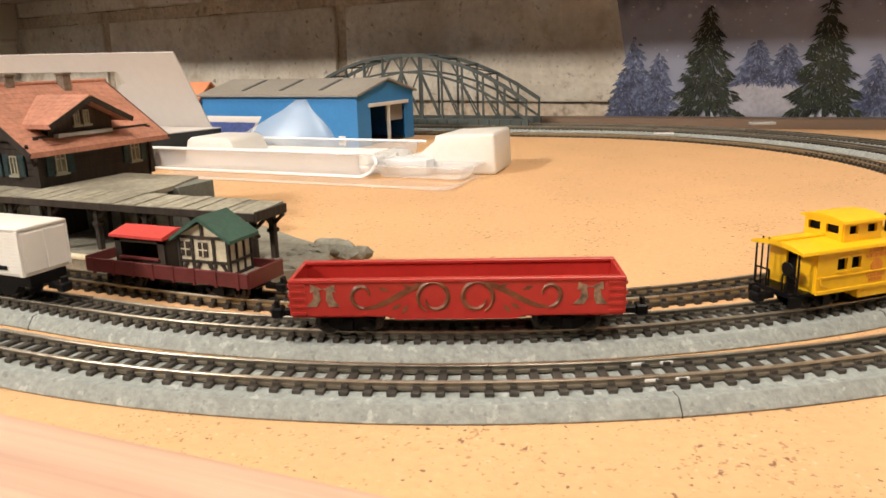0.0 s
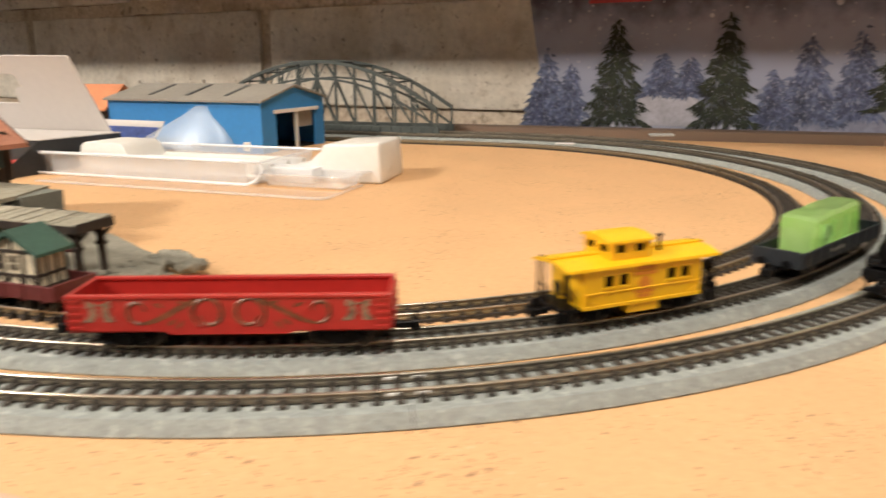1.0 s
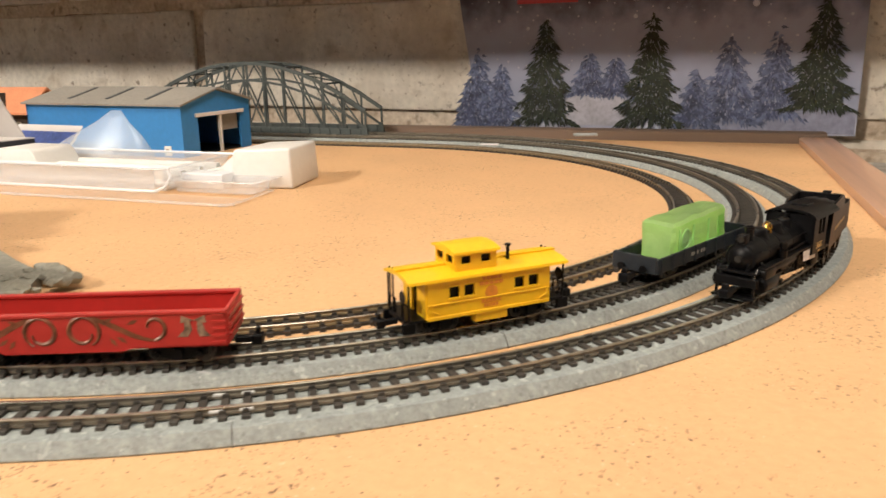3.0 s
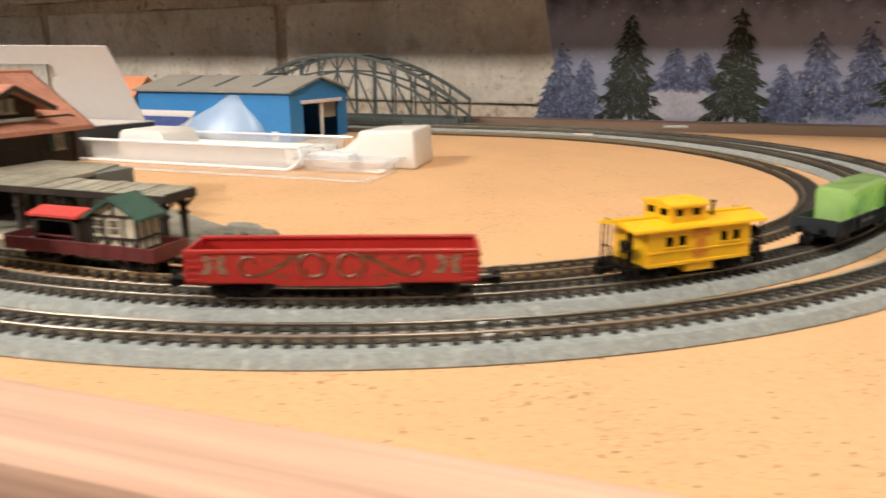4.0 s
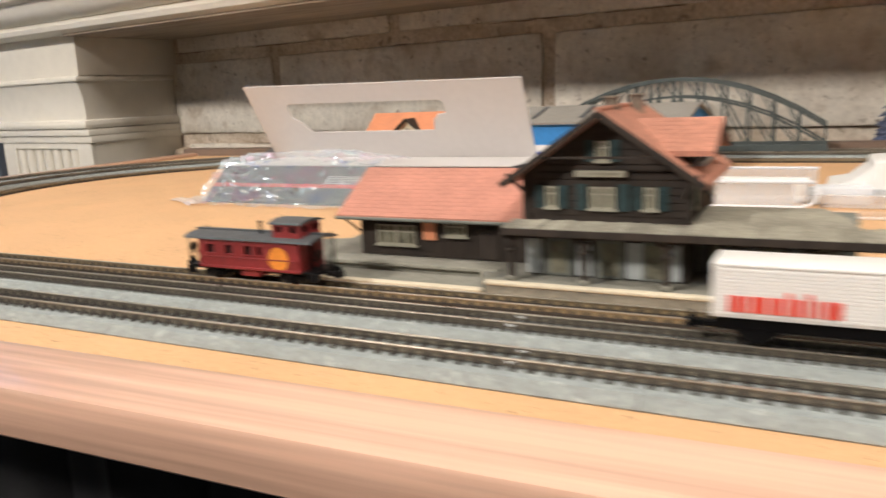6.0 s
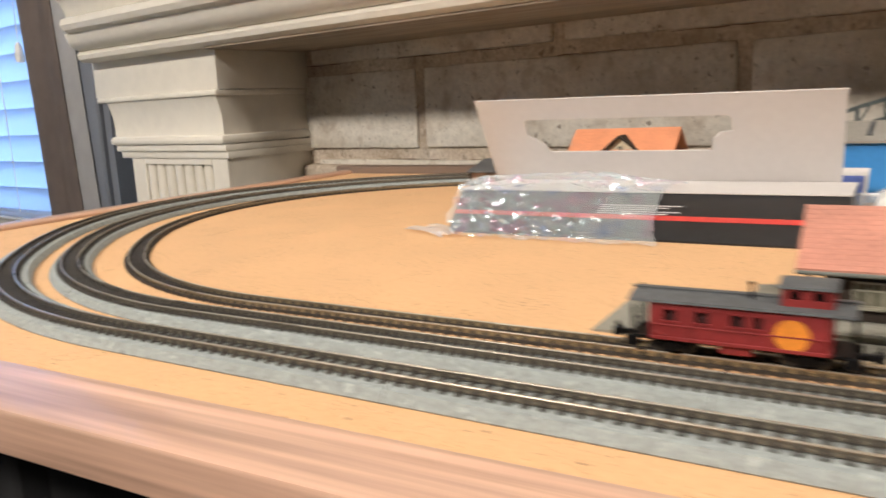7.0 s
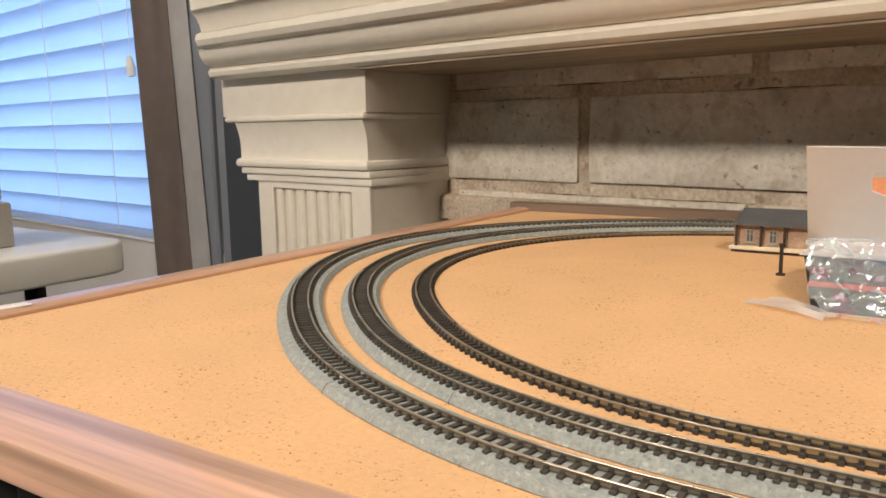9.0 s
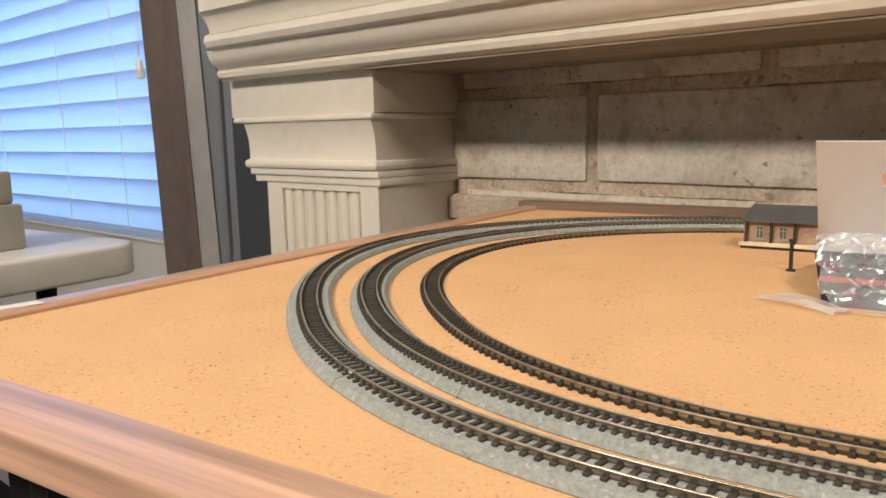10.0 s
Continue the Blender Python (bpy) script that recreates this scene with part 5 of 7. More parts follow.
steam_locomotive(on_track(R_OUTER, 485.0) @ Matrix.Diagonal((1.1, 1, 1, 1)))
tender(on_track(R_OUTER, 527.5))
gondola(on_track(R_MIDDLE, 283))
container_wagon(on_track(R_MIDDLE, 154.2))
caboose("yellow_caboose", on_track(R_MIDDLE, 373.5) @ Matrix.Diagonal((0.885, 1, 0.93, 1)), "bright yellow plastic caboose with a cupola and black fittings", M_YELLOW, M_YELLOW, 24.0, (-9.5, 2.5), 8.0, red_emblem, False)
low_wagon(on_track(R_MIDDLE, 453.0))
green_block(on_track(R_MIDDLE, 453.6, RAIL_Z + 5.4) @ at(0, 0, 0, 3))
Z_IN = 2.6
kiosk_wagon(on_track(R_INNER, 198.0, Z_IN))
stall(on_track(R_INNER, 188.5, Z_IN + 5.6) @ Matrix.Scale(0.9, 4))
timber_house(on_track(R_INNER, 209.5, Z_IN + 5.6) @ Matrix.Scale(0.92, 4))
caboose("red_caboose", on_track(R_INNER, -19.5, Z_IN), "dark red wooden caboose with a grey roof and orange emblem", M_CABOOSE, M_DARKROOF, 26.5, (10.3, 21.2), 3.0, gold_emblem, True)

# ---- buildings ----
M_CHIMNEY = material("weathered_chimney", (0.20, 0.16, 0.12), 0.85, vary=0.25, grain=700, blotch=150, bump=0.2)
M_SHUTTER = material("teal_shutter", (0.022, 0.052, 0.056), 0.7, vary=0.2, grain=800, blotch=100, bump=0.1)
M_WINFRAME = material("pale_window_frame", (0.38, 0.36, 0.28), 0.7, vary=0.1, grain=800, blotch=100, bump=0.1)
M_PANE = material("dusty_window_pane", (0.20, 0.19, 0.14), 0.15, vary=0.3, grain=300, blotch=120, bump=0)
M_GREYSTONE = material("grey_green_wall", (0.16, 0.17, 0.15), 0.8, vary=0.15, grain=700, blotch=80, bump=0.2)
M_PALEDOOR = material("pale_blue_door", (0.45, 0.48, 0.48), 0.6, vary=0.1, grain=700, blotch=80, bump=0.1)
M_PINKROOF = material("faded_red_roof", (0.52, 0.235, 0.17), 0.8, vary=0.12, grain=700, blotch=60, bump=0.2)
M_ORANGEROOF = material("orange_roof", (0.70, 0.28, 0.14), 0.75, vary=0.08, grain=700, blotch=60, bump=0.15)


def window(parent, x0, x1, z0, z1, y, face="y", shutters=False, out=-1):
    """A framed window on a wall plane; face y: plane y, face x: plane x with x0, x1 along y."""
    def pl(a0, a1, d0, d1, b0, b1):
        lo, hi = sorted((y + out * d0, y + out * d1))
        return (a0, a1, lo, hi, b0, b1) if face == "y" else (lo, hi, a0, a1, b0, b1)
    w = part("window", box(B(), *pl(x0, x1, 0.0, 0.25, z0, z1)), M_PANE, parent)
    fr = B()
    t = 0.55
    for a0, a1, b0, b1 in ((x0, x0 + t, z0, z1), (x1 - t, x1, z0, z1), (x0 + t, x1 - t, z0, z0 + t), (x0 + t, x1 - t, z1 - t, z1)):
        box(fr, *pl(a0, a1, 0.2, 0.7, b0, b1))
    part("window_frame", fr, M_WINFRAME, w)
    c = (x0 + x1) / 2
    part("mullion", box(B(), *pl(c - 0.25, c + 0.25, 0.2, 0.6, z0 + t, z1 - t)), M_WINFRAME, w)
    part("glazing_bar", box(B(), *pl(x0 + t, x1 - t, 0.2, 0.55, z0 + (z1 - z0) * 0.62, z0 + (z1 - z0) * 0.62 + 0.45)), M_WINFRAME, w)
    part("window_sill", box(B(), *pl(x0 - 0.6, x1 + 0.6, 0.0, 1.1, z0 - 0.7, z0)), M_WINFRAME, w)
    if shutters:
        for a0, a1 in ((x0 - 3.2, x0 - 0.5), (x1 + 0.5, x1 + 3.2)):
            s = part("shutter", box(B(), *pl(a0, a1, 0.0, 0.6, z0 - 0.3, z1 + 0.3)), M_SHUTTER, parent)
            for k in range(5):
                zz = z0 + 0.6 + k * (z1 - z0 - 1.0) / 5
                part("louvre", box(B(), *pl(a0 + 0.4, a1 - 0.4, 0.5, 0.85, zz, zz + 0.5)), M_SHUTTER, s)


def tile_rows(parent, slope, n, mat, name="tile_course"):
    """Courses of tiles on a roof slope given by its lower and upper edges (a, b) and (c, d)."""
    a, b, c, d = [Vector(v) for v in slope]
    up = (d - a)
    along_v = (b - a)
    nrm = along_v.cross(up).normalized()
    if nrm.z < 0:
        nrm = -nrm
    for i in range(n):
        f0, f1 = i / n, (i + 1.12) / n
        p0, p1 = a.lerp(d, f0), b.lerp(c, f0)
        q0, q1 = a.lerp(d, min(1, f1)), b.lerp(c, min(1, f1))
        bm = B()
        lift0, lift1 = nrm * 0.10, nrm * 0.04
        vs = [bm.verts.new(v) for v in (p0 + nrm * 0.02, p1 + nrm * 0.02, p1 + lift0, p0 + lift0, q0 + lift1, q1 + lift1)]
        bm.faces.new((vs[0], vs[1], vs[2], vs[3]))
        bm.faces.new((vs[3], vs[2], vs[5], vs[4]))
        part(name, bm, mat, parent)


def station():
    t = thing("station_building", at(0, 0, 4.0), "weathered dark timber railway station with terracotta roofs", "station")
    X0, X1, Y0, Y1, EZ, RZ = 67.0, 116.0, -179.0, -130.0, 34.0, 51.0
    cx = (X0 + X1) / 2
    # upper walls of the house, gabled to the track
    part("wall", prism(B(), [(X0, 0), (X1, 0), (X1, EZ - 1), (cx, RZ - 2), (X0, EZ - 1)], "y", Y0, Y1), M_WOODDARK, t, "dark boarded timber wall")
    # board seams of the upper storey
    for i in range(7):
        z = 19.5 + i * 2.2
        part("cladding_board", box(B(), X0 - 0.35, X1 + 0.35, Y0 - 0.4, Y0 - 0.05, z, z + 1.9), M_WOODDARK, t)
        part("cladding_board", box(B(), X1 + 0.05, X1 + 0.4, Y0, Y1, z, z + 1.9), M_WOODDARK, t)
    for i in range(6):
        z = 35.0 + i * 2.2
        h = (RZ - 2 - z - 2) / (RZ - 1 - EZ) * (X1 - X0) / 2
        if h > 2:
            part("cladding_board", box(B(), cx - h, cx + h, Y0 - 0.4, Y0 - 0.05, z, z + 1.9), M_WOODDARK, t)
    for x in (X0, X1):
        part("corner_post", box(B(), x - 0.9, x + 0.9, Y0 - 1.0, Y0 + 0.8, 16, EZ), M_WOODDARK, t)
    part("corner_post", box(B(), X1 - 0.8, X1 + 1.0, Y1 - 0.9, Y1 + 0.9, 16, EZ), M_WOODDARK, t)
    # roof
    ov = 5.8
    slope = (RZ - EZ) / ((X1 - X0) / 2)
    ez2 = RZ - slope * ((X1 - X0) / 2 + ov)
    roof = part("roof", prism(B(), [(X0 - ov, ez2), (cx, RZ), (X1 + ov, ez2), (X1 + ov, ez2 - 1.6), (cx, RZ - 2.0), (X0 - ov, ez2 - 1.6)], "y", Y0 - 7, Y1 + 5.5), M_TILE, t, "terracotta tile roof")
    tile_rows(roof, ((X1 + ov, Y0 - 7, ez2), (X1 + ov, Y1 + 5.5, ez2), (cx, Y1 + 5.5, RZ), (cx, Y0 - 7, RZ)), 14, M_TILE)
    tile_rows(roof, ((X0 - ov, Y0 - 7, ez2), (X0 - ov, Y1 + 5.5, ez2), (cx, Y1 + 5.5, RZ), (cx, Y0 - 7, RZ)), 14, M_TILE)
    for y in (Y0 - 7.1, Y1 + 5.0):
        for sx in (-1, 1):
            part("barge_board", bar(B(), (cx, y, RZ - 1.0), (cx + sx * ((X1 - X0) / 2 + ov), y, ez2 - 1.0), 0.6, 1.9), M_WOODDARK, roof)
    part("ridge", rod(B(), (cx, Y0 - 7, RZ + 0.1), (cx, Y1 + 5.5, RZ + 0.1), 0.8), M_TILE, roof)
    for x, y in ((94, -146), (91, -167)):
        ch = part("chimney", box(B(), x - 2.0, x + 2.0, y - 1.7, y + 1.7, RZ - 5, RZ + 3.0, 0.2), M_CHIMNEY, t, "small weathered brown-grey chimney")
        part("chimney_cap", box(B(), x - 2.4, x + 2.4, y - 2.1, y + 2.1, RZ + 2.8, RZ + 3.6, 0.2), M_CHIMNEY, ch)
    # carved struts in the gable
    for x, s in ((X0 + 1, 1), (X1 - 1, -1)):
        part("gable_strut", bar(B(), (x, Y0 - 0.5, EZ - 9), (x - s * 5, Y0 - 6.5, EZ - 1.5), 0.8, 0.9), M_WOODDARK, t)
    part("tie_beam", box(B(), X0 + 6, X1 - 6, Y0 - 6.4, Y0 - 5.8, 37.0, 37.7), M_WOODDARK, t)
    # cross gable on the right slope
    dy0, dy1, dz = -178.0, -143.0, 39.0
    dc = (dy0 + dy1) / 2
    part("dormer_wall", prism(B(), [(-174, EZ - 4), (-147, EZ - 4), (-147, 39.5), (dc, 45.2), (-174, 39.5)], "x", cx + 6, X1 + 0.6), M_WOODDARK, t)
    dr = part("dormer_roof", prism(B(), [(dy0, dz - 0.6), (dc, 47.2), (dy1, dz - 0.6), (dy1, dz - 2.0), (dc, 45.4), (dy0, dz - 2.0)], "x", cx + 2, X1 + 7), M_TILE, t, "small terracotta cross gable roof")
    tile_rows(dr, ((cx + 8, dy0, dz - 0.6), (X1 + 7, dy0, dz - 0.6), (X1 + 7, dc, 47.2), (cx + 8, dc, 47.2)), 8, M_TILE)
    tile_rows(dr, ((cx + 8, dy1, dz - 0.6), (X1 + 7, dy1, dz - 0.6), (X1 + 7, dc, 47.2), (cx + 8, dc, 47.2)), 8, M_TILE)
    for s in (dy0, dy1):
        part("barge_board", bar(B(), (X1 + 7, dc, 46.0), (X1 + 7, s, dz - 1.4), 0.6, 1.7), M_WOODDARK, dr)
    window(t, -163.5, -161.0, 37.0, 42.0, X1 + 0.6, "x", out=1)
    window(t, -159.5, -157.0, 37.0, 42.0, X1 + 0.6, "x", out=1)
    part("balcony_rail", box(B(), X1 + 0.6, X1 + 3.0, -172, -149, 33.6, 34.8), M_PALEDOOR, t)
    # windows
    for a, b in ((73.6, 77.4), (103.6, 107.4)):
        window(t, a, b, 21.7, 28.2, Y0 - 0.45, shutters=True)
    window(t, 87.4, 91.0, 21.6, 28.2, Y0 - 0.45, shutters=False)
    window(t, 91.5, 95.1, 21.6, 28.2, Y0 - 0.45, shutters=False)
    for a0, a1 in ((83.4, 86.4), (96.2, 99.2)):
        part("shutter", box(B(), a0, a1, Y0 - 1.1, Y0 - 0.4, 21, 29), M_SHUTTER, t)
    window(t, 89.4, 93.2, 36.0, 41.8, Y0 - 0.45, shutters=True)
    part("name_board", box(B(), 83.2, 98.4, Y0 - 2.0, Y0 - 1.0, 31.2, 33.2, 0.15), M_WINFRAME, t, "pale station name board")
    part("name_print", box(B(), 84.6, 97.0, Y0 - 2.1, Y0 - 1.98, 31.8, 32.6), M_SLATE, t)
    for y in (-171, -138):
        window(t, y - 2.2, y + 2.2, 21.5, 29, X1 + 0.45, "x", shutters=True, out=1)
    # lower hall beside the house
    part("hall_wall", box(B(), X1 + 0.2, 160, -163, -146, 0, 17), M_GREYSTONE, t, "grey-green rendered hall wall")
    part("flat_roof", prism(B(), [(X1 + 0.4, -176.8), (160, -176.8), (158, -163), (151, -143.5), (X1 + 0.4, -143.5)], "z", 16.2, 17.6), M_SLATE, t, "flat grey felted roof")
    for x in (124, 138, 152):
        part("hall_opening", box(B(), x - 3.5, x + 3.5, -163.5, -162.9, 1.5, 12.5), M_PANE, t)
        part("door_post", box(B(), x - 4.2, x - 3.4, -164.2, -163, 0, 13), M_WOODDARK, t)
        part("door_post", box(B(), x + 3.4, x + 4.2, -164.2, -163, 0, 13), M_WOODDARK, t)
        part("signboard", box(B(), x - 4.5, x + 4.5, -164.4, -163.2, 13, 14.6), M_PALEDOOR, t)
    # ground floor of the house, under the canopy
    for x in (69.5, 85.5, 101.0, 112.0):
        part("pale_door", box(B(), x - 2.4, x + 2.4, Y0 - 0.9, Y0 - 0.2, 0.5, 11.5), M_PALEDOOR, t, "pale blue-grey door panel")
    for x in (77.5, 93.5, 107.0):
        part("grey_panel", box(B(), x - 4.4, x + 4.4, Y0 - 0.8, Y0 - 0.2, 0.2, 12.5), M_GREYSTONE, t)
        part("dark_opening", box(B(), x - 2.6, x + 2.6, Y0 - 1.0, Y0 - 0.5, 1.0, 11.0), M_PANE, t)
    # canopy over the platform: boards on beams and posts
    canopy = part("canopy", prism(B(), [(-190.0, 15.0), (-190.0, 16.2), (-177.0, 17.0), (-177.0, 15.8)], "x", X1 + 0.5, 212), M_SLATE, t, "weathered grey board canopy")
    front = part("canopy", prism(B(), [(-190.0, 15.4), (-190.0, 16.6), (Y0 - 0.5, 17.3), (Y0 - 0.5, 16.0)], "x", 62.5, X1 + 0.5), M_SLATE, t, "weathered grey board canopy")
    rnd = random.Random(9)
    n = 52
    for i in range(n):
        x = 63 + (212 - 63) * i / n
        w = (212 - 63) / n
        back_y, back_z = (Y0 - 0.5, 16.9) if x < X1 else (-177.0, 16.95)
        zj = rnd.uniform(0, 0.35)
        part("canopy_board", prism(B(), [(-190.6, 16.1 + zj), (-190.6, 16.7 + zj), (back_y, back_z + 0.6 + zj), (back_y, back_z + zj)], "x", x + 0.12, x + w - 0.12), M_SLATE, canopy if x > X1 else front)
    part("fascia", box(B(), 62.5, 212, -190.9, -190.2, 14.6, 16.6), M_WOODDARK, t)
    part("canopy_beam", box(B(), 64, 211, -188.4, -187.2, 13.8, 15.4), M_WOODDARK, t)
    part("end_fascia", box(B(), 212.0, 212.8, -190.6, -177, 14.6, 17.2), M_WOODDARK, t)
    for x in (65, 88, 112, 130, 150, 170, 190, 209):
        for y in ((-187.8, -179) if x > 205 else (-187.8,)):
            p = part("canopy_post", box(B(), x - 0.9, x + 0.9, y - 0.9, y + 0.9, 0, 15, 0.2), M_WOODDARK, t)
            part("post_collar", box(B(), x - 1.4, x + 1.4, y - 1.4, y + 1.4, 9.0, 10.2, 0.3), M_WOODDARK, p)
            part("post_base", box(B(), x - 1.3, x + 1.3, y - 1.3, y + 1.3, 0, 1.4, 0.2), M_STONE, p)
            for s in (-1, 1):
                part("bracket", bar(B(), (x, y, 11), (x + s * 4, y, 14.6), 0.8, 0.8), M_WOODDARK, p)
    for k, x in enumerate((176, 186)):
        part("bench", box(B(), x - 3.5, x + 3.5, -170, -168, 2.4, 3.0), M_MAROON, t)
    # goods annex
    ax0, ax1, ay0, ay1 = -3.5, 66.5, -166.0, -128.0
    part("annex_wall", box(B(), ax0, ax1, ay0, ay1, 0, 15.5), M_WOODDARK, t, "dark boarded annex wall")
    for i in range(24):
        x = ax0 + 1 + i * (ax1 - ax0 - 2) / 24
        part("batten", box(B(), x, x + 0.5, ay0 - 0.4, ay0 + 0.1, 0, 15), M_WOODDARK, t)
    ridge_y = (ay0 + ay1) / 2
    ar = part("annex_roof", prism(B(), [(ay0 - 5.5, 15.2), (ridge_y, 30.0), (ay1 + 5.5, 15.2), (ay1 + 5.5, 14.0), (ridge_y, 28.6), (ay0 - 5.5, 14.0)], "x", ax0 - 7.0, ax1), M_PINKROOF, t, "faded red tile roof")
    tile_rows(ar, ((ax0 - 7, ay0 - 5.5, 15.2), (ax1, ay0 - 5.5, 15.2), (ax1, ridge_y, 30.0), (ax0 - 7, ridge_y, 30.0)), 13, M_PINKROOF)
    part("gutter", rod(B(), (ax0 - 7, ay0 - 5.8, 14.2), (ax1, ay0 - 5.8, 14.2), 0.6), M_GREYSTONE, ar)
    part("eave_strut", bar(B(), (ax0, ay0 - 0.4, 8.5), (ax0 - 4.5, ay0 - 4.6, 14.0), 0.7, 0.7), M_WOODDARK, t)
    window(t, 4.0, 12.0, 4.2, 11.5, ay0 - 0.45)
    window(t, 12.0, 20.0, 4.2, 11.5, ay0 - 0.45)
    part("orange_poster", box(B(), 23, 28, ay0 - 0.9, ay0 - 0.4, 6.4, 12.8), M_ORANGEROOF, t)
    window(t, 32, 40, 8.2, 13.2, ay0 - 0.45)
    part("annex_door", box(B(), 44, 52, ay0 - 0.8, ay0 - 0.3, 0.5, 11), M_WOODDARK, t)
    return t


def platform():
    t = thing("station_platform", Matrix.Identity(4), "grey stone-textured station platform under the building", "platform")
    part("base", prism(B(), [(58, -193.4), (205, -193.4), (214, -189), (226, -177), (214, -158), (196, -150), (170, -136), (-4, -120), (-26, -130), (-22, -165), (-14, -178), (50, -178)], "z", 0, 3.8), M_STONE, t)
    part("edge_course", box(B(), 58, 206, -194.0, -191.2, 3.2, 4.4, 0.3), M_CREAMWALL, t, "pale platform edging")
    part("edge_course", box(B(), -12, 57, -179.5, -176, 3.0, 4.4, 0.3), M_STONE, t)
    part("low_step", prism(B(), [(-16, -194), (57.6, -194), (57.6, -178.4), (-20, -178.4)], "z", 0, 1.3), M_STONE, t)
    part("edge_course", box(B(), -16, 57, -195, -192, 0.4, 1.9, 0.3), M_CREAMWALL, t, "pale platform edging")
    part("end_ramp", prism(B(), [(-22.5, 3.7), (-22.5, 0), (-64, 0), (-64, 0.6)], "y", -190, -139), M_STONE, t)
    rnd = random.Random(4)
    for i in range(26):
        a = rnd.uniform(0, 1)
        x, y = 205 + 22 * rnd.random(), -183 + 32 * rnd.random()
        r = rnd.uniform(1.0, 2.8)
        bm = B()
        bmesh.ops.create_icosphere(bm, subdivisions=2, radius=r)
        for v in bm.verts:
            v.co = Vector((v.co.x * 1.5, v.co.y * 1.2, v.co.z * 0.75)) + noise.noise_vector(v.co * 1.3 + Vector((i, 0, 0))) * 1.0
        bm.transform(Matrix.Translation((x, y, 3.4)))
        part("stone", bm, M_STONE, t)
    return t


def engine_shed():
    m = at(-75, 118, 0, -3.4)
    t = thing("engine_shed", m, "bright blue plastic engine shed with a grey low-pitched roof", "shed")
    lx, wy, ez, rz = 144.0, 78.0, 36.5, 45.5
    part("front_wall", box(B(), 0, lx, 0, 1.6, 0, ez), M_BLUE, t)
    part("rear_wall", box(B(), 0, lx, wy - 1.6, wy, 0, ez), M_BLUE, t)
    part("closed_end", prism(B(), [(0, 0), (wy, 0), (wy, ez), (wy / 2, rz - 1), (0, ez)], "x", 0, 1.6), M_BLUE, t)
    d0, d1, dz = 17, 66, 27.0
    end = B()
    prism(end, [(1.6, 0), (d0, 0), (d0, dz), (d1, dz), (d1, 0), (wy - 1.6, 0), (wy - 1.6, ez), (wy / 2, rz - 1), (1.6, ez)], "x", lx - 1.6, lx)
    part("door_end", end, M_BLUE, t)
    part("lintel", box(B(), lx - 0.2, lx + 1.4, d0 - 3, d1 + 3, dz, dz + 2.6, 0.2), M_WHITE, t)
    part("door_post", box(B(), lx - 1.5, lx + 0.4, 41, 43, 0, dz), M_WHITE, t)
    part("roller_door", box(B(), lx - 4, lx - 3, 43, d1, 15, dz), M_GREYROOF, t)
    # black floor and cross sheet stand in for the shade inside the shed
    part("inner_floor", box(B(), 2, lx - 2, 2, wy - 2, 0, 0.8), M_BLACK, t)
    part("inner_shade_sheet", box(B(), lx - 60, lx - 58, 2, wy - 2, 0.8, ez), M_BLACK, t)
    for a, b, nm in (((-2.5, ez - 1.2), (wy / 2, rz), "roof"), ((wy + 2.5, ez - 1.2), (wy / 2, rz), "roof")):
        p = prism(B(), [a, b, (b[0], b[1] + 1.4), (a[0], a[1] + 1.4)], "x", -2, lx + 2.5)
        r = part(nm, p, M_GREYROOF, t, "flat grey roof panel")
        for x in (36, 72, 108):
            ya, za, yb, zb = a[0], a[1] + 1.5, b[0], b[1] + 1.5
            f0, f1 = 0.25, 0.9
            part("roof_vent", bar(B(), (x, ya + (yb - ya) * f0, za + (zb - za) * f0), (x, ya + (yb - ya) * f1, za + (zb - za) * f1), 3.0, 0.9), M_DARKROOF, r)
    sign = part("sign", box(B(), lx - 16, lx - 10.5, -1.2, 0, 1.5, 8.0, 0.2), M_WHITE, t, "small white square sign")
    part("sign_print", box(B(), lx - 14.6, lx - 12.0, -1.35, -1.2, 3.4, 6.2), M_SLATE, sign)
    return t


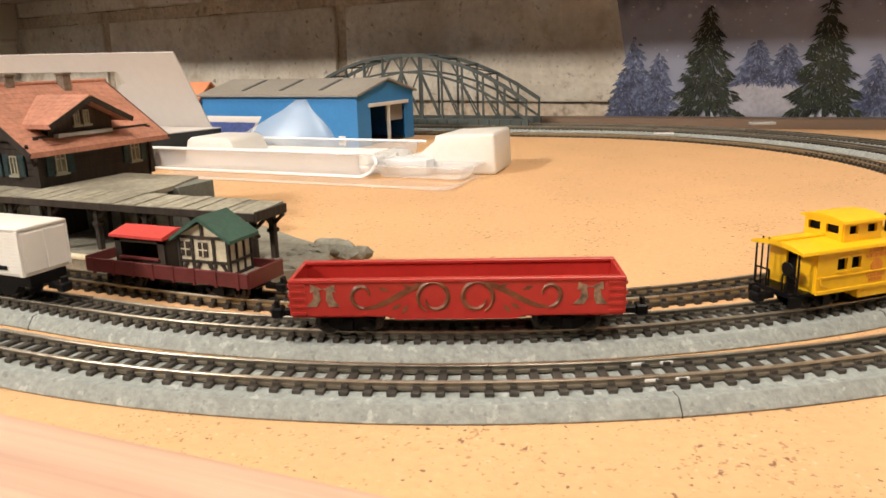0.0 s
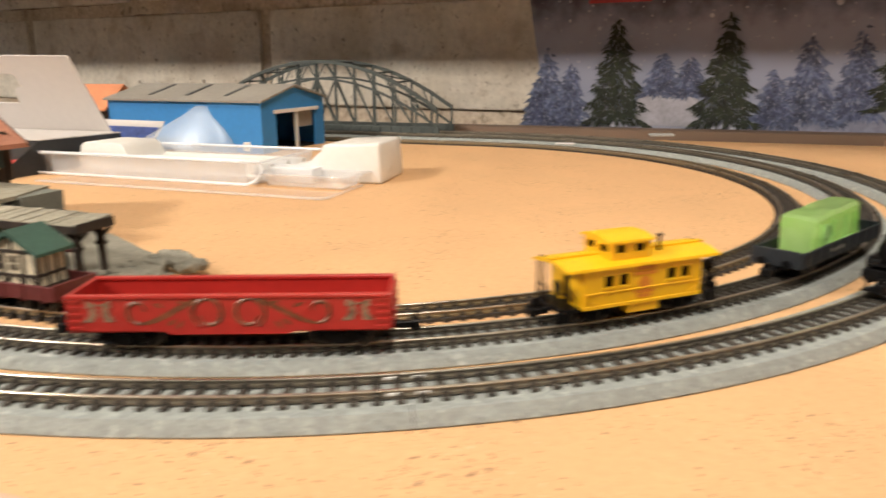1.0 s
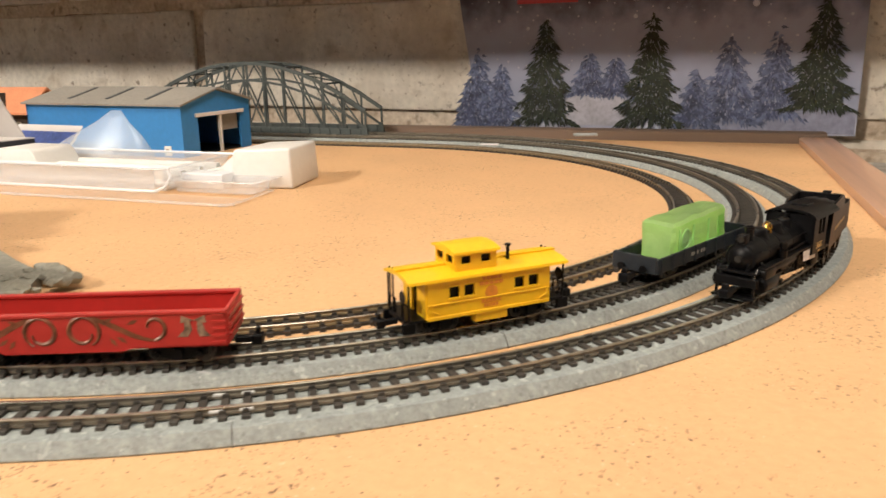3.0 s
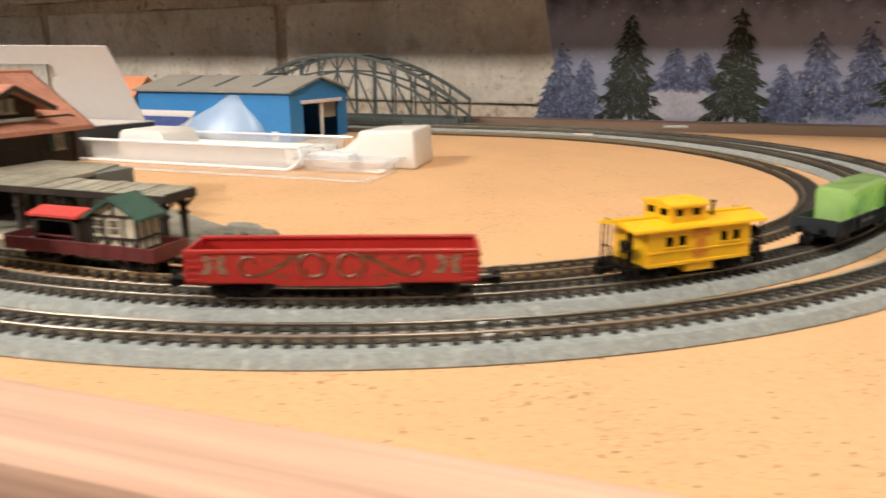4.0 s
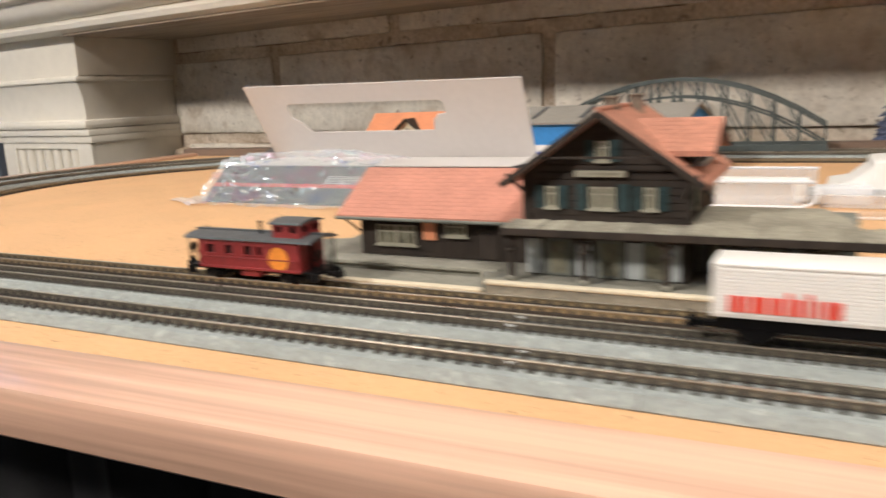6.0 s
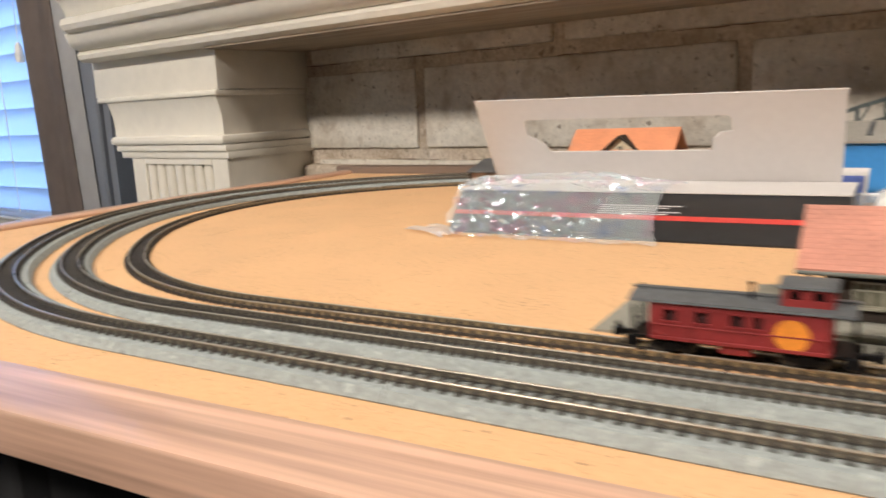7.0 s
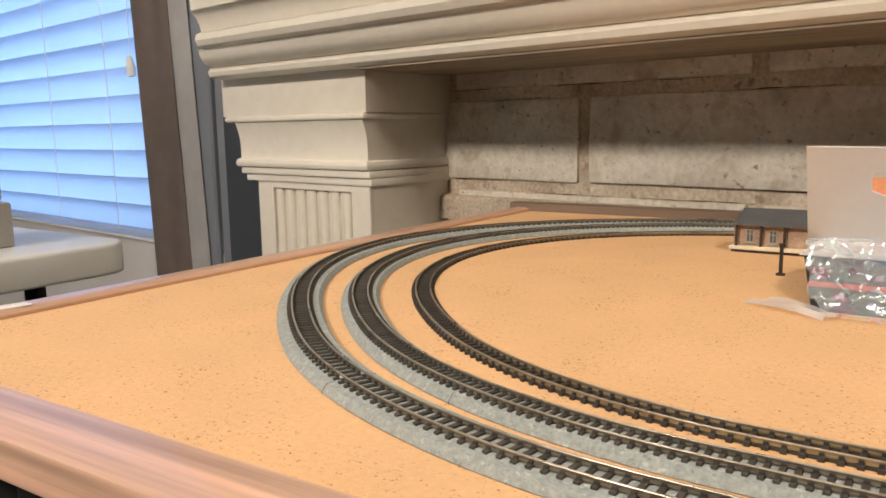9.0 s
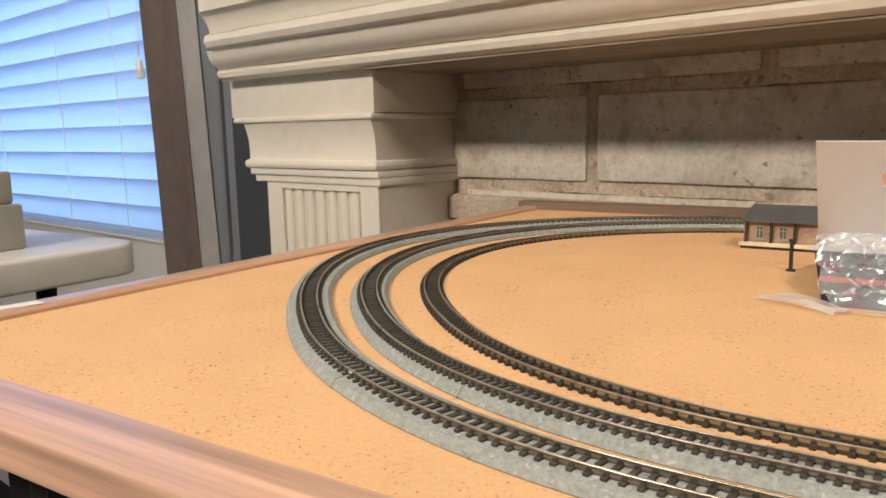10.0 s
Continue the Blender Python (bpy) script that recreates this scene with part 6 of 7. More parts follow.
def arch_bridge():
    t = thing("arch_bridge", at(40, 252.5), "grey-green plastic bowstring arch bridge over the back track", "bridge")
    half, n = 110.0, 12

    def top(x):
        return 24 + 38.5 * (1 - (x / half) ** 2)

    def low(x):
        return 14 + 38.5 * (1 - (x / half) ** 2)
    for y in (-17.0, 17.0):
        tr = part("truss", box(B(), -half - 2, half + 2, y - 1.6, y + 1.6, 4.0, 10.0, 0.2), M_STEEL, t)
        xs = [-half + 2 * half * i / n for i in range(n + 1)]
        for a, b in zip(xs, xs[1:]):
            part("top_chord", bar(B(), (a - 0.2, y, top(a)), (b + 0.2, y, top(b)), 3.0, 2.6), M_STEEL, tr)
            la, lb = max(10, low(a) - 4), max(10, low(b) - 4)
            part("lower_arch", bar(B(), (a, y, la), (b, y, lb), 2.0, 1.6), M_STEEL, tr)
        for i, x in enumerate(xs):
            part("hanger", bar(B(), (x, y, 8), (x, y, top(x)), 1.3, 1.5), M_STEEL, tr)
            if 0 < i < n:
                z1 = max(10, low(x) - 4)
                nx = xs[i + 1] if x < 0 else xs[i - 1]
                part("diagonal", bar(B(), (x, y, 8), (nx, y, max(10, low(nx) - 4)), 1.0, 1.1), M_STEEL, tr)
                part("web", bar(B(), (x, y, z1), ((x + nx) / 2, y, top((x + nx) / 2)), 0.8, 0.9), M_STEEL, tr)
        part("base_girder", box(B(), -half - 4, half + 4, y - 2.2, y + 2.2, 0, 4.0, 0.2), M_STEEL, tr)
        for i in range(24):
            x = -half + 4 + i * (2 * half - 8) / 23
            part("stiffener", box(B(), x - 0.4, x + 0.4, y - 2.5, y + 2.5, 0.3, 9.5), M_STEEL, tr)
    for i in range(2, n - 1):
        x = -half + 2 * half * i / n
        part("cross_brace", bar(B(), (x, -17, top(x)), (x, 17, top(x)), 1.4, 1.4), M_STEEL, t)
        if i < n - 2:
            x2 = -half + 2 * half * (i + 1) / n
            part("wind_brace", bar(B(), (x, -17 if i % 2 else 17, top(x)), (x2, 17 if i % 2 else -17, top(x2)), 1.0, 1.0), M_STEEL, t)
    return t


def orange_house():
    t = thing("small_house", at(-214, 172, 0), "small model house with an orange roof and front gable", "house")
    part("wall", box(B(), 3, 81, 4, 42, 0, 25), M_WOODDARK, t)
    r = part("roof", prism(B(), [(-2, 24), (23, 44.4), (48, 24), (48, 22.5), (23, 42.4), (-2, 22.5)], "x", 0, 84), M_ORANGEROOF, t, "bright orange tile roof")
    tile_rows(r, ((0, -2, 24), (84, -2, 24), (84, 23, 44.4), (0, 23, 44.4)), 8, M_ORANGEROOF)
    part("gable_wall", prism(B(), [(28, 0), (57, 0), (57, 26), (42.5, 37.8), (28, 26)], "y", 4, 20), M_CREAMWALL, t)
    for s in (-1, 1):
        part("gable_roof", bar(B(), (42.5, 11, 39.2), (42.5 + s * 18, 11, 24.5), 22, 1.4), M_WOODDARK, t)
    window(t, 40.5, 44.5, 26.5, 31.5, 4)
    for x in (12, 66):
        window(t, x - 4, x + 4, 8, 16, 4)
    window(t, 10, 18, 8, 16, 81.0, "x", out=1)
    return t


def platform_hut():
    t = thing("waiting_hut", at(-268, 109, 0), "small wooden waiting hut with a dark flat roof", "hut")
    part("wall", box(B(), 0, 74, 0, 24, 2, 18), M_BROWNWOOD, t)
    part("roof", prism(B(), [(-4, 17.6), (-4, 18.8), (26, 26.2), (28, 25.4), (28, 17.6)], "x", 0, 77), M_DARKROOF, t, "dark grey sloping roof")
    part("footing", box(B(), -1, 75, -2.5, 25, 0, 1.8), M_WOODDARK, t)
    part("plinth", box(B(), -2, 76, -4, 26, 1.8, 4.2, 0.3), M_CREAMWALL, t, "pale cream platform slab")
    for x in (10, 24, 46, 62):
        window(t, x - 2.4, x + 2.4, 6.5, 15, 0)
        # darker pane laid over each window
        part("dark_pane", box(B(), x - 2.0, x + 2.0, -0.45, -0.26, 7.1, 14.5), M_DARKROOF, t)
    for x in (2, 17, 31, 54, 72):
        part("post", box(B(), x - 0.7, x + 0.7, -2.8, -1.4, 4.2, 17.8), M_WOODDARK, t)
    return t


def lineside_post():
    t = thing("lineside_post", at(-226, 36, 0), "short dark lineside post with a small foot", "post")
    part("foot", box(B(), -2.2, 2.2, -2.2, 2.2, 0, 1.0, 0.2), M_WOODDARK, t)
    part("shaft", box(B(), -0.9, 0.9, -0.9, 0.9, 1.0, 16.2, 0.15), M_WOODDARK, t)
    part("cap", box(B(), -1.5, 1.5, -1.2, 1.2, 16.2, 17.6, 0.3), M_WOODDARK, t)
    return t


M_BROWNWOOD = material("brown_boarding", (0.40, 0.275, 0.20), 0.75, vary=0.2, grain=700, blotch=80, bump=0.2)
station()
platform()
engine_shed()
arch_bridge()
orange_house()
platform_hut()
lineside_post()

# ---- packaging ----
def clear_film(name, colour=(0.95, 0.97, 1.0), alpha=0.15, rough=0.08, haze=0.06, painted_sheen=False):
    """Thin clear plastic: mostly see-through, with gloss and a little haze; cellophane's rainbow sheen can be painted
    in as patchy colour.
    """
    m = bpy.data.materials.new(name)
    m.use_nodes = True
    nt = m.node_tree
    n, l = nt.nodes, nt.links
    tr, gl, df = n.new("ShaderNodeBsdfTransparent"), n.new("ShaderNodeBsdfGlossy"), n.new("ShaderNodeBsdfDiffuse")
    mix, mix2 = n.new("ShaderNodeMixShader"), n.new("ShaderNodeMixShader")
    gl.inputs["Color"].default_value = df.inputs["Color"].default_value = (*colour, 1)
    gl.inputs["Roughness"].default_value = rough
    if painted_sheen:
        # noise-patched blue, white and pink painted in for the film's sheen
        tc, nz, rp = n.new("ShaderNodeTexCoord"), n.new("ShaderNodeTexNoise"), n.new("ShaderNodeValToRGB")
        nz.inputs["Scale"].default_value, nz.inputs["Detail"].default_value = 85, 4
        l.new(tc.outputs["Object"], nz.inputs["Vector"])
        e = rp.color_ramp.elements
        e[0].position, e[0].color = 0.30, (0.42, 0.62, 1.0, 1)
        e[1].position, e[1].color = 0.70, (0.70, 0.80, 1.0, 1)
        for pos, col in ((0.42, (0.95, 0.98, 1.0)), (0.52, (0.75, 0.95, 1.0)), (0.60, (1.0, 0.70, 0.86))):
            e.new(pos).color = (*col, 1)
        l.new(nz.outputs[0], rp.inputs[0])
        l.new(rp.outputs[0], gl.inputs["Color"])
        l.new(rp.outputs[0], df.inputs["Color"])
    mix.inputs[0].default_value, mix2.inputs[0].default_value = alpha, haze
    l.new(tr.outputs[0], mix.inputs[1])
    l.new(gl.outputs[0], mix.inputs[2])
    l.new(mix.outputs[0], mix2.inputs[1])
    l.new(df.outputs[0], mix2.inputs[2])
    l.new(mix2.outputs[0], n["Material Output"].inputs[0])
    return m


M_FILM = clear_film("clear_film", alpha=0.2, rough=0.26, haze=0.15, painted_sheen=True)
M_BLISTER = clear_film("clear_blister_plastic", alpha=0.16, rough=0.14, haze=0.19)
M_LID = clear_film("clear_lid_plastic", alpha=0.07, rough=0.2, haze=0.05)
M_PEAK = clear_film("clear_bent_plastic", colour=(0.85, 0.92, 1.0), alpha=0.06, rough=0.42, haze=0.17)
M_FROST = clear_film("frosted_tray_plastic", alpha=0.2, rough=0.3, haze=0.62)
M_CARTON = material("black_carton", (0.013, 0.013, 0.015), 0.4, vary=0.2, grain=300, blotch=40, bump=0.03)
M_STRIPE = material("red_carton_stripe", (0.55, 0.05, 0.04), 0.4, vary=0.05, grain=300, blotch=40, bump=0)


def carton():
    t = thing("hanging_carton", Matrix.Identity(4), "black carton with a red stripe and white card header", "carton")
    x0, x1 = -208.0, -4.0
    body = prism(B(), [(-43, 0), (-43, 1.0), (-10, 19.2), (54, 18.0), (54, 0)], "x", x0, x1)
    for v in body.verts:
        if v.co.y < -40 and v.co.x < -100:
            v.co.x += 9.0
    part("carton_body", body, M_CARTON, t)
    part("top_flap", prism(B(), [(-10.4, 19.3), (-10.4, 19.9), (54.5, 18.7), (54.5, 18.1)], "x", x0 - 2, x1), M_CARD, t, "white card flap")

    def face(f0, f1, lift, xa, xb):
        a, b = Vector((0, -43, 1.0)), Vector((0, -10, 19.2))
        nn = Vector((0, -18.2, 33)).normalized() * lift
        p, q = a.lerp(b, f0) + nn, a.lerp(b, f1) + nn
        bm = B()
        bm.faces.new([bm.verts.new(v) for v in ((xa, p.y, p.z), (xb, p.y, p.z), (xb, q.y, q.z), (xa, q.y, q.z))])
        return bm
    part("red_stripe", face(0.40, 0.50, 0.12, x0 + 5.2, x1), M_STRIPE, t, "thin red stripe")
    m = Matrix(((1, 0, 0, 0), (0, 0.8756, -0.483, 0), (0, 0.483, 0.8756, 0), (0, 0, 0, 1)))
    lettering(t, "age_print", "15+", 6.0, Matrix.Translation((-0.1985, -0.0212, 0.0132)) @ m, M_TAPE)
    for i in range(5):
        part("fine_print", face(0.70 - i * 0.045, 0.715 - i * 0.045, 0.12, -120, -78 - 6 * (i % 3)), M_TAPE, t)
    # white header card folded forward over the carton, with its hanging slot
    cm = at(0, 54, 18.6) @ pose(0, 0, 0, 32.3, 0, 0)
    s0, s1, sa, sb = -185.0, -65.0, 22.0, 46.0
    card = B()
    th = 0.8
    outer = [(-216, 0), (-214.5, 61), (-9.5, 58), (-12, 0)]
    slot = [(s0 + 12, sa), (s0 + 10, sa + 4), (s0 + 6, sa + 9), (s0, sa + 12), (s0, sb - 2), (s0 + 2, sb), (s1 - 2, sb - 1), (s1, sb - 3), (s1, sa + 13), (s1 - 6, sa + 12), (s1 - 10, sa + 8), (s1 - 12, sa)]
    for y in (0, th):
        ov = [card.verts.new((a, y, b)) for a, b in outer]
        sv = [card.verts.new((a, y, b)) for a, b in slot]
        es = [card.edges.new((ov[i], ov[(i + 1) % len(ov)])) for i in range(len(ov))]
        es += [card.edges.new((sv[i], sv[(i + 1) % len(sv)])) for i in range(len(sv))]
        bmesh.ops.triangle_fill(card, edges=es, use_beauty=True)
        if y == 0:
            k0, k1 = ov, sv
        else:
            for a, b in ((k0, ov), (k1, sv)):
                for i in range(len(a)):
                    card.faces.new((a[i], a[(i + 1) % len(a)], b[(i + 1) % len(a)], b[i]))
    ob = part("header_card", card, M_CARD, t, "white card header with a long hanging slot")
    ob.matrix_basis = cm
    return t


def crumpled(name, m, label, pts_fn, nu, nv, mat, seed, amp, freq):
    bm = B()
    grid = []
    for i in range(nu + 1):
        row = []
        for j in range(nv + 1):
            p = Vector(pts_fn(i / nu, j / nv))
            q = Vector((p.x * 0.6, p.y + p.x * 0.25, p.z)) * freq + Vector((seed * 7.1, 0, 0))
            d = noise.noise_vector(q) * amp + noise.noise_vector(q * 2.7) * amp * 0.5 + Vector([abs(c) for c in noise.noise_vector(q * 1.6)]) * amp * 0.6
            calm = 0.25 + 0.95 * min(1.0, max(0.0, 0.55 + 1.6 * noise.noise(q * 0.22)))
            p2 = p + d * calm
            p2.z = max(0.4, p2.z)
            row.append(bm.verts.new(p2))
        grid.append(row)
    for i in range(nu):
        for j in range(nv):
            bm.faces.new((grid[i][j], grid[i + 1][j], grid[i + 1][j + 1], grid[i][j + 1]))
    t = thing(name, m, label, "plastic bag")
    ob = part("film", bm, mat, t)
    for p in ob.data.polygons:
        p.use_smooth = False
    return t


def bag_shape(u, v):
    """A sleeve of film drawn over the carton's end."""
    x = -211 + 22 * (1 - v) ** 2 + (126 - 18 * (1 - v)) * u
    a = v * 4.2
    puff = math.sin(math.pi * (0.85 - 0.8 * u))
    ring = [(-58, 0.8), (-46, 4 + 4 * puff), (-16, 20 + 3 * puff), (4, 22 + 4 * puff), (26, 20 + 6 * puff)]
    i = min(3, int(a / 1.05))
    f = min(1, a / 1.05 - i)
    y = ring[i][0] + (ring[i + 1][0] - ring[i][0]) * f
    z = ring[i][1] + (ring[i + 1][1] - ring[i][1]) * f
    return x, y, z


def torn_flap(bag):
    """The bag's loose corner, lying on the board beside the carton."""
    bm = B()
    rows = []
    for i in range(9):
        u = i / 8
        half = 12 - 7 * u
        rows.append([bm.verts.new((-18 + 40 * u, half * (j - 3) / 3, 0.4 + 1.6 * abs(math.sin(2.1 * j + 3 * u)) + 1.2 * u * (j % 2))) for j in range(7)])
    for i in range(8):
        for j in range(6):
            bm.faces.new((rows[i][j], rows[i + 1][j], rows[i + 1][j + 1], rows[i][j + 1]))
    ob = part("loose_corner", bm, M_FLAP, bag, "torn whitish corner of the film on the board")
    ob.matrix_basis = at(-206, -46, 0, -38)


M_FLAP = clear_film("whitish_film", alpha=0.25, rough=0.3, haze=0.26)
carton()
bag = crumpled("plastic_bag", Matrix.Identity(4), "crumpled clear cellophane bag drawn over the carton", bag_shape, 110, 66, M_FILM, 3, 3.4, 0.14)
torn_flap(bag)


def blister_tray():
    t = thing("blister_tray", Matrix.Identity(4), "white moulded tray in an open clear plastic clamshell", "tray")
    # white end boxes and trough
    bm = prism(B(), [(168, 12), (205.5, 15.5), (200, 56), (167, 52)], "z", 0, 21.5)
    for v in bm.verts:
        if v.co.z > 10:
            v.co.x += (187 - v.co.x) * 0.07 + (2.5 if v.co.x < 180 else 0)
            v.co.y += (34 - v.co.y) * 0.04
            v.co.z -= 1.2 if v.co.x < 180 else 0
    bmesh.ops.bevel(bm, geom=list(bm.edges), offset=1.6, segments=3, affect="EDGES", profile=0.5)
    end = part("white_end_box", bm, M_WHITE, t, "white moulded end box")
    part("shoulder", prism(B(), [(150, 0), (153, 8.5), (162, 10), (168, 15), (172.5, 18), (172.5, 0)], "y", 15.5, 50), M_WHITE, end)
    bm = B()
    prism(bm, [(2, 0), (6, 15), (9, 17), (36, 17), (39, 15), (48, 0)], "y", 10, 42)
    bmesh.ops.bevel(bm, geom=list(bm.edges), offset=1.2, segments=2, affect="EDGES", profile=0.5)
    part("white_wedge", bm, M_WHITE, t, "white angled end piece")
    part("white_trough", box(B(), 40, 150, 6, 44, 0, 4, 1.5, 2), M_WHITE, t)
    for y in (8, 24, 40):
        part("trough_lip", box(B(), 44, 144, y - 1.8, y + 1.8, 3.8, 9, 0.8, 2), M_WHITE, t)
    for x in (70, 102, 128):
        part("cross_rib", box(B(), x - 1.2, x + 1.2, 9, 39, 3.8, 7, 0.6), M_WHITE, t)
    part("frosted_front", box(B(), 2, 138, -9.2, -8.4, 0.6, 12.0, 0.3), M_BLISTER, t, "hazy clear front wall")
    part("frosted_front", box(B(), 146, 172, 2, 15, 0.6, 8.8, 1.2, 2), M_FROST, t)
    part("shell_rim", tube(B(), [(-8, -11, 13), (138, -11, 13), (146, -8, 12.6), (149, -10, 8), (147, -13, 3.5), (142, -14, 1.2)], 0.8, 8), M_FROST, t)
    part("shell_rim", tube(B(), [(142, -14, 1.2), (-6, -13, 1.2), (-9, -10, 4), (-8, -11, 13)], 0.8, 8), M_FROST, t)
    part("shell_rim", tube(B(), [(-8, 53, 12.4), (148, 53, 12.4)], 0.8, 8), M_FROST, t)
    # clear shells
    def shell(name, x0, x1, y0, y1, z, flare):
        bm = B()
        a = [bm.verts.new(p) for p in ((x0, y0, 0.6), (x1, y0, 0.6), (x1, y1, 0.6), (x0, y1, 0.6))]
        b = [bm.verts.new(p) for p in ((x0 - flare, y0 - flare, z), (x1 + flare, y0 - flare, z), (x1 + flare, y1 + flare, z), (x0 - flare, y1 + flare, z))]
        c = [bm.verts.new(p) for p in ((x0 - flare - 4, y0 - flare - 4, z), (x1 + flare + 4, y0 - flare - 4, z), (x1 + flare + 4, y1 + flare + 4, z), (x0 - flare - 4, y1 + flare + 4, z))]
        bm.faces.new(a)
        for p, q in ((a, b), (b, c)):
            for i in range(4):
                bm.faces.new((p[i], p[(i + 1) % 4], q[(i + 1) % 4], q[i]))
        ob = part(name, bm, M_BLISTER, t, "clear plastic shell")
        md = ob.modifiers.new("thick", "SOLIDIFY")
        md.thickness = 0.0005
        return ob
    shell("clear_shell", -4, 142, -7, 48, 12.6, 2)
    shell("clear_shell", 150, 194, -6, 9, 7, 2)
    part("clear_lid", box(B(), 20, 200, -37, -16, 0.2, 0.9, 0.3), M_LID, t, "clear flat lid")
    part("lid_rim", tube(B(), [(20, -37, 1.0), (197, -37, 1.0), (201, -33, 1.0), (199, 6, 1.0)], 0.7), M_BLISTER, t)
    return t


blister_tray()


def peaked_film():
    t = thing("clear_plastic_cover", Matrix.Identity(4), "bent clear plastic cover standing as a peak", "plastic cover")
    apex = Vector((53, 66, 36))
    bm = B()
    prev = None
    for i in range(19):
        f = i / 18
        ang = math.pi * (0.98 + 1.04 * f)
        base = Vector((30 + 51 * math.cos(ang), 66 + 20 * math.sin(ang), 1))
        swell = 7.0 * max(0.0, math.cos(ang)) ** 2
        row = [bm.verts.new(base)]
        for k in (0.3, 0.55, 0.8):
            row.append(bm.verts.new(base.lerp(apex, k) + Vector((swell * math.sin(math.pi * k), -2 * math.sin(math.pi * k), 0))))
        row.append(bm.verts.new(apex + Vector((0.45 * i - 4, 0, 0))))
        if prev:
            for k in range(4):
                bm.faces.new((prev[k], row[k], row[k + 1], prev[k + 1]))
        prev = row
    ob = part("film", bm, M_PEAK, t)
    md = ob.modifiers.new("thick", "SOLIDIFY")
    md.thickness = 0.0004
    # blue printed insert behind it
    p = thing("printed_leaflet", at(-62, 97, 0, -4), "blue and white printed leaflet lying by the shed", "leaflet")
    curl = [(-34, 0.4), (-20, 4.0), (-8, 13.0), (0, 22.0)]
    sheet = curl + [(y + 0.3, z + 0.7) for y, z in curl[::-1]]
    part("paper", prism(B(), sheet, "x", 0, 62), M_CARD, p)
    band = [(-20, 4.9), (-8, 13.9), (-4, 18.4), (-4.2, 18.7), (-8.2, 14.3), (-20.2, 5.3)]
    part("blue_print", prism(B(), band, "x", 2, 60), M_LEAFBLUE, p)
    return t


M_LEAFBLUE = material("blue_print", (0.10, 0.16, 0.50), 0.5, vary=0.2, grain=400, blotch=60, bump=0)
peaked_film()

# small pale rail joiners and wires seen on the tracks
M_JOINER = material("pale_rail_joiner", (0.70, 0.70, 0.68), 0.4, vary=0.1, grain=500, blotch=60, bump=0)


def joiner(radius, s, z, label="pale clip joining two rails"):
    x, y, h = along(radius, s)
    t = thing("rail_joiner", at(x, y, z, math.degrees(h)), label, "rail joiner", "rail joiners")
    for side in (-3.7, 3.7):
        part("clip", box(B(), -1.3, 1.3, side - 0.5, side + 0.5, -1.6, -0.4, 0.15), M_JOINER, t)


for r, s, z in ((R_OUTER, 326.8, 5.0), (R_OUTER, 332.3, 5.0), (R_OUTER, 92, 5.0), (R_MIDDLE, 82, 5.0), (R_OUTER, -309, 5.0), (R_MIDDLE, -368, 5.0)):
    joiner(r, s, z)
tag = thing("paper_tag", at(324, 256, 5.6, 20), "scrap of pale blue paper on the far track", "paper scrap")
part("paper", box(B(), -9, 9, -3.5, 3.5, 0, 2.0, 0.6), M_PALEDOOR, tag)
tag = thing("paper_tag", at(262, 203, 3.2, 10), "scrap of white paper on the inner track", "paper scrap")
part("paper", box(B(), -7, 7, -2.5, 2.5, 0, 1.0, 0.4), M_TAPE, tag)
tape = thing("masking_tape", at(-508, -236, 3.62, 80), "short torn piece of cream masking tape on the board trim", "tape")
part("strip", prism(B(), [(-11, -4.2), (-9.5, -1), (-11.5, 2), (-10, 4.4), (10.5, 4.0), (9.4, 1.5), (11, -1.2), (10, -4.4)], "z", 0, 0.35), M_TAPE, tape)

# ---- railway tracks ----
def loop(radius, step=8.0):
    total = 2 * sum(straights(radius)) + 2 * math.pi * radius
    n = int(total / step)
    return [along(radius, i * total / n) for i in range(n)]


GAUGE = 3.7


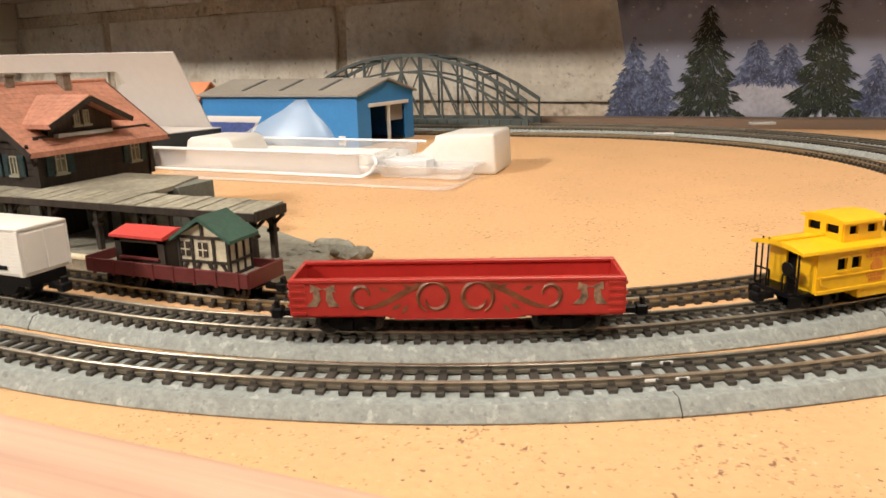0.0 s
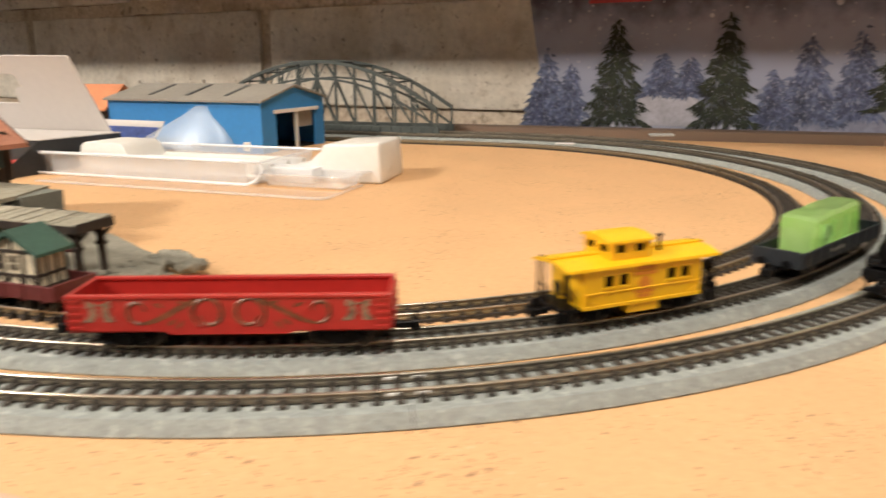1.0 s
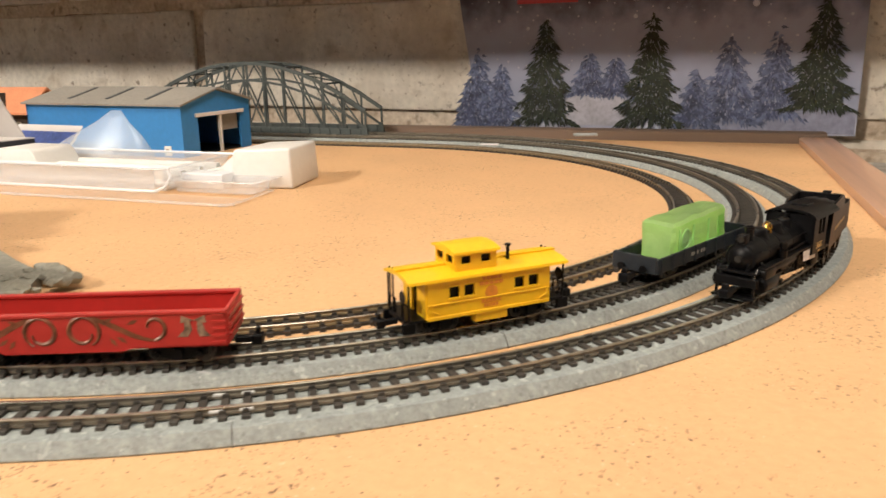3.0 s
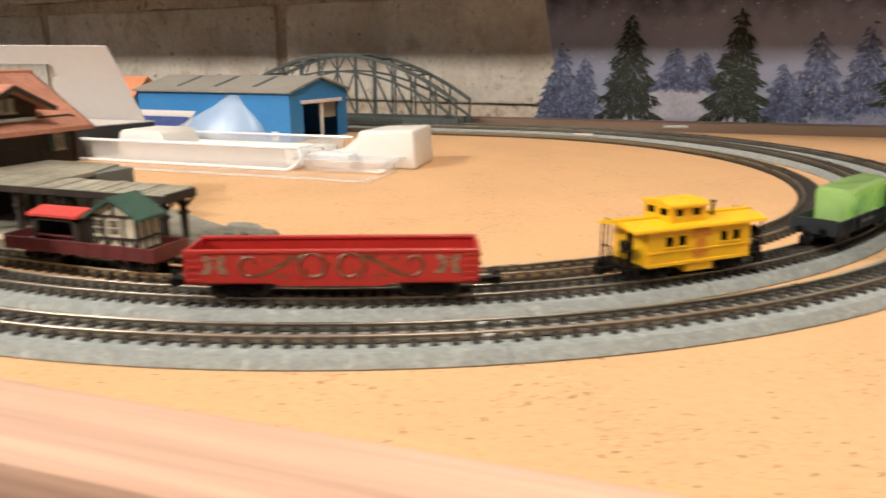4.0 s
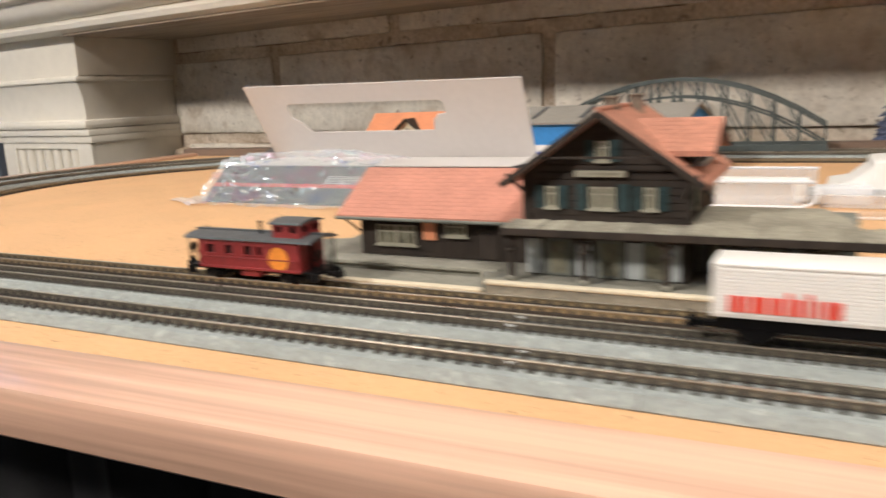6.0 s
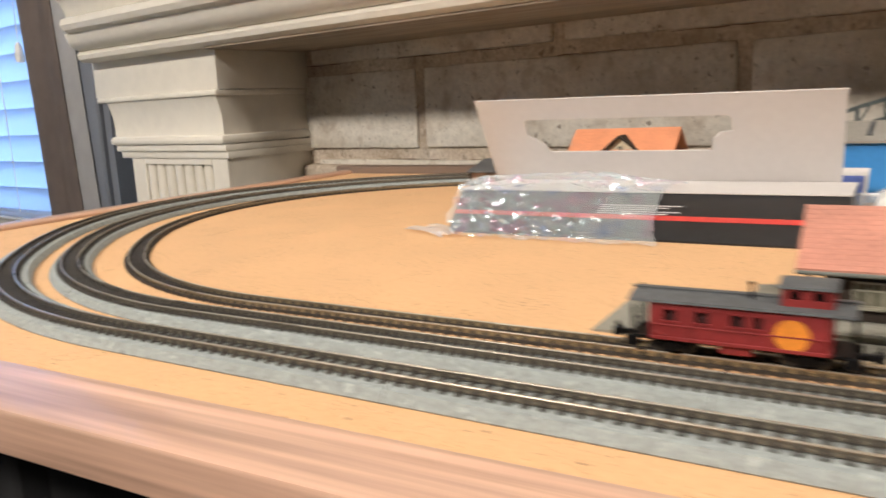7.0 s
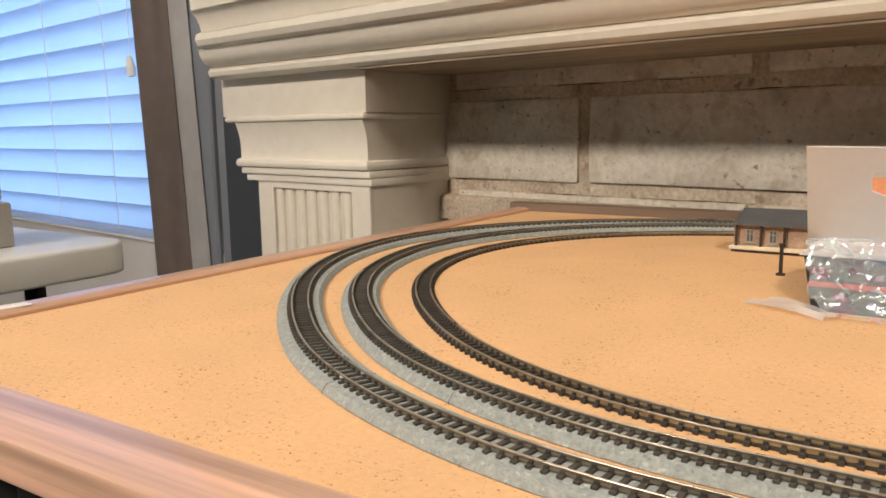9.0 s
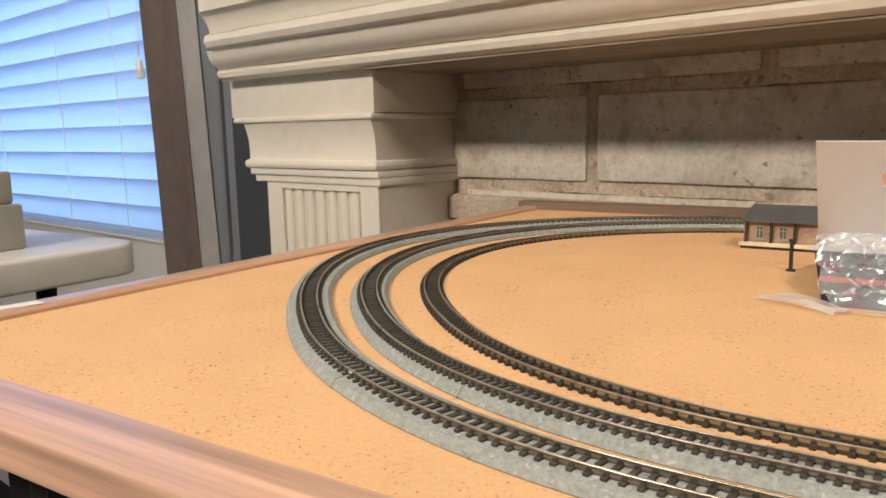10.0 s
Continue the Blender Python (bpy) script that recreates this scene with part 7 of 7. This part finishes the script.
def railway(name, radius, on_foam, label, m_rail, pitch, tie_w, bed):
    z0 = 2.6 if on_foam else 0.0
    t = thing(name, Matrix.Identity(4), label, "railway track")
    path = loop(radius, 6.0)
    if on_foam:
        part("roadbed", sweep(B(), [(-bed + 0.3, 0.0), (-bed, 0.4), (-bed + 0.2, 0.9), (-bed + 1.9, 2.95), (-5.9, 3.05), (-5.3, 3.2), (5.3, 3.2), (5.9, 3.05), (bed - 1.9, 2.95), (bed - 0.2, 0.9), (bed, 0.4), (bed - 0.3, 0.0)], path, True), M_BALLAST, t, "grey speckled foam roadbed")
    for side in (-GAUGE, GAUGE):
        prof = [(side - 0.62, z0 + 1.0), (side - 0.58, z0 + 1.45), (side - 0.26, z0 + 1.6), (side - 0.26, z0 + 2.3), (side + 0.26, z0 + 2.3), (side + 0.26, z0 + 1.6), (side + 0.58, z0 + 1.45), (side + 0.62, z0 + 1.0)]
        rail = part("rail", sweep(B(), prof, path, True), m_rail, t)
        head = [(side - 0.4, z0 + 2.3), (side - 0.4, z0 + 2.5), (side - 0.32, z0 + 2.6), (side + 0.32, z0 + 2.6), (side + 0.4, z0 + 2.5), (side + 0.4, z0 + 2.3)]
        part("rail_head", sweep(B(), head, path, True), M_HEAD, rail)
    if not on_foam:
        for side in (-GAUGE, GAUGE):
            part("sleeper_web", sweep(B(), [(side - 1.0, 0.0), (side - 1.0, 0.9), (side + 1.0, 0.9), (side + 1.0, 0.0)], path, True), M_DARKTIE, t)
    m_tie = M_TIE if on_foam else M_DARKTIE
    tie_bm = box(B(), -tie_w, tie_w, -5.9, 5.9, z0 - 0.2, z0 + 1.3, 0.15)
    for side in (-GAUGE, GAUGE):
        for k in (-0.72, 0.72):
            box(tie_bm, -0.62, 0.62, side + k - 0.3, side + k + 0.3, z0 + 1.2, z0 + 1.95)
    tie = mesh_of("sleeper", tie_bm, m_tie)
    total = 2 * sum(straights(radius)) + 2 * math.pi * radius
    n = int(total / pitch)
    nearest = sorted(range(n), key=lambda i: along(radius, i * total / n)[1])[:300]
    near = set(nearest)
    verts, faces = [], []
    cube = [(-tie_w, -5.9, z0 - 0.2), (tie_w, -5.9, z0 - 0.2), (tie_w, 5.9, z0 - 0.2), (-tie_w, 5.9, z0 - 0.2), (-tie_w, -5.9, z0 + 1.3), (tie_w, -5.9, z0 + 1.3), (tie_w, 5.9, z0 + 1.3), (-tie_w, 5.9, z0 + 1.3)]
    quads = [(3, 2, 1, 0), (4, 5, 6, 7), (0, 1, 5, 4), (1, 2, 6, 5), (2, 3, 7, 6), (3, 0, 4, 7)]
    for i in range(n):
        x, y, h = along(radius, i * total / n)
        m = at(x, y, 0, math.degrees(h))
        if i in near:
            ob = new("sleeper", tie)
            ob.parent, ob.matrix_basis = t, m
        else:
            k = len(verts)
            verts += [m @ (Vector(c) * MM) for c in cube]
            faces += [tuple(k + j for j in q) for q in quads]
    me = bpy.data.meshes.new("far_sleeper")
    me.from_pydata(verts, [], faces)
    me.materials.append(m_tie)
    ob = new("far_sleeper", me)
    ob.parent = t
    tagged(ob, kind="stuff")
    return t


OUTER = railway("outer_track", R_OUTER, True, "outer loop of model track on a grey foam roadbed", M_RAIL, 4.2, 0.85, 10.5)
MIDDLE = railway("middle_track", R_MIDDLE, True, "middle loop of model track on a grey foam roadbed", M_RAIL, 3.35, 0.75, 9.3)
railway("inner_track", R_INNER, False, "inner loop of model track laid straight on the board", M_RAILGOLD, 4.3, 0.85, 0)


def bed_seam(track, radius, s, bed):
    """The thin gap where two lengths of roadbed meet."""
    x, y, h = along(radius, s)
    for way in (-1, 1):
        bm = prism(B(), [(way * 6.2, 3.15), (way * (bed - 1.8), 3.05), (way * (bed + 0.1), 0.7), (way * (bed + 0.1), 0.0), (way * (bed - 0.4), 0.0), (way * (bed - 2.2), 2.7), (way * 6.2, 2.8)], "x", -0.1, 0.1)
        ob = part("bed_seam", bm, M_SEAM, track)
        ob.matrix_basis = at(x, y, 0, math.degrees(h) + 2)


M_SEAM = material("seam_shadow_gap", (0.10, 0.10, 0.095), 0.9, vary=0.2, grain=900, blotch=90, bump=0)
for s in (329.5, 120, -310, -90):
    bed_seam(OUTER, R_OUTER, s, 10.5)
for s in (376.5, 180, -20, -270):
    bed_seam(MIDDLE, R_MIDDLE, s, 9.3)
